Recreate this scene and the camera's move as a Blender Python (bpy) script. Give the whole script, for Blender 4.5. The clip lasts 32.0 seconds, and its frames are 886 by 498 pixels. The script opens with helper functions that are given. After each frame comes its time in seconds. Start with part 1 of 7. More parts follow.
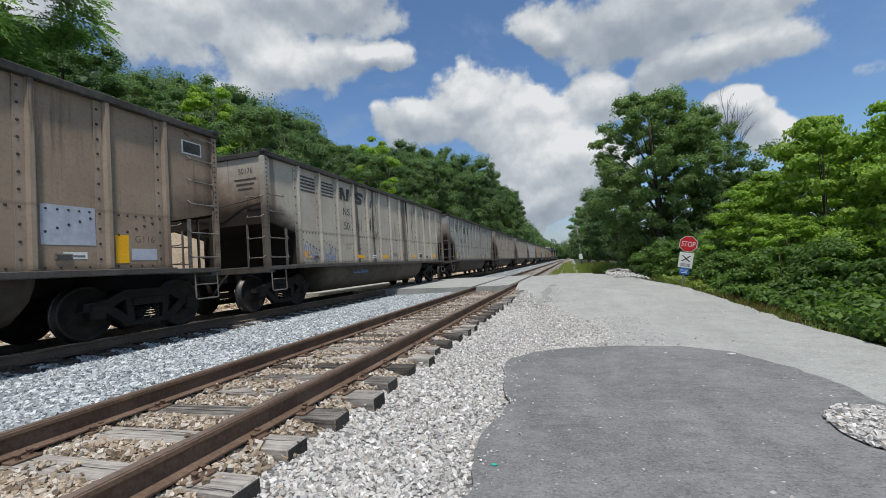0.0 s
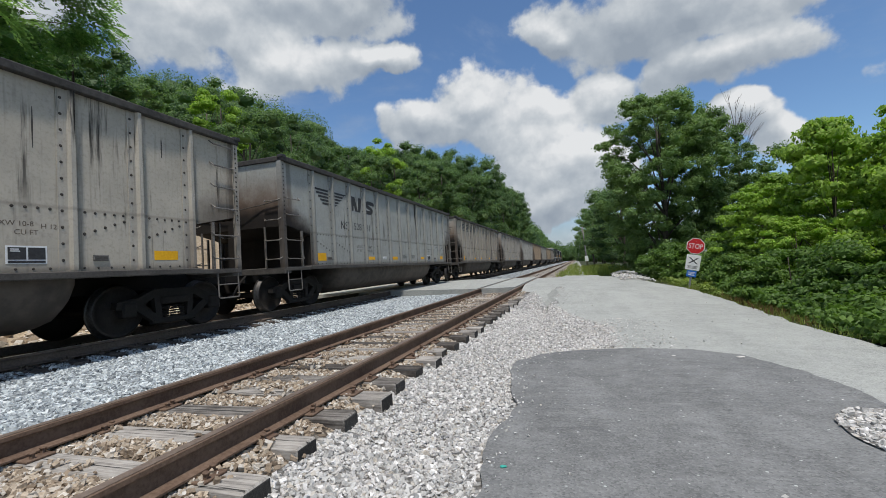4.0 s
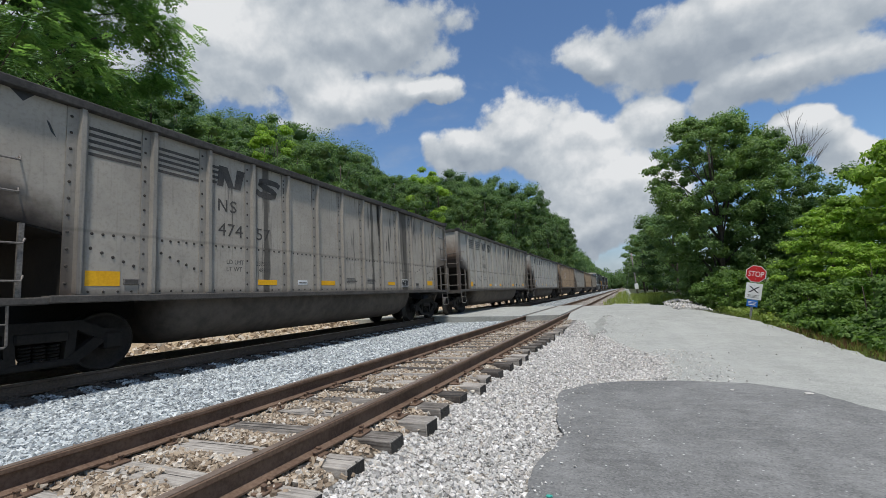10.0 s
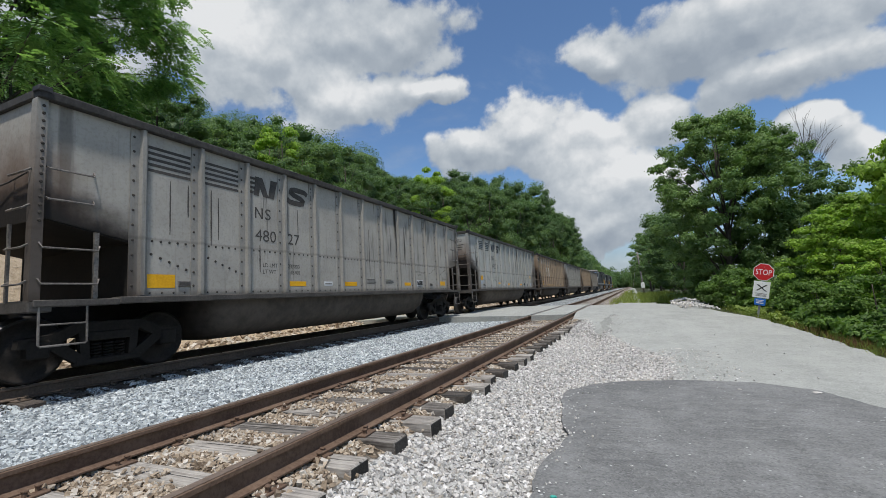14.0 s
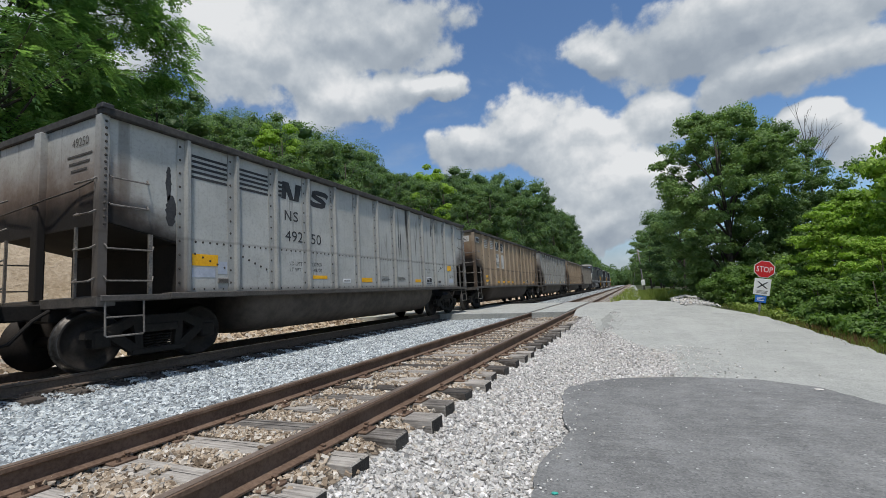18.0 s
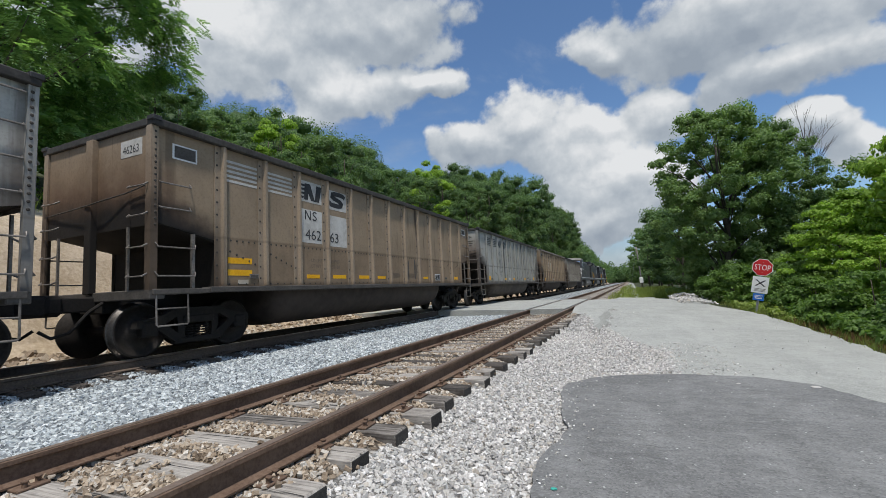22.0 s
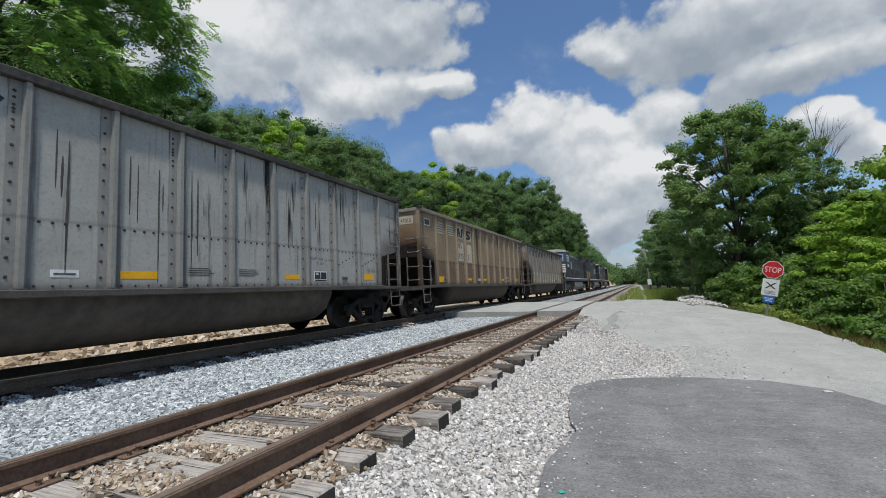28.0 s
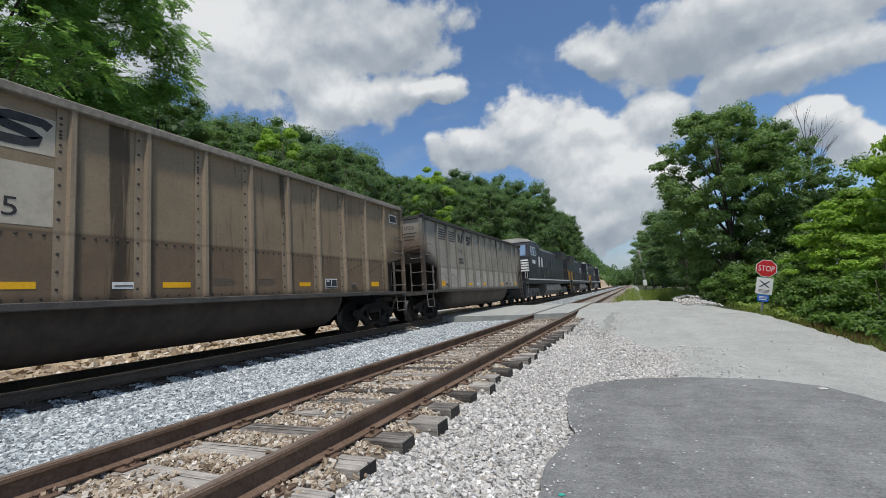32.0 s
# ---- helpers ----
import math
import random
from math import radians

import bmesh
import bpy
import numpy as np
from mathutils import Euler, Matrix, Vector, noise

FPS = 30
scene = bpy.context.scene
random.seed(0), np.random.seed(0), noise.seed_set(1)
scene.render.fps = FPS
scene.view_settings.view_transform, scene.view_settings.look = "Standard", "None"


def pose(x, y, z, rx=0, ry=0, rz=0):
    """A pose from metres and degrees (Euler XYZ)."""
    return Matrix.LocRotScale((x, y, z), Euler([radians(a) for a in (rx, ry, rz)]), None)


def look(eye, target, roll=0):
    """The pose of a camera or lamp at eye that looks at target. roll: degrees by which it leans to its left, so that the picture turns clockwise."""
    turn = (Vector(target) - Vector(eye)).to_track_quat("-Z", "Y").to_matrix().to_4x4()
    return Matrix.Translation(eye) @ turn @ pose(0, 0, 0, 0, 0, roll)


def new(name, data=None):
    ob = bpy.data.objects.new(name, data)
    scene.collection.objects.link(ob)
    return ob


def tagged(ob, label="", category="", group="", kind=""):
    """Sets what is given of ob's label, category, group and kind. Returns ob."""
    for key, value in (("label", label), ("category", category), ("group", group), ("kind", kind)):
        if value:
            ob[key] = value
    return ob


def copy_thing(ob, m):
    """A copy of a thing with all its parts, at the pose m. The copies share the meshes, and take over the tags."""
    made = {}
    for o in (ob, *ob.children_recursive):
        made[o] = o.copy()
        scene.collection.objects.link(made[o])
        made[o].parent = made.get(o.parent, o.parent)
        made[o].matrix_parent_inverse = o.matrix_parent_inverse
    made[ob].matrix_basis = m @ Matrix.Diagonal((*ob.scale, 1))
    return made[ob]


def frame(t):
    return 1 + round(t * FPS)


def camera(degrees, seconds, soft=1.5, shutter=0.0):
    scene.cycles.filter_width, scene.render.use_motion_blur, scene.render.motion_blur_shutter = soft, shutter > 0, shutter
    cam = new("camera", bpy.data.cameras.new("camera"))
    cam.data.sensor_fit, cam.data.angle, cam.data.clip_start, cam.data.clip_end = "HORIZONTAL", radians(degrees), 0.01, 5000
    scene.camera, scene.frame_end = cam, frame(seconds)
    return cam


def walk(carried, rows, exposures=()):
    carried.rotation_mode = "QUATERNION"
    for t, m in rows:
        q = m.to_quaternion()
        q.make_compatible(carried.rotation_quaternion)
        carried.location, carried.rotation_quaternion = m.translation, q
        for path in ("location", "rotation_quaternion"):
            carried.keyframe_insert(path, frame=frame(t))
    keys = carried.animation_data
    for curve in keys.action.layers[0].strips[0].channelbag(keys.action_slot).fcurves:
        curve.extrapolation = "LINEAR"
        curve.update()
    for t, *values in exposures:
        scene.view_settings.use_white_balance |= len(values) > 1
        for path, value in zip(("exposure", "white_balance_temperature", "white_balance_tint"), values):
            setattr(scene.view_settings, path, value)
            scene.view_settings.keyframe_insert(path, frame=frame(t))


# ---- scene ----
EXPO, SUN_W, SKY_W, CLOUD_W = 0.17, 3.4, 0.108, 0.73
SIGN_AT, SIGN_TURN = (3.93, 18.33, -0.3), -8.0
POLE_AT, POLE_H = (1.0, 48.0, -0.3), 4.6
# The camera: held in the hand beside the track, turning a little.
cam = camera(91.3, 32.0, soft=0.75)
PATH = [
    (0, (0.027, 0.108, 0.962), 16.47, 2.07, -3.55),
    (0.5, (0.034, 0.105, 0.957), 16.55, 2.20, -3.61),
    (1, (0.026, 0.105, 0.963), 16.58, 2.19, -3.57),
    (1.5, (0.025, 0.099, 0.956), 16.67, 2.33, -3.64),
    (2, (0.014, 0.101, 0.959), 16.75, 2.31, -3.49),
    (2.5, (0.025, 0.092, 0.961), 16.93, 2.34, -3.53),
    (3, (0.008, 0.101, 0.958), 16.96, 2.31, -3.40),
    (3.5, (0.003, 0.090, 0.965), 17.09, 2.30, -3.36),
    (5.5, (0.011, 0.092, 0.954), 17.19, 2.66, -3.67),
    (6, (0.013, 0.076, 0.959), 17.53, 2.85, -3.57),
    (6.5, (0.023, 0.067, 0.945), 18.25, 3.32, -3.49),
    (7, (0.034, 0.052, 0.959), 19.27, 3.83, -3.35),
    (7.5, (0.040, 0.035, 0.953), 20.27, 4.34, -3.45),
    (8, (0.061, 0.012, 0.957), 21.15, 4.68, -3.58),
    (8.5, (0.048, 0.013, 0.955), 21.66, 5.02, -3.51),
    (9, (0.056, -0.019, 0.958), 22.12, 5.51, -3.45),
    (9.5, (0.040, -0.022, 0.957), 22.39, 5.89, -3.18),
    (10, (0.029, -0.025, 0.960), 22.65, 6.13, -2.87),
    (10.5, (0.035, -0.034, 0.959), 22.93, 6.27, -2.79),
    (11, (0.032, -0.040, 0.958), 23.13, 6.31, -2.73),
    (11.5, (0.029, -0.034, 0.956), 23.31, 6.32, -2.76),
    (12, (0.023, -0.017, 0.955), 23.39, 6.24, -2.70),
    (12.5, (0.034, -0.010, 0.958), 23.40, 6.17, -2.83),
    (13, (0.046, -0.011, 0.956), 23.40, 6.18, -3.06),
    (13.5, (0.031, 0.004, 0.958), 23.32, 6.09, -3.01),
    (14, (0.047, -0.014, 0.960), 23.34, 6.18, -3.19),
    (14.5, (0.047, -0.013, 0.960), 23.34, 6.17, -3.20),
    (16.5, (0.036, -0.012, 0.957), 23.42, 5.89, -2.95),
    (17, (0.034, -0.006, 0.951), 23.37, 5.91, -3.08),
    (17.5, (0.033, -0.003, 0.955), 23.37, 5.81, -3.12),
    (18, (0.033, 0.001, 0.953), 23.39, 5.83, -3.17),
    (18.5, (0.037, 0.005, 0.953), 23.40, 5.87, -3.24),
    (19, (0.047, 0.001, 0.956), 23.42, 5.90, -3.22),
    (19.5, (0.039, 0.006, 0.960), 23.35, 5.81, -3.08),
    (20, (0.049, -0.003, 0.957), 23.36, 5.81, -3.11),
    (20.5, (0.031, 0.001, 0.957), 23.25, 5.66, -2.96),
    (21, (0.027, -0.003, 0.954), 23.23, 5.56, -2.88),
    (21.5, (0.023, -0.010, 0.956), 23.22, 5.46, -2.88),
    (22, (0.020, -0.004, 0.951), 23.24, 5.37, -2.88),
    (22.5, (0.018, 0.002, 0.957), 23.30, 5.13, -2.80),
    (23, (0.025, 0.006, 0.952), 23.32, 5.15, -2.90),
    (23.5, (0.019, 0.013, 0.953), 23.33, 5.18, -3.01),
    (24, (0.032, 0.001, 0.951), 23.48, 5.38, -3.34),
    (24.5, (0.037, 0.003, 0.956), 23.93, 5.37, -3.46),
    (25, (0.043, -0.010, 0.959), 24.43, 5.41, -3.68),
    (25.5, (0.025, -0.004, 0.956), 24.83, 5.44, -3.68),
    (27.5, (0.015, -0.006, 0.963), 24.18, 5.46, -2.65),
    (28, (0.015, -0.015, 0.958), 24.10, 5.57, -2.68),
    (28.5, (0.025, -0.025, 0.962), 24.10, 5.65, -2.83),
    (29, (0.018, -0.026, 0.958), 24.07, 5.77, -2.93),
    (29.5, (0.010, -0.020, 0.959), 24.01, 5.83, -3.02),
    (30, (0.015, -0.018, 0.958), 23.90, 5.97, -3.27),
    (30.5, (0.013, -0.009, 0.962), 23.81, 5.98, -3.41),
    (31, (0.022, -0.016, 0.961), 23.68, 6.11, -3.62),
    (31.5, (0.026, -0.020, 0.966), 23.60, 6.13, -3.69),
    (32, (0.022, -0.035, 0.964), 23.50, 6.14, -3.78),
]


def aim(eye, yaw, pitch, roll):
    y, p = radians(yaw), radians(pitch)
    ahead = Vector((-math.sin(y) * math.cos(p), math.cos(y) * math.cos(p), math.sin(p)))
    return look(eye, Vector(eye) + ahead * 2, roll)


walk(cam, [(t, aim(eye, yaw, pitch, roll)) for t, eye, yaw, pitch, roll in PATH], [(0.0, EXPO), (32.0, EXPO)])

# Sky, clouds and sun.
SUN_EL, SUN_AZ = 70.0, 150.0   # degrees up; degrees clockwise from +y
sun_dir = Vector((math.sin(radians(SUN_AZ)) * math.cos(radians(SUN_EL)), math.cos(radians(SUN_AZ)) * math.cos(radians(SUN_EL)), math.sin(radians(SUN_EL))))
sun = new("sun", bpy.data.lights.new("sun", "SUN"))
sun.data.energy, sun.data.angle, sun.data.color = SUN_W, radians(4.0), (1.0, 0.96, 0.9)
sun.matrix_world = look(sun_dir * 50, (0, 0, 0))
tagged(sun, kind="structure")

world = bpy.data.worlds.new("world")
scene.world = world
world.use_nodes = True


class Net:
    """Short-hand for building a node tree."""

    def __init__(self, tree):
        self.tree = tree
        tree.nodes.clear()

    def node(self, kind, **values):
        n = self.tree.nodes.new(kind)
        for key, value in values.items():
            if key in n.inputs:
                if hasattr(value, "links"):
                    self.tree.links.new(value, n.inputs[key])
                else:
                    n.inputs[key].default_value = value
        return n

    def link(self, a, b):
        self.tree.links.new(a, b)

    def put(self, socket, value):
        if hasattr(value, "links"):
            self.tree.links.new(value, socket)
        else:
            socket.default_value = value

    def math(self, op, a, b=None, c=None, clamp=False):
        n = self.tree.nodes.new("ShaderNodeMath")
        n.operation, n.use_clamp = op, clamp
        for k, v in enumerate((a, b, c)):
            if v is not None:
                self.put(n.inputs[k], v)
        return n.outputs[0]

    def vec(self, op, a, b=None):
        n = self.tree.nodes.new("ShaderNodeVectorMath")
        n.operation = op
        for k, v in enumerate((a, b)):
            if v is not None:
                self.put(n.inputs[k], v)
        return n.outputs["Value"] if op in ("LENGTH", "DOT_PRODUCT") else n.outputs["Vector"]

    def noise(self, vector, scale, detail=4.0, rough=0.55, distortion=0.0):
        n = self.tree.nodes.new("ShaderNodeTexNoise")
        self.put(n.inputs["Vector"], vector)
        for key, v in (("Scale", scale), ("Detail", detail), ("Roughness", rough), ("Distortion", distortion)):
            n.inputs[key].default_value = v
        return n.outputs["Fac"]

    def voronoi(self, vector, scale, feature="F1", out="Distance"):
        n = self.tree.nodes.new("ShaderNodeTexVoronoi")
        n.feature = feature
        self.put(n.inputs["Vector"], vector)
        n.inputs["Scale"].default_value = scale
        return n.outputs[out]

    def ramp(self, fac, stops):
        n = self.tree.nodes.new("ShaderNodeValToRGB")
        self.put(n.inputs[0], fac)
        e = n.color_ramp.elements
        while len(e) < len(stops):
            e.new(0.5)
        for k, (at, col) in enumerate(stops):
            e[k].position = at
            e[k].color = (*col, 1) if len(col) == 3 else col
        return n.outputs[0]

    def smooth(self, value, low, high):
        n = self.tree.nodes.new("ShaderNodeMapRange")
        n.interpolation_type = "SMOOTHSTEP"
        self.put(n.inputs[0], value)
        n.inputs[1].default_value, n.inputs[2].default_value = low, high
        return n.outputs[0]

    def mix(self, fac, a, b, blend="MIX"):
        n = self.tree.nodes.new("ShaderNodeMix")
        n.data_type, n.blend_type = "RGBA", blend
        self.put(n.inputs[0], fac)
        for k, v in ((6, a), (7, b)):
            if not hasattr(v, "links") and len(v) == 3:
                v = (*v, 1)
            self.put(n.inputs[k], v)
        return n.outputs[2]


def scaled(n, vector, s):
    return n.vec("MULTIPLY", vector, s)


def build_sky():
    w = Net(world.node_tree)
    coord = w.node("ShaderNodeTexCoord").outputs["Generated"]
    sky = w.node("ShaderNodeTexSky")
    sky.sky_type, sky.sun_disc = "NISHITA", False
    sky.sun_elevation, sky.sun_rotation = radians(SUN_EL), radians(SUN_AZ)
    sky.air_density, sky.dust_density, sky.ozone_density = 1.0, 0.4, 4.5
    # Cumulus: heaps given by direction, width and height, with billowing edges, and a thin broken layer over the rest of the sky.
    heaps = [((-0.620, 0.607, 0.498), 0.235, 0.097), ((-0.475, 0.695, 0.540), 0.215, 0.078), ((-0.517, 0.740, 0.429), 0.152, 0.071), ((-0.351, 0.829, 0.435), 0.07, 0.020), ((-0.205, 0.908, 0.36), 0.105, 0.06),
             ((-0.288, 0.905, 0.313), 0.119, 0.052), ((-0.103, 0.947, 0.304), 0.163, 0.074), ((0.075, 0.942, 0.327), 0.063, 0.044), ((-0.015, 0.977, 0.212), 0.155, 0.074), ((-0.081, 0.989, 0.123), 0.174, 0.068),
             ((0.228, 0.868, 0.442), 0.262, 0.079), ((0.006, 0.897, 0.443), 0.079, 0.033), ((0.280, 0.898, 0.339), 0.136, 0.046), ((0.317, 0.916, 0.245), 0.051, 0.038), ((0.374, 0.906, 0.198), 0.053, 0.041),
             ((0.8, 0.5, 0.35), 0.35, 0.16), ((-0.9, 0.1, 0.45), 0.4, 0.14), ((0.4, -0.7, 0.5), 0.45, 0.2), ((-0.4, -0.8, 0.4), 0.4, 0.15), ((-0.2, 0.2, 0.95), 0.35, 0.2)]

    def density(at):
        """How thick the cloud is in a direction: the heaps, torn by a soft noise with rounded puffs upon it."""
        bend = w.node("ShaderNodeTexNoise", Vector=at, Scale=5.0, Detail=5.0, Roughness=0.55).outputs["Color"]
        moved = w.vec("ADD", at, w.vec("MULTIPLY", w.vec("SUBTRACT", bend, (0.5, 0.5, 0.5)), (0.12, 0.12, 0.1)))
        body, lift = None, None
        for (cx, cy, cz), rx, rz in heaps:
            off = w.vec("MULTIPLY", w.vec("SUBTRACT", moved, (cx, cy, cz)), (1 / rx, 1 / rx, 1 / rz))
            near = w.math("SUBTRACT", 1.0, w.vec("LENGTH", off))
            up = w.math("MULTIPLY", w.math("ADD", near, 0.3, clamp=True), w.node("ShaderNodeSeparateXYZ", Vector=off).outputs[2])
            body = near if body is None else w.math("SMOOTH_MAX", body, near, 0.12)
            lift = up if lift is None else w.math("MAXIMUM", lift, up)
        puff = w.voronoi(moved, 16.0, "SMOOTH_F1")
        soft = w.noise(at, 9.0, 6.0, 0.55)
        thick = w.math("ADD", body, w.math("ADD", w.math("MULTIPLY", w.math("SUBTRACT", soft, 0.5), 1.95), w.math("MULTIPLY", w.math("SUBTRACT", 0.42, puff), 0.55)))
        return thick, lift

    thick, lift = density(coord)
    above, _ = density(w.vec("ADD", coord, (0.004, -0.01, 0.022)))
    cover = w.smooth(thick, -0.22, 0.1)
    veil = w.math("MULTIPLY", w.smooth(w.noise(scaled(w, coord, (1.0, 1.0, 2.2)), 3.0, 6.0, 0.6, 0.3), 0.48, 0.76), 0.4)
    cover = w.math("MAXIMUM", cover, veil)
    # Towards the horizon the clouds stand one behind the other.
    height = w.node("ShaderNodeSeparateXYZ", Vector=coord).outputs[2]
    cover = w.math("MAXIMUM", cover, w.math("MULTIPLY", w.smooth(height, 0.16, 0.02), 0.85))
    # Tops catch the sun, undersides and thick middles are grey.
    patch = w.noise(scaled(w, coord, (1.0, 1.0, 1.8)), 3.2, 4.0, 0.5)
    light = w.math("ADD", w.math("ADD", w.math("MULTIPLY", lift, 0.55), w.math("MULTIPLY", w.math("SUBTRACT", patch, 0.5), 1.4)), w.math("MULTIPLY", w.math("SUBTRACT", thick, above), 0.62))
    shade = w.ramp(w.math("ADD", light, 0.46), [(0.0, (0.36, 0.42, 0.5)), (0.35, (0.48, 0.54, 0.61)), (0.62, (0.66, 0.71, 0.76)), (0.9, (0.93, 0.95, 0.97))])
    clouds = w.node("ShaderNodeBackground", Color=shade, Strength=CLOUD_W)
    clear = w.node("ShaderNodeBackground", Color=w.mix(1.0, sky.outputs[0], (0.87, 0.975, 1.045), "MULTIPLY"), Strength=SKY_W)
    both = w.node("ShaderNodeMixShader")
    w.link(cover, both.inputs[0])
    w.link(clear.outputs[0], both.inputs[1])
    w.link(clouds.outputs[0], both.inputs[2])
    out = w.node("ShaderNodeOutputWorld")
    w.link(both.outputs[0], out.inputs[0])


build_sky()

# ---- materials ----


def shader(name):
    m = bpy.data.materials.new(name)
    m.use_nodes = True
    n = Net(m.node_tree)
    bsdf = n.node("ShaderNodeBsdfPrincipled")
    out = n.node("ShaderNodeOutputMaterial")
    n.link(bsdf.outputs[0], out.inputs[0])
    return m, n, bsdf


def bumped(n, bsdf, height, strength, distance):
    b = n.node("ShaderNodeBump", Height=height, Strength=strength, Distance=distance)
    n.link(b.outputs[0], bsdf.inputs["Normal"])


def plain(name, low, high, rough=0.8, grain=30.0, patch=2.0, bump=0.2, depth=0.004, metal=0.0, spec=0.4):
    """A surface that wavers between two colours at two scales, with fine relief."""
    m, n, s = shader(name)
    c = n.node("ShaderNodeTexCoord").outputs["Object"]
    fine, wide = n.noise(c, grain, 6.0, 0.65), n.noise(c, patch, 4.0, 0.55)
    fac = n.smooth(n.math("ADD", n.math("MULTIPLY", fine, 0.55), n.math("MULTIPLY", wide, 0.45)), 0.34, 0.66)
    n.put(s.inputs["Base Color"], n.mix(fac, low, high))
    n.put(s.inputs["Roughness"], n.math("ADD", rough - 0.08, n.math("MULTIPLY", fine, 0.16)))
    s.inputs["Metallic"].default_value = metal
    s.inputs["Specular IOR Level"].default_value = spec
    if bump:
        bumped(n, s, fine, bump, depth)
    return m


def pebbled(name, stops, size=0.045, depth=0.02, tint=((0.9, 0.9, 0.9), (1.1, 1.1, 1.1))):
    """Loose stones seen as one surface: each cell its own colour, rounded, the shade in the gaps painted dark."""
    m, n, s = shader(name)
    c = n.node("ShaderNodeTexCoord").outputs["Object"]
    warp = n.vec("ADD", c, n.vec("MULTIPLY", n.node("ShaderNodeTexNoise", Vector=c, Scale=14.0).outputs["Color"], (0.05, 0.05, 0.05)))
    cell = n.voronoi(warp, 1 / size, out="Color")
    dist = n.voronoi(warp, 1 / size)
    pick = n.node("ShaderNodeSeparateXYZ", Vector=cell).outputs[0]
    col = n.ramp(pick, stops)
    wide = n.noise(c, 0.7, 4.0, 0.6)
    col = n.mix(1.0, col, n.mix(n.smooth(wide, 0.35, 0.65), tint[0], tint[1]), "MULTIPLY")
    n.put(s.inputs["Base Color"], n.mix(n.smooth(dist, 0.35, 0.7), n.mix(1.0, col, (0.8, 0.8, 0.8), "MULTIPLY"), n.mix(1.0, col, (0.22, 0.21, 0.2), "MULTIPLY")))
    s.inputs["Roughness"].default_value = 0.9
    bumped(n, s, n.math("SUBTRACT", 1.0, dist), 0.9, depth)
    return m


def stones(name, stops):
    """Loose stones that are modelled: each its own colour."""
    m, n, s = shader(name)
    r = n.node("ShaderNodeNewGeometry").outputs["Random Per Island"]
    c = n.node("ShaderNodeTexCoord").outputs["Object"]
    col = n.mix(n.smooth(n.noise(c, 45.0, 5.0), 0.3, 0.7), n.ramp(r, stops), n.mix(1.0, n.ramp(r, stops), (0.72, 0.7, 0.68), "MULTIPLY"))
    n.put(s.inputs["Base Color"], col)
    s.inputs["Roughness"].default_value = 0.88
    bumped(n, s, n.noise(c, 120.0, 4.0), 0.3, 0.004)
    return m


def weathered_wood(name, low, high):
    m, n, s = shader(name)
    c = n.node("ShaderNodeTexCoord").outputs["Object"]
    r = n.node("ShaderNodeObjectInfo").outputs["Random"]
    c = n.vec("ADD", c, n.vec("MULTIPLY", n.node("ShaderNodeCombineXYZ", X=r, Y=r, Z=r).outputs[0], (17.0, 31.0, 5.0)))
    grain = n.noise(scaled(n, c, (2.0, 60.0, 40.0)), 1.0, 8.0, 0.7, 0.4)
    crack = n.noise(scaled(n, c, (1.2, 26.0, 20.0)), 1.0, 3.0, 0.5)
    blotch = n.noise(c, 5.0, 4.0, 0.6)
    fac = n.math("ADD", n.math("MULTIPLY", grain, 0.6), n.math("ADD", n.math("MULTIPLY", blotch, 0.25), n.math("MULTIPLY", r, 0.24)))
    col = n.mix(n.smooth(fac, 0.4, 0.78), low, high)
    col = n.mix(n.smooth(crack, 0.60, 0.66), col, (0.03, 0.028, 0.025))
    n.put(s.inputs["Base Color"], col)
    s.inputs["Roughness"].default_value = 0.92
    bumped(n, s, n.math("SUBTRACT", grain, n.math("MULTIPLY", n.smooth(crack, 0.58, 0.66), 0.8)), 0.7, 0.01)
    return m


def leafy(name, dark, mid, bright):
    m, n, s = shader(name)
    r = n.node("ShaderNodeNewGeometry").outputs["Random Per Island"]
    o = n.node("ShaderNodeObjectInfo").outputs["Random"]
    c = n.node("ShaderNodeTexCoord").outputs["Object"]
    mixr = n.math("ADD", n.math("MULTIPLY", r, 0.45), n.math("ADD", n.math("MULTIPLY", o, 0.25), n.math("MULTIPLY", n.noise(c, 0.5, 3.0), 0.3)))
    col = n.ramp(mixr, [(0.15, dark), (0.5, mid), (0.85, bright)])
    n.put(s.inputs["Base Color"], col)
    s.inputs["Roughness"].default_value = 0.55
    s.inputs["Specular IOR Level"].default_value = 0.35
    thin = n.node("ShaderNodeBsdfTranslucent", Color=n.mix(1.0, col, (1.15, 1.25, 0.65), "MULTIPLY"))
    both = n.node("ShaderNodeMixShader")
    both.inputs[0].default_value = 0.45
    n.link(s.outputs[0], both.inputs[1])
    n.link(thin.outputs[0], both.inputs[2])
    out = next(k for k in n.tree.nodes if k.type == "OUTPUT_MATERIAL")
    n.link(both.outputs[0], out.inputs[0])
    return m


BODY_LONG = 12.9


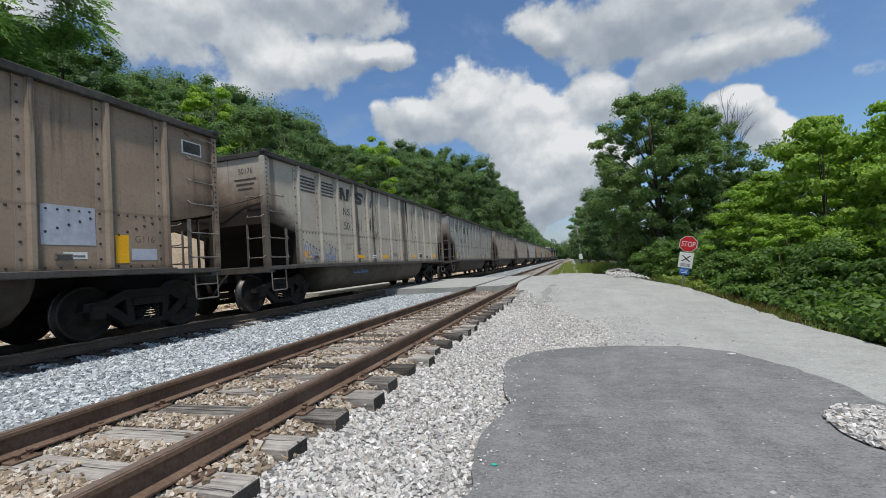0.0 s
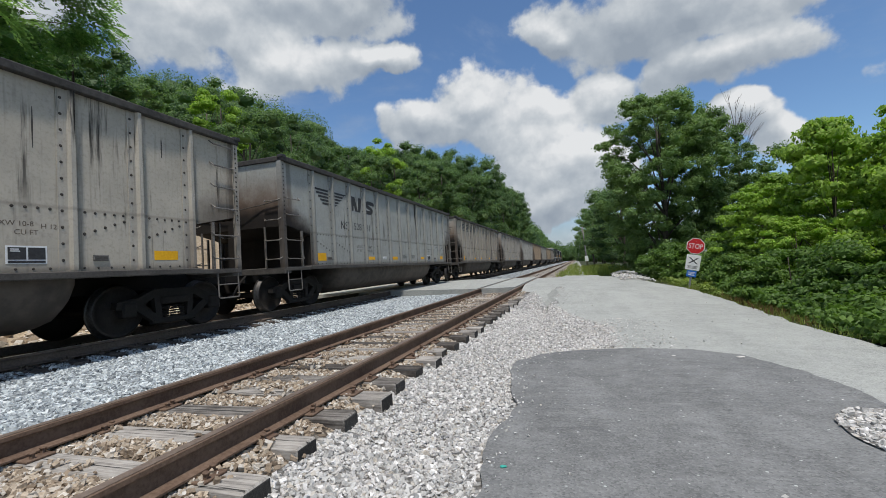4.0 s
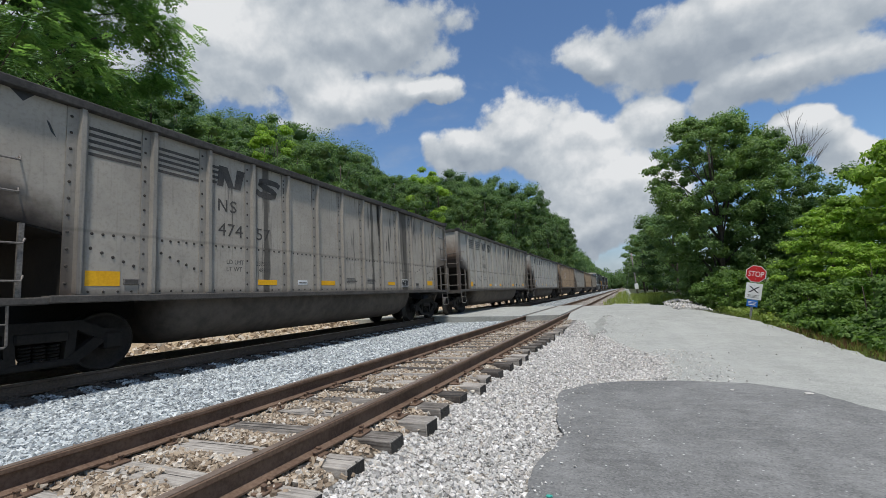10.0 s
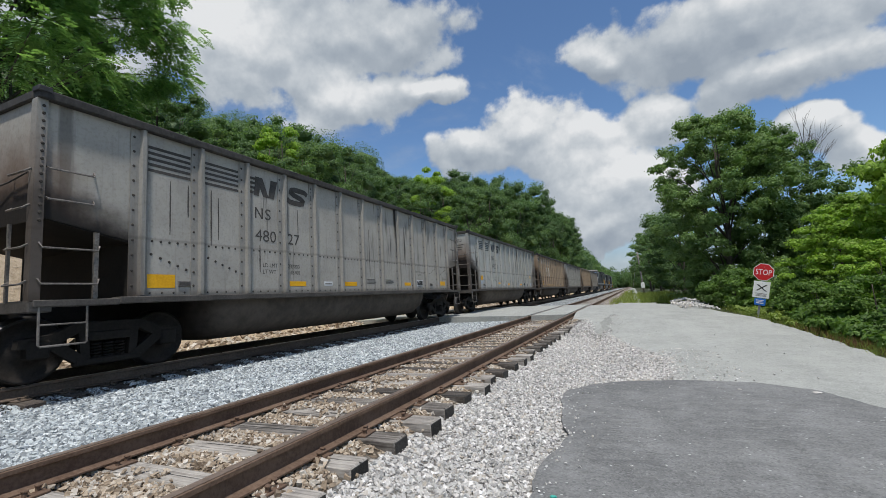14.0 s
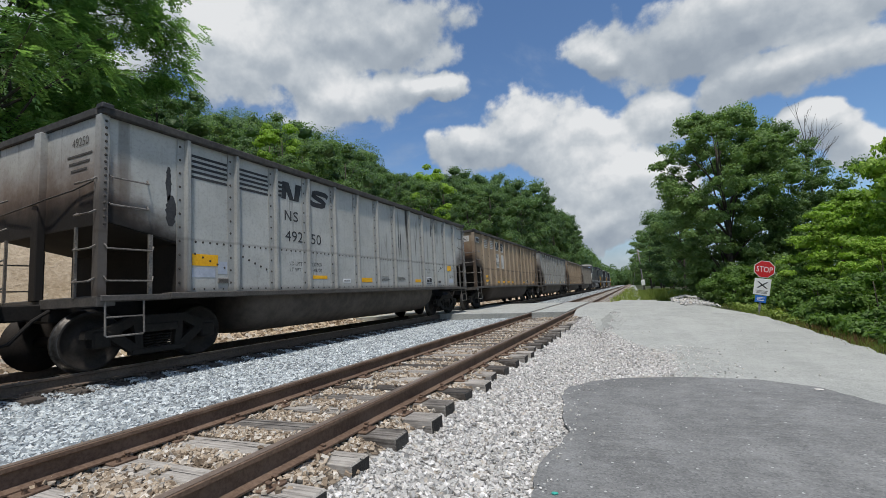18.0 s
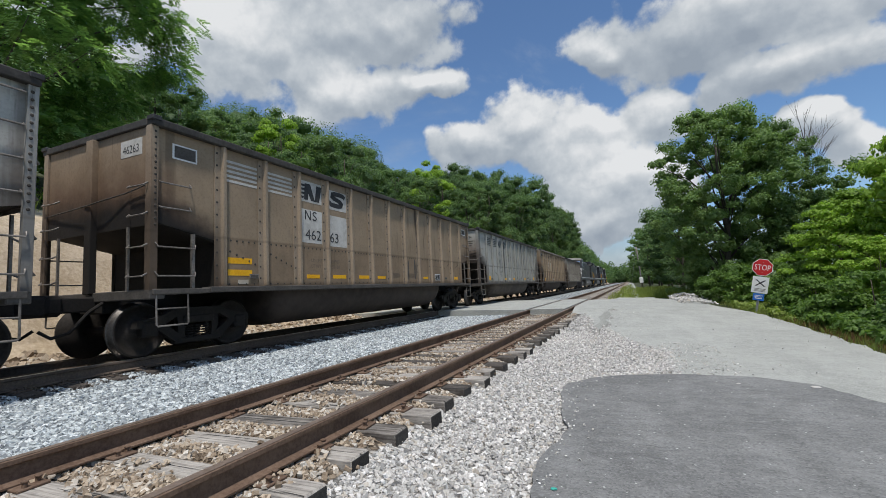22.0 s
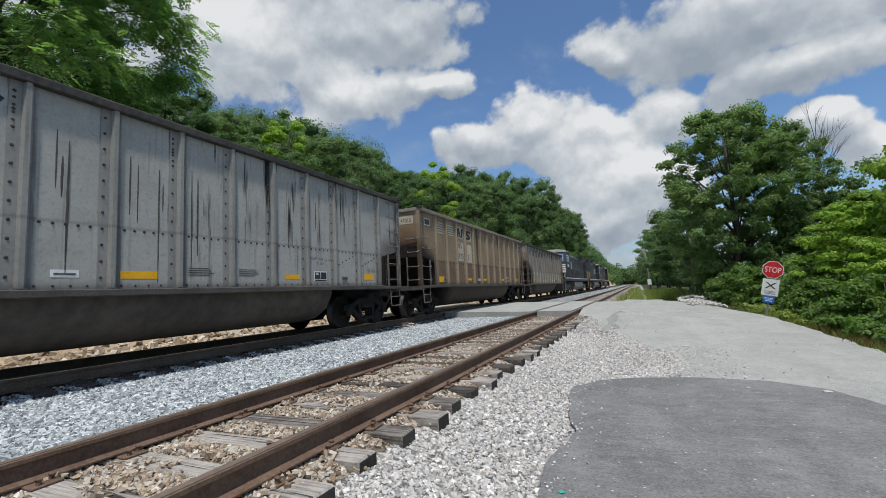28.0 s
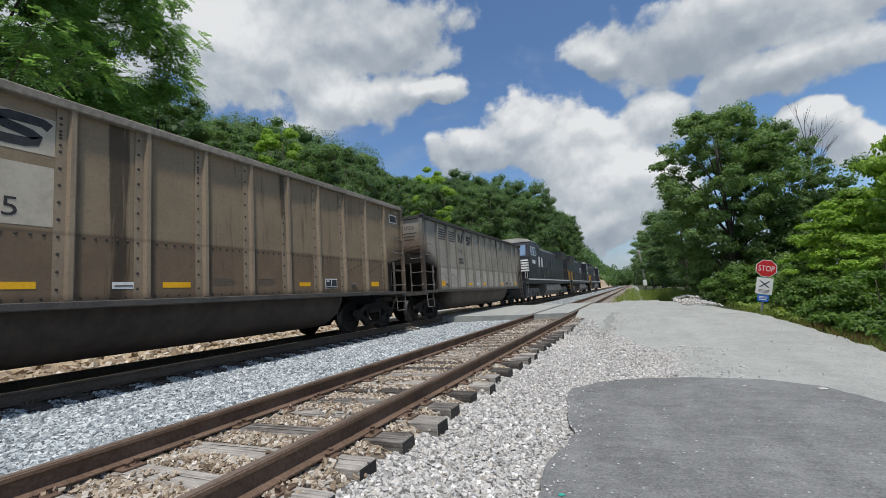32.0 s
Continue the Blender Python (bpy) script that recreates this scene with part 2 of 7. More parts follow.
def car_paint(name, upper, lower, dirt, streak=0.5, soot=0.8, split=0.0, blotch=None, between=True):
    """Old wagon paint: dusty, streaked downwards, browner low down, sooty at the ends. y runs along the wagon, z is height over the rail."""
    m, n, s = shader(name)
    c = scaled(n, n.node("ShaderNodeTexCoord").outputs["Object"], (1.0, 1 / 1.14, 1 / 1.14))
    x, y, z = n.node("ShaderNodeSeparateXYZ", Vector=c).outputs[:3]
    fine, wide = n.noise(c, 22.0, 6.0, 0.65), n.noise(c, 1.3, 5.0, 0.6)
    col = n.mix(n.smooth(wide, 0.35, 0.7), upper, [v * 0.82 for v in upper])
    if split:
        edge = n.math("ADD", z, n.math("MULTIPLY", fine, 0.06))
        col = n.mix(n.smooth(edge, split + 0.06, split), col, n.mix(n.smooth(wide, 0.35, 0.65), lower, [v * 0.8 for v in lower]))
    else:
        col = n.mix(n.math("MULTIPLY", n.smooth(n.math("ADD", z, n.math("MULTIPLY", wide, 0.8)), 1.9, 1.2), 0.6), col, lower)
    grain = n.smooth(fine, 0.45, 0.75)
    col = n.mix(n.math("MULTIPLY", grain, 0.25), col, dirt)
    run = n.noise(scaled(n, c, (7.0, 7.0, 0.5)), 1.0, 5.0, 0.6)
    run2 = n.noise(scaled(n, c, (20.0, 20.0, 0.9)), 1.0, 3.0, 0.5)
    gate = n.smooth(n.noise(scaled(n, c, (1.0, 1.0, 0.35)), 1.0, 2.0), 0.46, 0.62)
    drip = n.math("MULTIPLY", n.math("MULTIPLY", n.smooth(run, 0.56, 0.68), gate), streak)
    col = n.mix(drip, col, [v * 0.16 for v in dirt])
    col = n.mix(n.math("MULTIPLY", n.smooth(run2, 0.55, 0.8), 0.3 * streak), col, [v * 0.5 for v in dirt])
    # Grime gathers along the ribs and the lap of the sheets.
    if between:
        rib = n.math("ABSOLUTE", n.math("SUBTRACT", n.math("FRACT", n.math("DIVIDE", n.math("ADD", n.math("SUBTRACT", y, 1.2), 0.4455), 0.891)), 0.5))
        grime = n.math("MULTIPLY", n.smooth(n.math("ADD", rib, n.math("MULTIPLY", n.math("SUBTRACT", run, 0.5), 0.35)), 0.13, 0.04), 0.7)
        col = n.mix(n.math("MULTIPLY", grime, 0.4 + 0.5 * streak), col, [v * 0.55 for v in dirt])
    lap = n.smooth(n.math("ABSOLUTE", n.math("SUBTRACT", z, 1.8)), 0.04, 0.0)
    col = n.mix(n.math("MULTIPLY", lap, 0.3), col, [v * 0.6 for v in dirt])
    foot = n.smooth(n.math("ADD", z, n.math("MULTIPLY", fine, 0.16)), 1.2, 1.08)
    col = n.mix(n.math("MULTIPLY", foot, 0.55), col, [v * 0.6 for v in dirt])
    # Brown dust and soot thrown up over the end sheets, densest above the slope sheet.
    inward = n.math("MINIMUM", n.math("ABSOLUTE", y), n.math("ABSOLUTE", n.math("SUBTRACT", y, BODY_LONG)))
    rise = n.math("ADD", n.math("SUBTRACT", z, 1.96), n.math("MULTIPLY", inward, 0.2))
    ends = n.math("MULTIPLY", n.smooth(inward, 1.25, 1.05), n.math("ADD", 0.5, n.math("MULTIPLY", n.smooth(y, 4.0, 2.0), 0.5)))
    cloudy = n.math("SUBTRACT", n.noise(c, 2.2, 5.0, 0.6), 0.5)
    rust = n.math("MULTIPLY", n.math("MULTIPLY", n.smooth(n.math("ADD", n.math("ADD", rise, n.math("MULTIPLY", inward, 0.9)), n.math("MULTIPLY", cloudy, 0.9)), 1.35, 0.35), ends), soot)
    col = n.mix(n.math("MULTIPLY", rust, 0.85), col, (0.125, 0.07, 0.042))
    black = n.math("MULTIPLY", n.math("MULTIPLY", n.smooth(n.math("ADD", n.math("ADD", rise, n.math("MULTIPLY", inward, 0.15)), n.math("MULTIPLY", cloudy, 0.5)), 0.66, 0.1), ends), soot)
    col = n.mix(black, col, (0.018, 0.015, 0.013))
    if blotch:
        for centre, width in blotch:
            col = n.mix(n.math("MULTIPLY", n.smooth(n.math("ADD", n.math("ABSOLUTE", n.math("SUBTRACT", y, centre)), n.math("MULTIPLY", n.math("SUBTRACT", run, 0.5), 0.5)), width, width * 0.4), 0.75), col, [v * 0.3 for v in dirt])
    n.put(s.inputs["Base Color"], col)
    n.put(s.inputs["Roughness"], n.math("ADD", 0.6, n.math("MULTIPLY", fine, 0.25)))
    s.inputs["Specular IOR Level"].default_value = 0.3
    bumped(n, s, n.math("ADD", n.math("MULTIPLY", fine, 0.3), n.noise(c, 1.1, 3.0)), 0.35, 0.02)
    return m


GREYS = [(0.0, (0.3, 0.295, 0.285)), (0.25, (0.46, 0.455, 0.435)), (0.55, (0.6, 0.59, 0.565)), (0.64, (0.52, 0.47, 0.4)), (0.68, (0.6, 0.59, 0.57)), (0.8, (0.6, 0.57, 0.54)), (1.0, (0.86, 0.85, 0.83))]
BLUES = [(0.0, (0.15, 0.17, 0.185)), (0.35, (0.36, 0.395, 0.412)), (0.75, (0.55, 0.6, 0.615)), (1.0, (0.78, 0.82, 0.825))]
TANS = [(0.0, (0.17, 0.125, 0.085)), (0.3, (0.36, 0.285, 0.205)), (0.65, (0.5, 0.42, 0.325)), (0.85, (0.53, 0.495, 0.44)), (1.0, (0.74, 0.69, 0.61))]
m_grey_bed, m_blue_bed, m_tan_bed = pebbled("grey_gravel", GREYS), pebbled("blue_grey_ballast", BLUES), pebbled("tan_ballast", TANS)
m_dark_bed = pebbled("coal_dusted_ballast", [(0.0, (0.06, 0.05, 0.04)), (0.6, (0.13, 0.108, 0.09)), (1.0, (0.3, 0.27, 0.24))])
m_grey_stone, m_blue_stone, m_tan_stone = stones("grey_stone", GREYS), stones("blue_grey_stone", BLUES), stones("tan_stone", TANS)


def aggregate(name, low, high, speck, size, ripple):
    """Worn paving: stones of the mix showing, paler and darker drifts, faint cross ripples, scattered bright specks."""
    m, n, s = shader(name)
    c = n.node("ShaderNodeTexCoord").outputs["Object"]
    cell = n.node("ShaderNodeSeparateXYZ", Vector=n.voronoi(c, 1 / size, out="Color")).outputs[0]
    dist = n.voronoi(c, 1 / size)
    wide, mid = n.noise(c, 0.8, 5.0, 0.6, 0.5), n.noise(c, 6.0, 5.0, 0.65)
    drift = n.noise(scaled(n, c, (2.6, 0.35, 1.0)), 1.0, 4.0, 0.6)
    fac = n.math("ADD", n.math("MULTIPLY", wide, 0.4), n.math("ADD", n.math("MULTIPLY", mid, 0.35), n.math("MULTIPLY", drift, 0.25)))
    col = n.mix(n.smooth(fac, 0.36, 0.64), low, high)
    col = n.mix(n.math("MULTIPLY", n.math("SUBTRACT", cell, 0.6), 0.6, clamp=True), col, [v * 1.7 for v in high])
    col = n.mix(n.math("MULTIPLY", n.smooth(cell, 0.3, 0.0), 0.4), col, [v * 0.5 for v in low])
    pale = n.node("ShaderNodeSeparateXYZ", Vector=n.voronoi(c, 26.0, out="Color")).outputs[1]
    spot = n.math("MULTIPLY", n.smooth(pale, 0.93, 0.96), n.smooth(n.voronoi(c, 26.0), 0.28, 0.2))
    col = n.mix(spot, col, speck)
    n.put(s.inputs["Base Color"], col)
    s.inputs["Roughness"].default_value = 0.92
    s.inputs["Specular IOR Level"].default_value = 0.25
    wave = n.noise(scaled(n, c, (1.5, 9.0, 1.0)), 1.0, 3.0, 0.5, 0.6)
    shove = n.noise(scaled(n, n.vec("ADD", c, scaled(n, n.node("ShaderNodeTexNoise", Vector=c, Scale=3.0).outputs["Color"], (0.25, 0.25, 0.0))), (2.2, 13.0, 1.0)), 1.0, 2.0, 0.5)
    where = n.smooth(n.noise(scaled(n, c, (1.1, 0.45, 1.0)), 1.0, 2.0), 0.46, 0.6)
    wave = n.math("ADD", wave, n.math("MULTIPLY", n.math("MULTIPLY", shove, where), 1.6))
    h = n.math("ADD", n.math("MULTIPLY", n.math("SUBTRACT", 1.0, dist), 0.35), n.math("ADD", n.math("MULTIPLY", wave, ripple), n.math("MULTIPLY", mid, 0.5)))
    bumped(n, s, h, 0.8, 0.012)
    return m


m_asphalt = aggregate("grey_asphalt", (0.134, 0.1355, 0.134), (0.22, 0.222, 0.218), (0.45, 0.46, 0.44), 0.014, 2.4)
m_road = aggregate("pale_dusty_road", (0.283, 0.29, 0.27), (0.372, 0.378, 0.353), (0.5, 0.5, 0.48), 0.012, 0.5)
m_dirt = plain("tan_dirt", (0.36, 0.28, 0.185), (0.56, 0.46, 0.34), 0.95, 12.0, 0.8, 0.8, 0.05)
m_earth = plain("leaf_litter", (0.03, 0.035, 0.015), (0.07, 0.085, 0.03), 0.95, 6.0, 0.5, 0.8, 0.05)
m_rust = plain("rusty_steel", (0.1, 0.06, 0.04), (0.2, 0.135, 0.095), 0.75, 40.0, 3.0, 0.35, 0.003, 0.2)
m_railtop = plain("worn_rail_head", (0.17, 0.125, 0.095), (0.3, 0.23, 0.185), 0.5, 30.0, 2.0, 0.1, 0.002, 0.5)
m_bright = plain("polished_rail_head", (0.35, 0.34, 0.33), (0.5, 0.49, 0.48), 0.3, 30.0, 2.0, 0.05, 0.001, 0.9)
m_darkrail = plain("sooty_rail", (0.085, 0.062, 0.047), (0.17, 0.13, 0.1), 0.8, 30.0, 2.0, 0.3, 0.003, 0.1)
m_tie = weathered_wood("weathered_tie_wood", (0.05, 0.041, 0.034), (0.46, 0.425, 0.38))
m_tie_dark = weathered_wood("sooty_tie_wood", (0.05, 0.04, 0.033), (0.15, 0.125, 0.105))
m_creosote = weathered_wood("dark_tie_end_wood", (0.012, 0.011, 0.01), (0.048, 0.045, 0.041))
m_bark = plain("bark", (0.05, 0.042, 0.034), (0.12, 0.1, 0.08), 0.95, 14.0, 2.0, 0.8, 0.03)
m_leaf = leafy("green_leaf", (0.085, 0.15, 0.055), (0.15, 0.24, 0.08), (0.23, 0.34, 0.115))
m_leaf_light = leafy("light_green_leaf", (0.17, 0.285, 0.04), (0.28, 0.43, 0.06), (0.38, 0.54, 0.09))
m_leaf_mid = leafy("mid_green_leaf", (0.06, 0.118, 0.026), (0.112, 0.2, 0.042), (0.185, 0.3, 0.062))
m_leaf_locust = leafy("locust_leaf", (0.135, 0.25, 0.085), (0.22, 0.37, 0.125), (0.31, 0.48, 0.17))
m_leaf_hill = leafy("hillside_leaf", (0.06, 0.112, 0.05), (0.115, 0.195, 0.075), (0.2, 0.305, 0.105))
m_leaf_sapling = leafy("sapling_leaf", (0.14, 0.235, 0.035), (0.25, 0.385, 0.06), (0.36, 0.5, 0.09))
m_leaf_weed = leafy("weed_leaf", (0.17, 0.24, 0.05), (0.27, 0.35, 0.085), (0.38, 0.44, 0.14))
m_dry = leafy("dry_weed", (0.12, 0.06, 0.03), (0.25, 0.15, 0.07), (0.4, 0.28, 0.14))
m_grass = leafy("grass_blade", (0.12, 0.18, 0.035), (0.22, 0.29, 0.06), (0.36, 0.38, 0.12))

# ---- mesh helpers ----


# Length of the unit, along and up, in which a vehicle is being drawn.
DRAWN = {"unit": 1.0}
WAGON_UNIT, ENGINE_UNIT = 1.14, 1.1


class Shape:
    """Gathers corners and faces of one mesh."""

    def __init__(self):
        self.v, self.f = [], []

    def add(self, verts, faces):
        k = len(self.v)
        self.v += [tuple(p) for p in verts]
        self.f += [tuple(i + k for i in f) for f in faces]
        return self

    def box(self, x0, x1, y0, y1, z0, z1):
        p = [(x, y, z) for z in (z0, z1) for y in (y0, y1) for x in (x0, x1)]
        return self.add(p, [(0, 2, 3, 1), (4, 5, 7, 6), (0, 1, 5, 4), (2, 6, 7, 3), (0, 4, 6, 2), (1, 3, 7, 5)])

    def bevel(self, x0, x1, y0, y1, z0, z1, c=0.01):
        """A box with its edges cut off."""
        bm = bmesh.new()
        Shape.box(box := Shape(), x0, x1, y0, y1, z0, z1)
        vs = [bm.verts.new(p) for p in box.v]
        for f in box.f:
            bm.faces.new([vs[i] for i in f])
        bmesh.ops.bevel(bm, geom=bm.edges[:], offset=c, segments=1, affect="EDGES", profile=0.5)
        bm.verts.index_update()
        self.add([v.co for v in bm.verts], [[v.index for v in f.verts] for f in bm.faces])
        bm.free()
        return self

    def extrude(self, profile, axis, a, b, caps=True):
        """A closed outline pushed along an axis from a to b. The outline gives the two other coordinates in order."""
        n = len(profile)

        def at(p, d):
            return {"x": (d, p[0], p[1]), "y": (p[0], d, p[1]), "z": (p[0], p[1], d)}[axis]

        verts = [at(p, a) for p in profile] + [at(p, b) for p in profile]
        faces = [(i, (i + 1) % n, (i + 1) % n + n, i + n) for i in range(n)]
        if caps:
            faces += [tuple(range(n))[::-1], tuple(range(n, 2 * n))]
        return self.add(verts, faces)

    def tube(self, path, r, n=8, r2=None):
        """A round bar along points."""
        pts = [Vector(p) for p in path]
        rings = []
        for i, p in enumerate(pts):
            d = (pts[min(i + 1, len(pts) - 1)] - pts[max(i - 1, 0)]).normalized()
            side = d.cross(Vector((0, 0, 1)) if abs(d.z) < 0.9 else Vector((1, 0, 0))).normalized()
            up = side.cross(d)
            rr = r if r2 is None else r + (r2 - r) * i / (len(pts) - 1)
            rings.append([p + (side * math.cos(a) + up * math.sin(a)) * rr for a in (2 * math.pi * k / n for k in range(n))])
        verts = [q for ring in rings for q in ring]
        faces = [(i * n + k, i * n + (k + 1) % n, (i + 1) * n + (k + 1) % n, (i + 1) * n + k) for i in range(len(pts) - 1) for k in range(n)]
        faces += [tuple(range(n))[::-1], tuple(range((len(pts) - 1) * n, len(pts) * n))]
        return self.add(verts, faces)

    def lathe(self, profile, centre, n=24):
        """Rings about the x axis: (x, radius) pairs."""
        cx, cy, cz = centre
        verts = [(cx + x, cy + r * math.cos(2 * math.pi * k / n), cz + r * math.sin(2 * math.pi * k / n)) for x, r in profile for k in range(n)]
        m = len(profile)
        faces = [(i * n + k, (i + 1) * n + k, (i + 1) * n + (k + 1) % n, i * n + (k + 1) % n) for i in range(m - 1) for k in range(n)]
        faces += [tuple(range(n)), tuple(range((m - 1) * n, m * n))[::-1]]
        return self.add(verts, faces)

    def mesh(self, name, material, smooth=False):
        me = bpy.data.meshes.new(name)
        u = DRAWN["unit"]
        me.from_pydata([(x, y * u, z * u - 0.1 * (u - 1)) for x, y, z in self.v], [], self.f)
        me.materials.append(material)
        if smooth:
            me.shade_smooth()
        me.update()
        return me


def part(name, shape, material, parent=None, label="", smooth=False):
    """One mesh object, a part of its parent."""
    ob = new(name, shape if isinstance(shape, bpy.types.Mesh) else shape.mesh(name, material, smooth))
    ob.parent = parent
    return tagged(ob, label)


def thing(name, label, category, at=(0, 0, 0), group="", turn=0.0, kind=""):
    ob = new(name)
    ob.matrix_basis = pose(*at, 0, 0, turn)
    ob.empty_display_size = 0.3
    return tagged(ob, label, category, group, kind)


def setting(name, shape, material, label, category, smooth=False):
    return tagged(part(name, shape, material, None, "", smooth), label, category, "", "structure")


def blend(v, low, high):
    t = min(max((v - low) / (high - low), 0.0), 1.0)
    return t * t * (3 - 2 * t)


def stepped(v, pairs):
    """Straight lines between (place, value) pairs."""
    return float(np.interp(v, [p for p, _ in pairs], [q for _, q in pairs]))


# ---- the lie of the land ----
NEAR_X, TRAIN_X = -3.024, -8.43      # the two tracks' middles
RAIL, TRAIN_Z = 0.0, 0.066            # height of the rails' tops
HALF_GAUGE = 0.7535
CROSS_A, CROSS_B = 16.9, 26.5         # the level crossing, along the track
BED = [(-12.3, -0.1), (-11.7, -0.14), (-10.8, -0.26), (-10.0, -0.18), (-9.75, -0.155), (-7.4, -0.155), (-7.1, -0.2), (-6.6, -0.205), (-5.6, -0.2), (-4.6, -0.19), (-4.35, -0.215), (-2.12, -0.215), (-1.92, -0.275), (-1.78, -0.325), (-1.55, -0.35), (-1.2, -0.38), (-0.8, -0.42)]


def road_z(x, y):
    rise = blend(y, 8.0, 17.0) * (0.3 + 0.7 * blend(x, 4.0, -1.0))
    return -0.42 + 0.42 * rise


def land(x, y):
    """Height of the bare ground."""
    if x < -11.7:
        s = -x - 12.3
        k = 0.36 + 0.25 * blend(y, 30.0, 90.0)
        bank = 3.4 * blend(s, -0.6, 1.9)
        return -0.1 + bank + k * max(s - 2.2, 0) * (1 - 0.0028 * min(s, 90)) + 0.5 * noise.noise((x * 0.1, y * 0.1, 0)) * min(s, 5) / 5
    if x < -0.8:
        z = stepped(x, BED)
        if x > -2.1:
            w = blend(y, 11.0, 17.0)
            z = z * (1 - w) + w * max(z, -0.2)
        return z
    z = road_z(x, y)
    if x < 0.4 and 10.5 < y < 27:
        edge = stepped(-0.801, BED)
        w = blend(y, 11.0, 17.0)
        edge = edge * (1 - w) + w * max(edge, -0.2)
        z += max(edge - road_z(-0.8, y), 0.0) * blend(x, 0.4, -0.8)
    if y > 27 and x < 3.5:
        z = -0.16 + 0.1 * noise.noise((x, y * 0.2, 0))
    if x > 3.7:
        z -= 0.06 + 0.12 * min(x - 3.7, 14) - 0.25 * noise.noise((x * 0.3, y * 0.3, 3.0)) * blend(x, 3.7, 6)
    return z


def sheet(xs, ys, height):
    s = Shape()
    n = len(xs)
    s.v = [(x, y, height(x, y)) for y in ys for x in xs]
    s.f = [(j * n + i, j * n + i + 1, (j + 1) * n + i + 1, (j + 1) * n + i) for j in range(len(ys) - 1) for i in range(n - 1)]
    return s


def spread(*spans):
    """Places along a line: (start, end, step) spans."""
    out = []
    for a, b, step in spans:
        out += list(np.arange(a, b, step))
    return sorted(set(round(float(v), 3) for v in out)) + [float(spans[-1][1])]


gx = spread((-900, -200, 100), (-200, -60, 12), (-60, -14, 3), (-14, -0.8, 0.35), (-0.8, 6, 0.4), (6, 30, 3), (30, 120, 15), (120, 900, 100))
gy = spread((-300, -30, 30), (-30, 0, 3), (0, 30, 0.6), (30, 120, 5), (120, 400, 20), (400, 2500, 150))
ground = setting("ground", sheet(gx, gy, lambda x, y: land(x, y) - (0.1 if -16 < x < 4 and y < 60 else 0.02)), m_earth, "dark ground with leaf litter under the trees", "ground", True)


def strip(left, right, ys, lift, cols=12, thick=0.0, rag=0.0, seed=0.0, height=land):
    """A sheet between two edges that vary along y."""
    s = Shape()
    for y in ys:
        l = left(y) + rag * noise.noise((seed, y * 1.3, 0)) + 0.5 * rag * noise.noise((seed, y * 5.0, 1))
        r = right(y) + rag * noise.noise((seed + 9, y * 1.3, 0)) + 0.5 * rag * noise.noise((seed + 9, y * 5.0, 1))
        for i in range(cols + 1):
            x = l + (r - l) * i / cols
            s.v.append((x, y, height(x, y) + lift))
    n = cols + 1
    s.f = [(j * n + i, j * n + i + 1, (j + 1) * n + i + 1, (j + 1) * n + i) for j in range(len(ys) - 1) for i in range(cols)]
    if thick:
        for col in (0, cols):
            for j in range(len(ys) - 1):
                a, b = j * n + col, (j + 1) * n + col
                k = len(s.v)
                s.v += [(s.v[a][0], s.v[a][1], s.v[a][2] - thick), (s.v[b][0], s.v[b][1], s.v[b][2] - thick)]
                s.f.append((a, b, k + 1, k) if col == 0 else (b, a, k, k + 1))
        for row in (0, len(ys) - 1):
            for i in range(cols):
                a, b = row * n + i, row * n + i + 1
                k = len(s.v)
                s.v += [(s.v[a][0], s.v[a][1], s.v[a][2] - thick), (s.v[b][0], s.v[b][1], s.v[b][2] - thick)]
                s.f.append((b, a, k, k + 1) if row == 0 else (a, b, k + 1, k))
    return s


ys_near = spread((-8, 16.9, 0.2))
ys_all = spread((-30, 0, 1.0), (0, 30, 0.3), (30, 160, 3), (160, 420, 20))
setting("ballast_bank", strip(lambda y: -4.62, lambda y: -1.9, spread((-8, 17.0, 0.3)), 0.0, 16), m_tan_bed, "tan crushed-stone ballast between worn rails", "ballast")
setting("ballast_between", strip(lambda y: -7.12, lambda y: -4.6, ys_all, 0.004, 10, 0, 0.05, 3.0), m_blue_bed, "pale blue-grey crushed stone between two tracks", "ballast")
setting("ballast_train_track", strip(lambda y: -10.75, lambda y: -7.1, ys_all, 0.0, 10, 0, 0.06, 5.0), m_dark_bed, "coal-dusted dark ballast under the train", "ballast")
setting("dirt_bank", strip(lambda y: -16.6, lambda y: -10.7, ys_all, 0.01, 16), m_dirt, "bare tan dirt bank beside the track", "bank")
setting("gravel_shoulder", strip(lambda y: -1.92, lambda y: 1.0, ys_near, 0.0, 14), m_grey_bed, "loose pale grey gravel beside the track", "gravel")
setting("ballast_beyond_crossing", strip(lambda y: -4.62, lambda y: -1.1, spread((26.3, 60, 0.8), (60, 420, 10)), 0.0, 8), m_tan_bed, "grey ballast along the track", "ballast")

ROAD_L = [(-30, -1.4), (6.8, -0.3), (7.0, 0.45), (9.2, 0.5), (10.2, -0.1), (12.0, -0.75), (14.0, -1.2), (16.9, -1.65)]
ROAD_R = [(-30, 4.6), (7.3, 3.95), (10.3, 3.65), (17.0, 3.55), (20.0, 3.05), (27.0, 2.7)]
setting("road", strip(lambda y: stepped(y, ROAD_L), lambda y: stepped(y, ROAD_R), spread((-30, 0, 1), (0, 16.9, 0.2)), 0.014, 16, 0.03, 0.1, 1.0),
        m_road, "pale grey gravel road beside the track", "road")


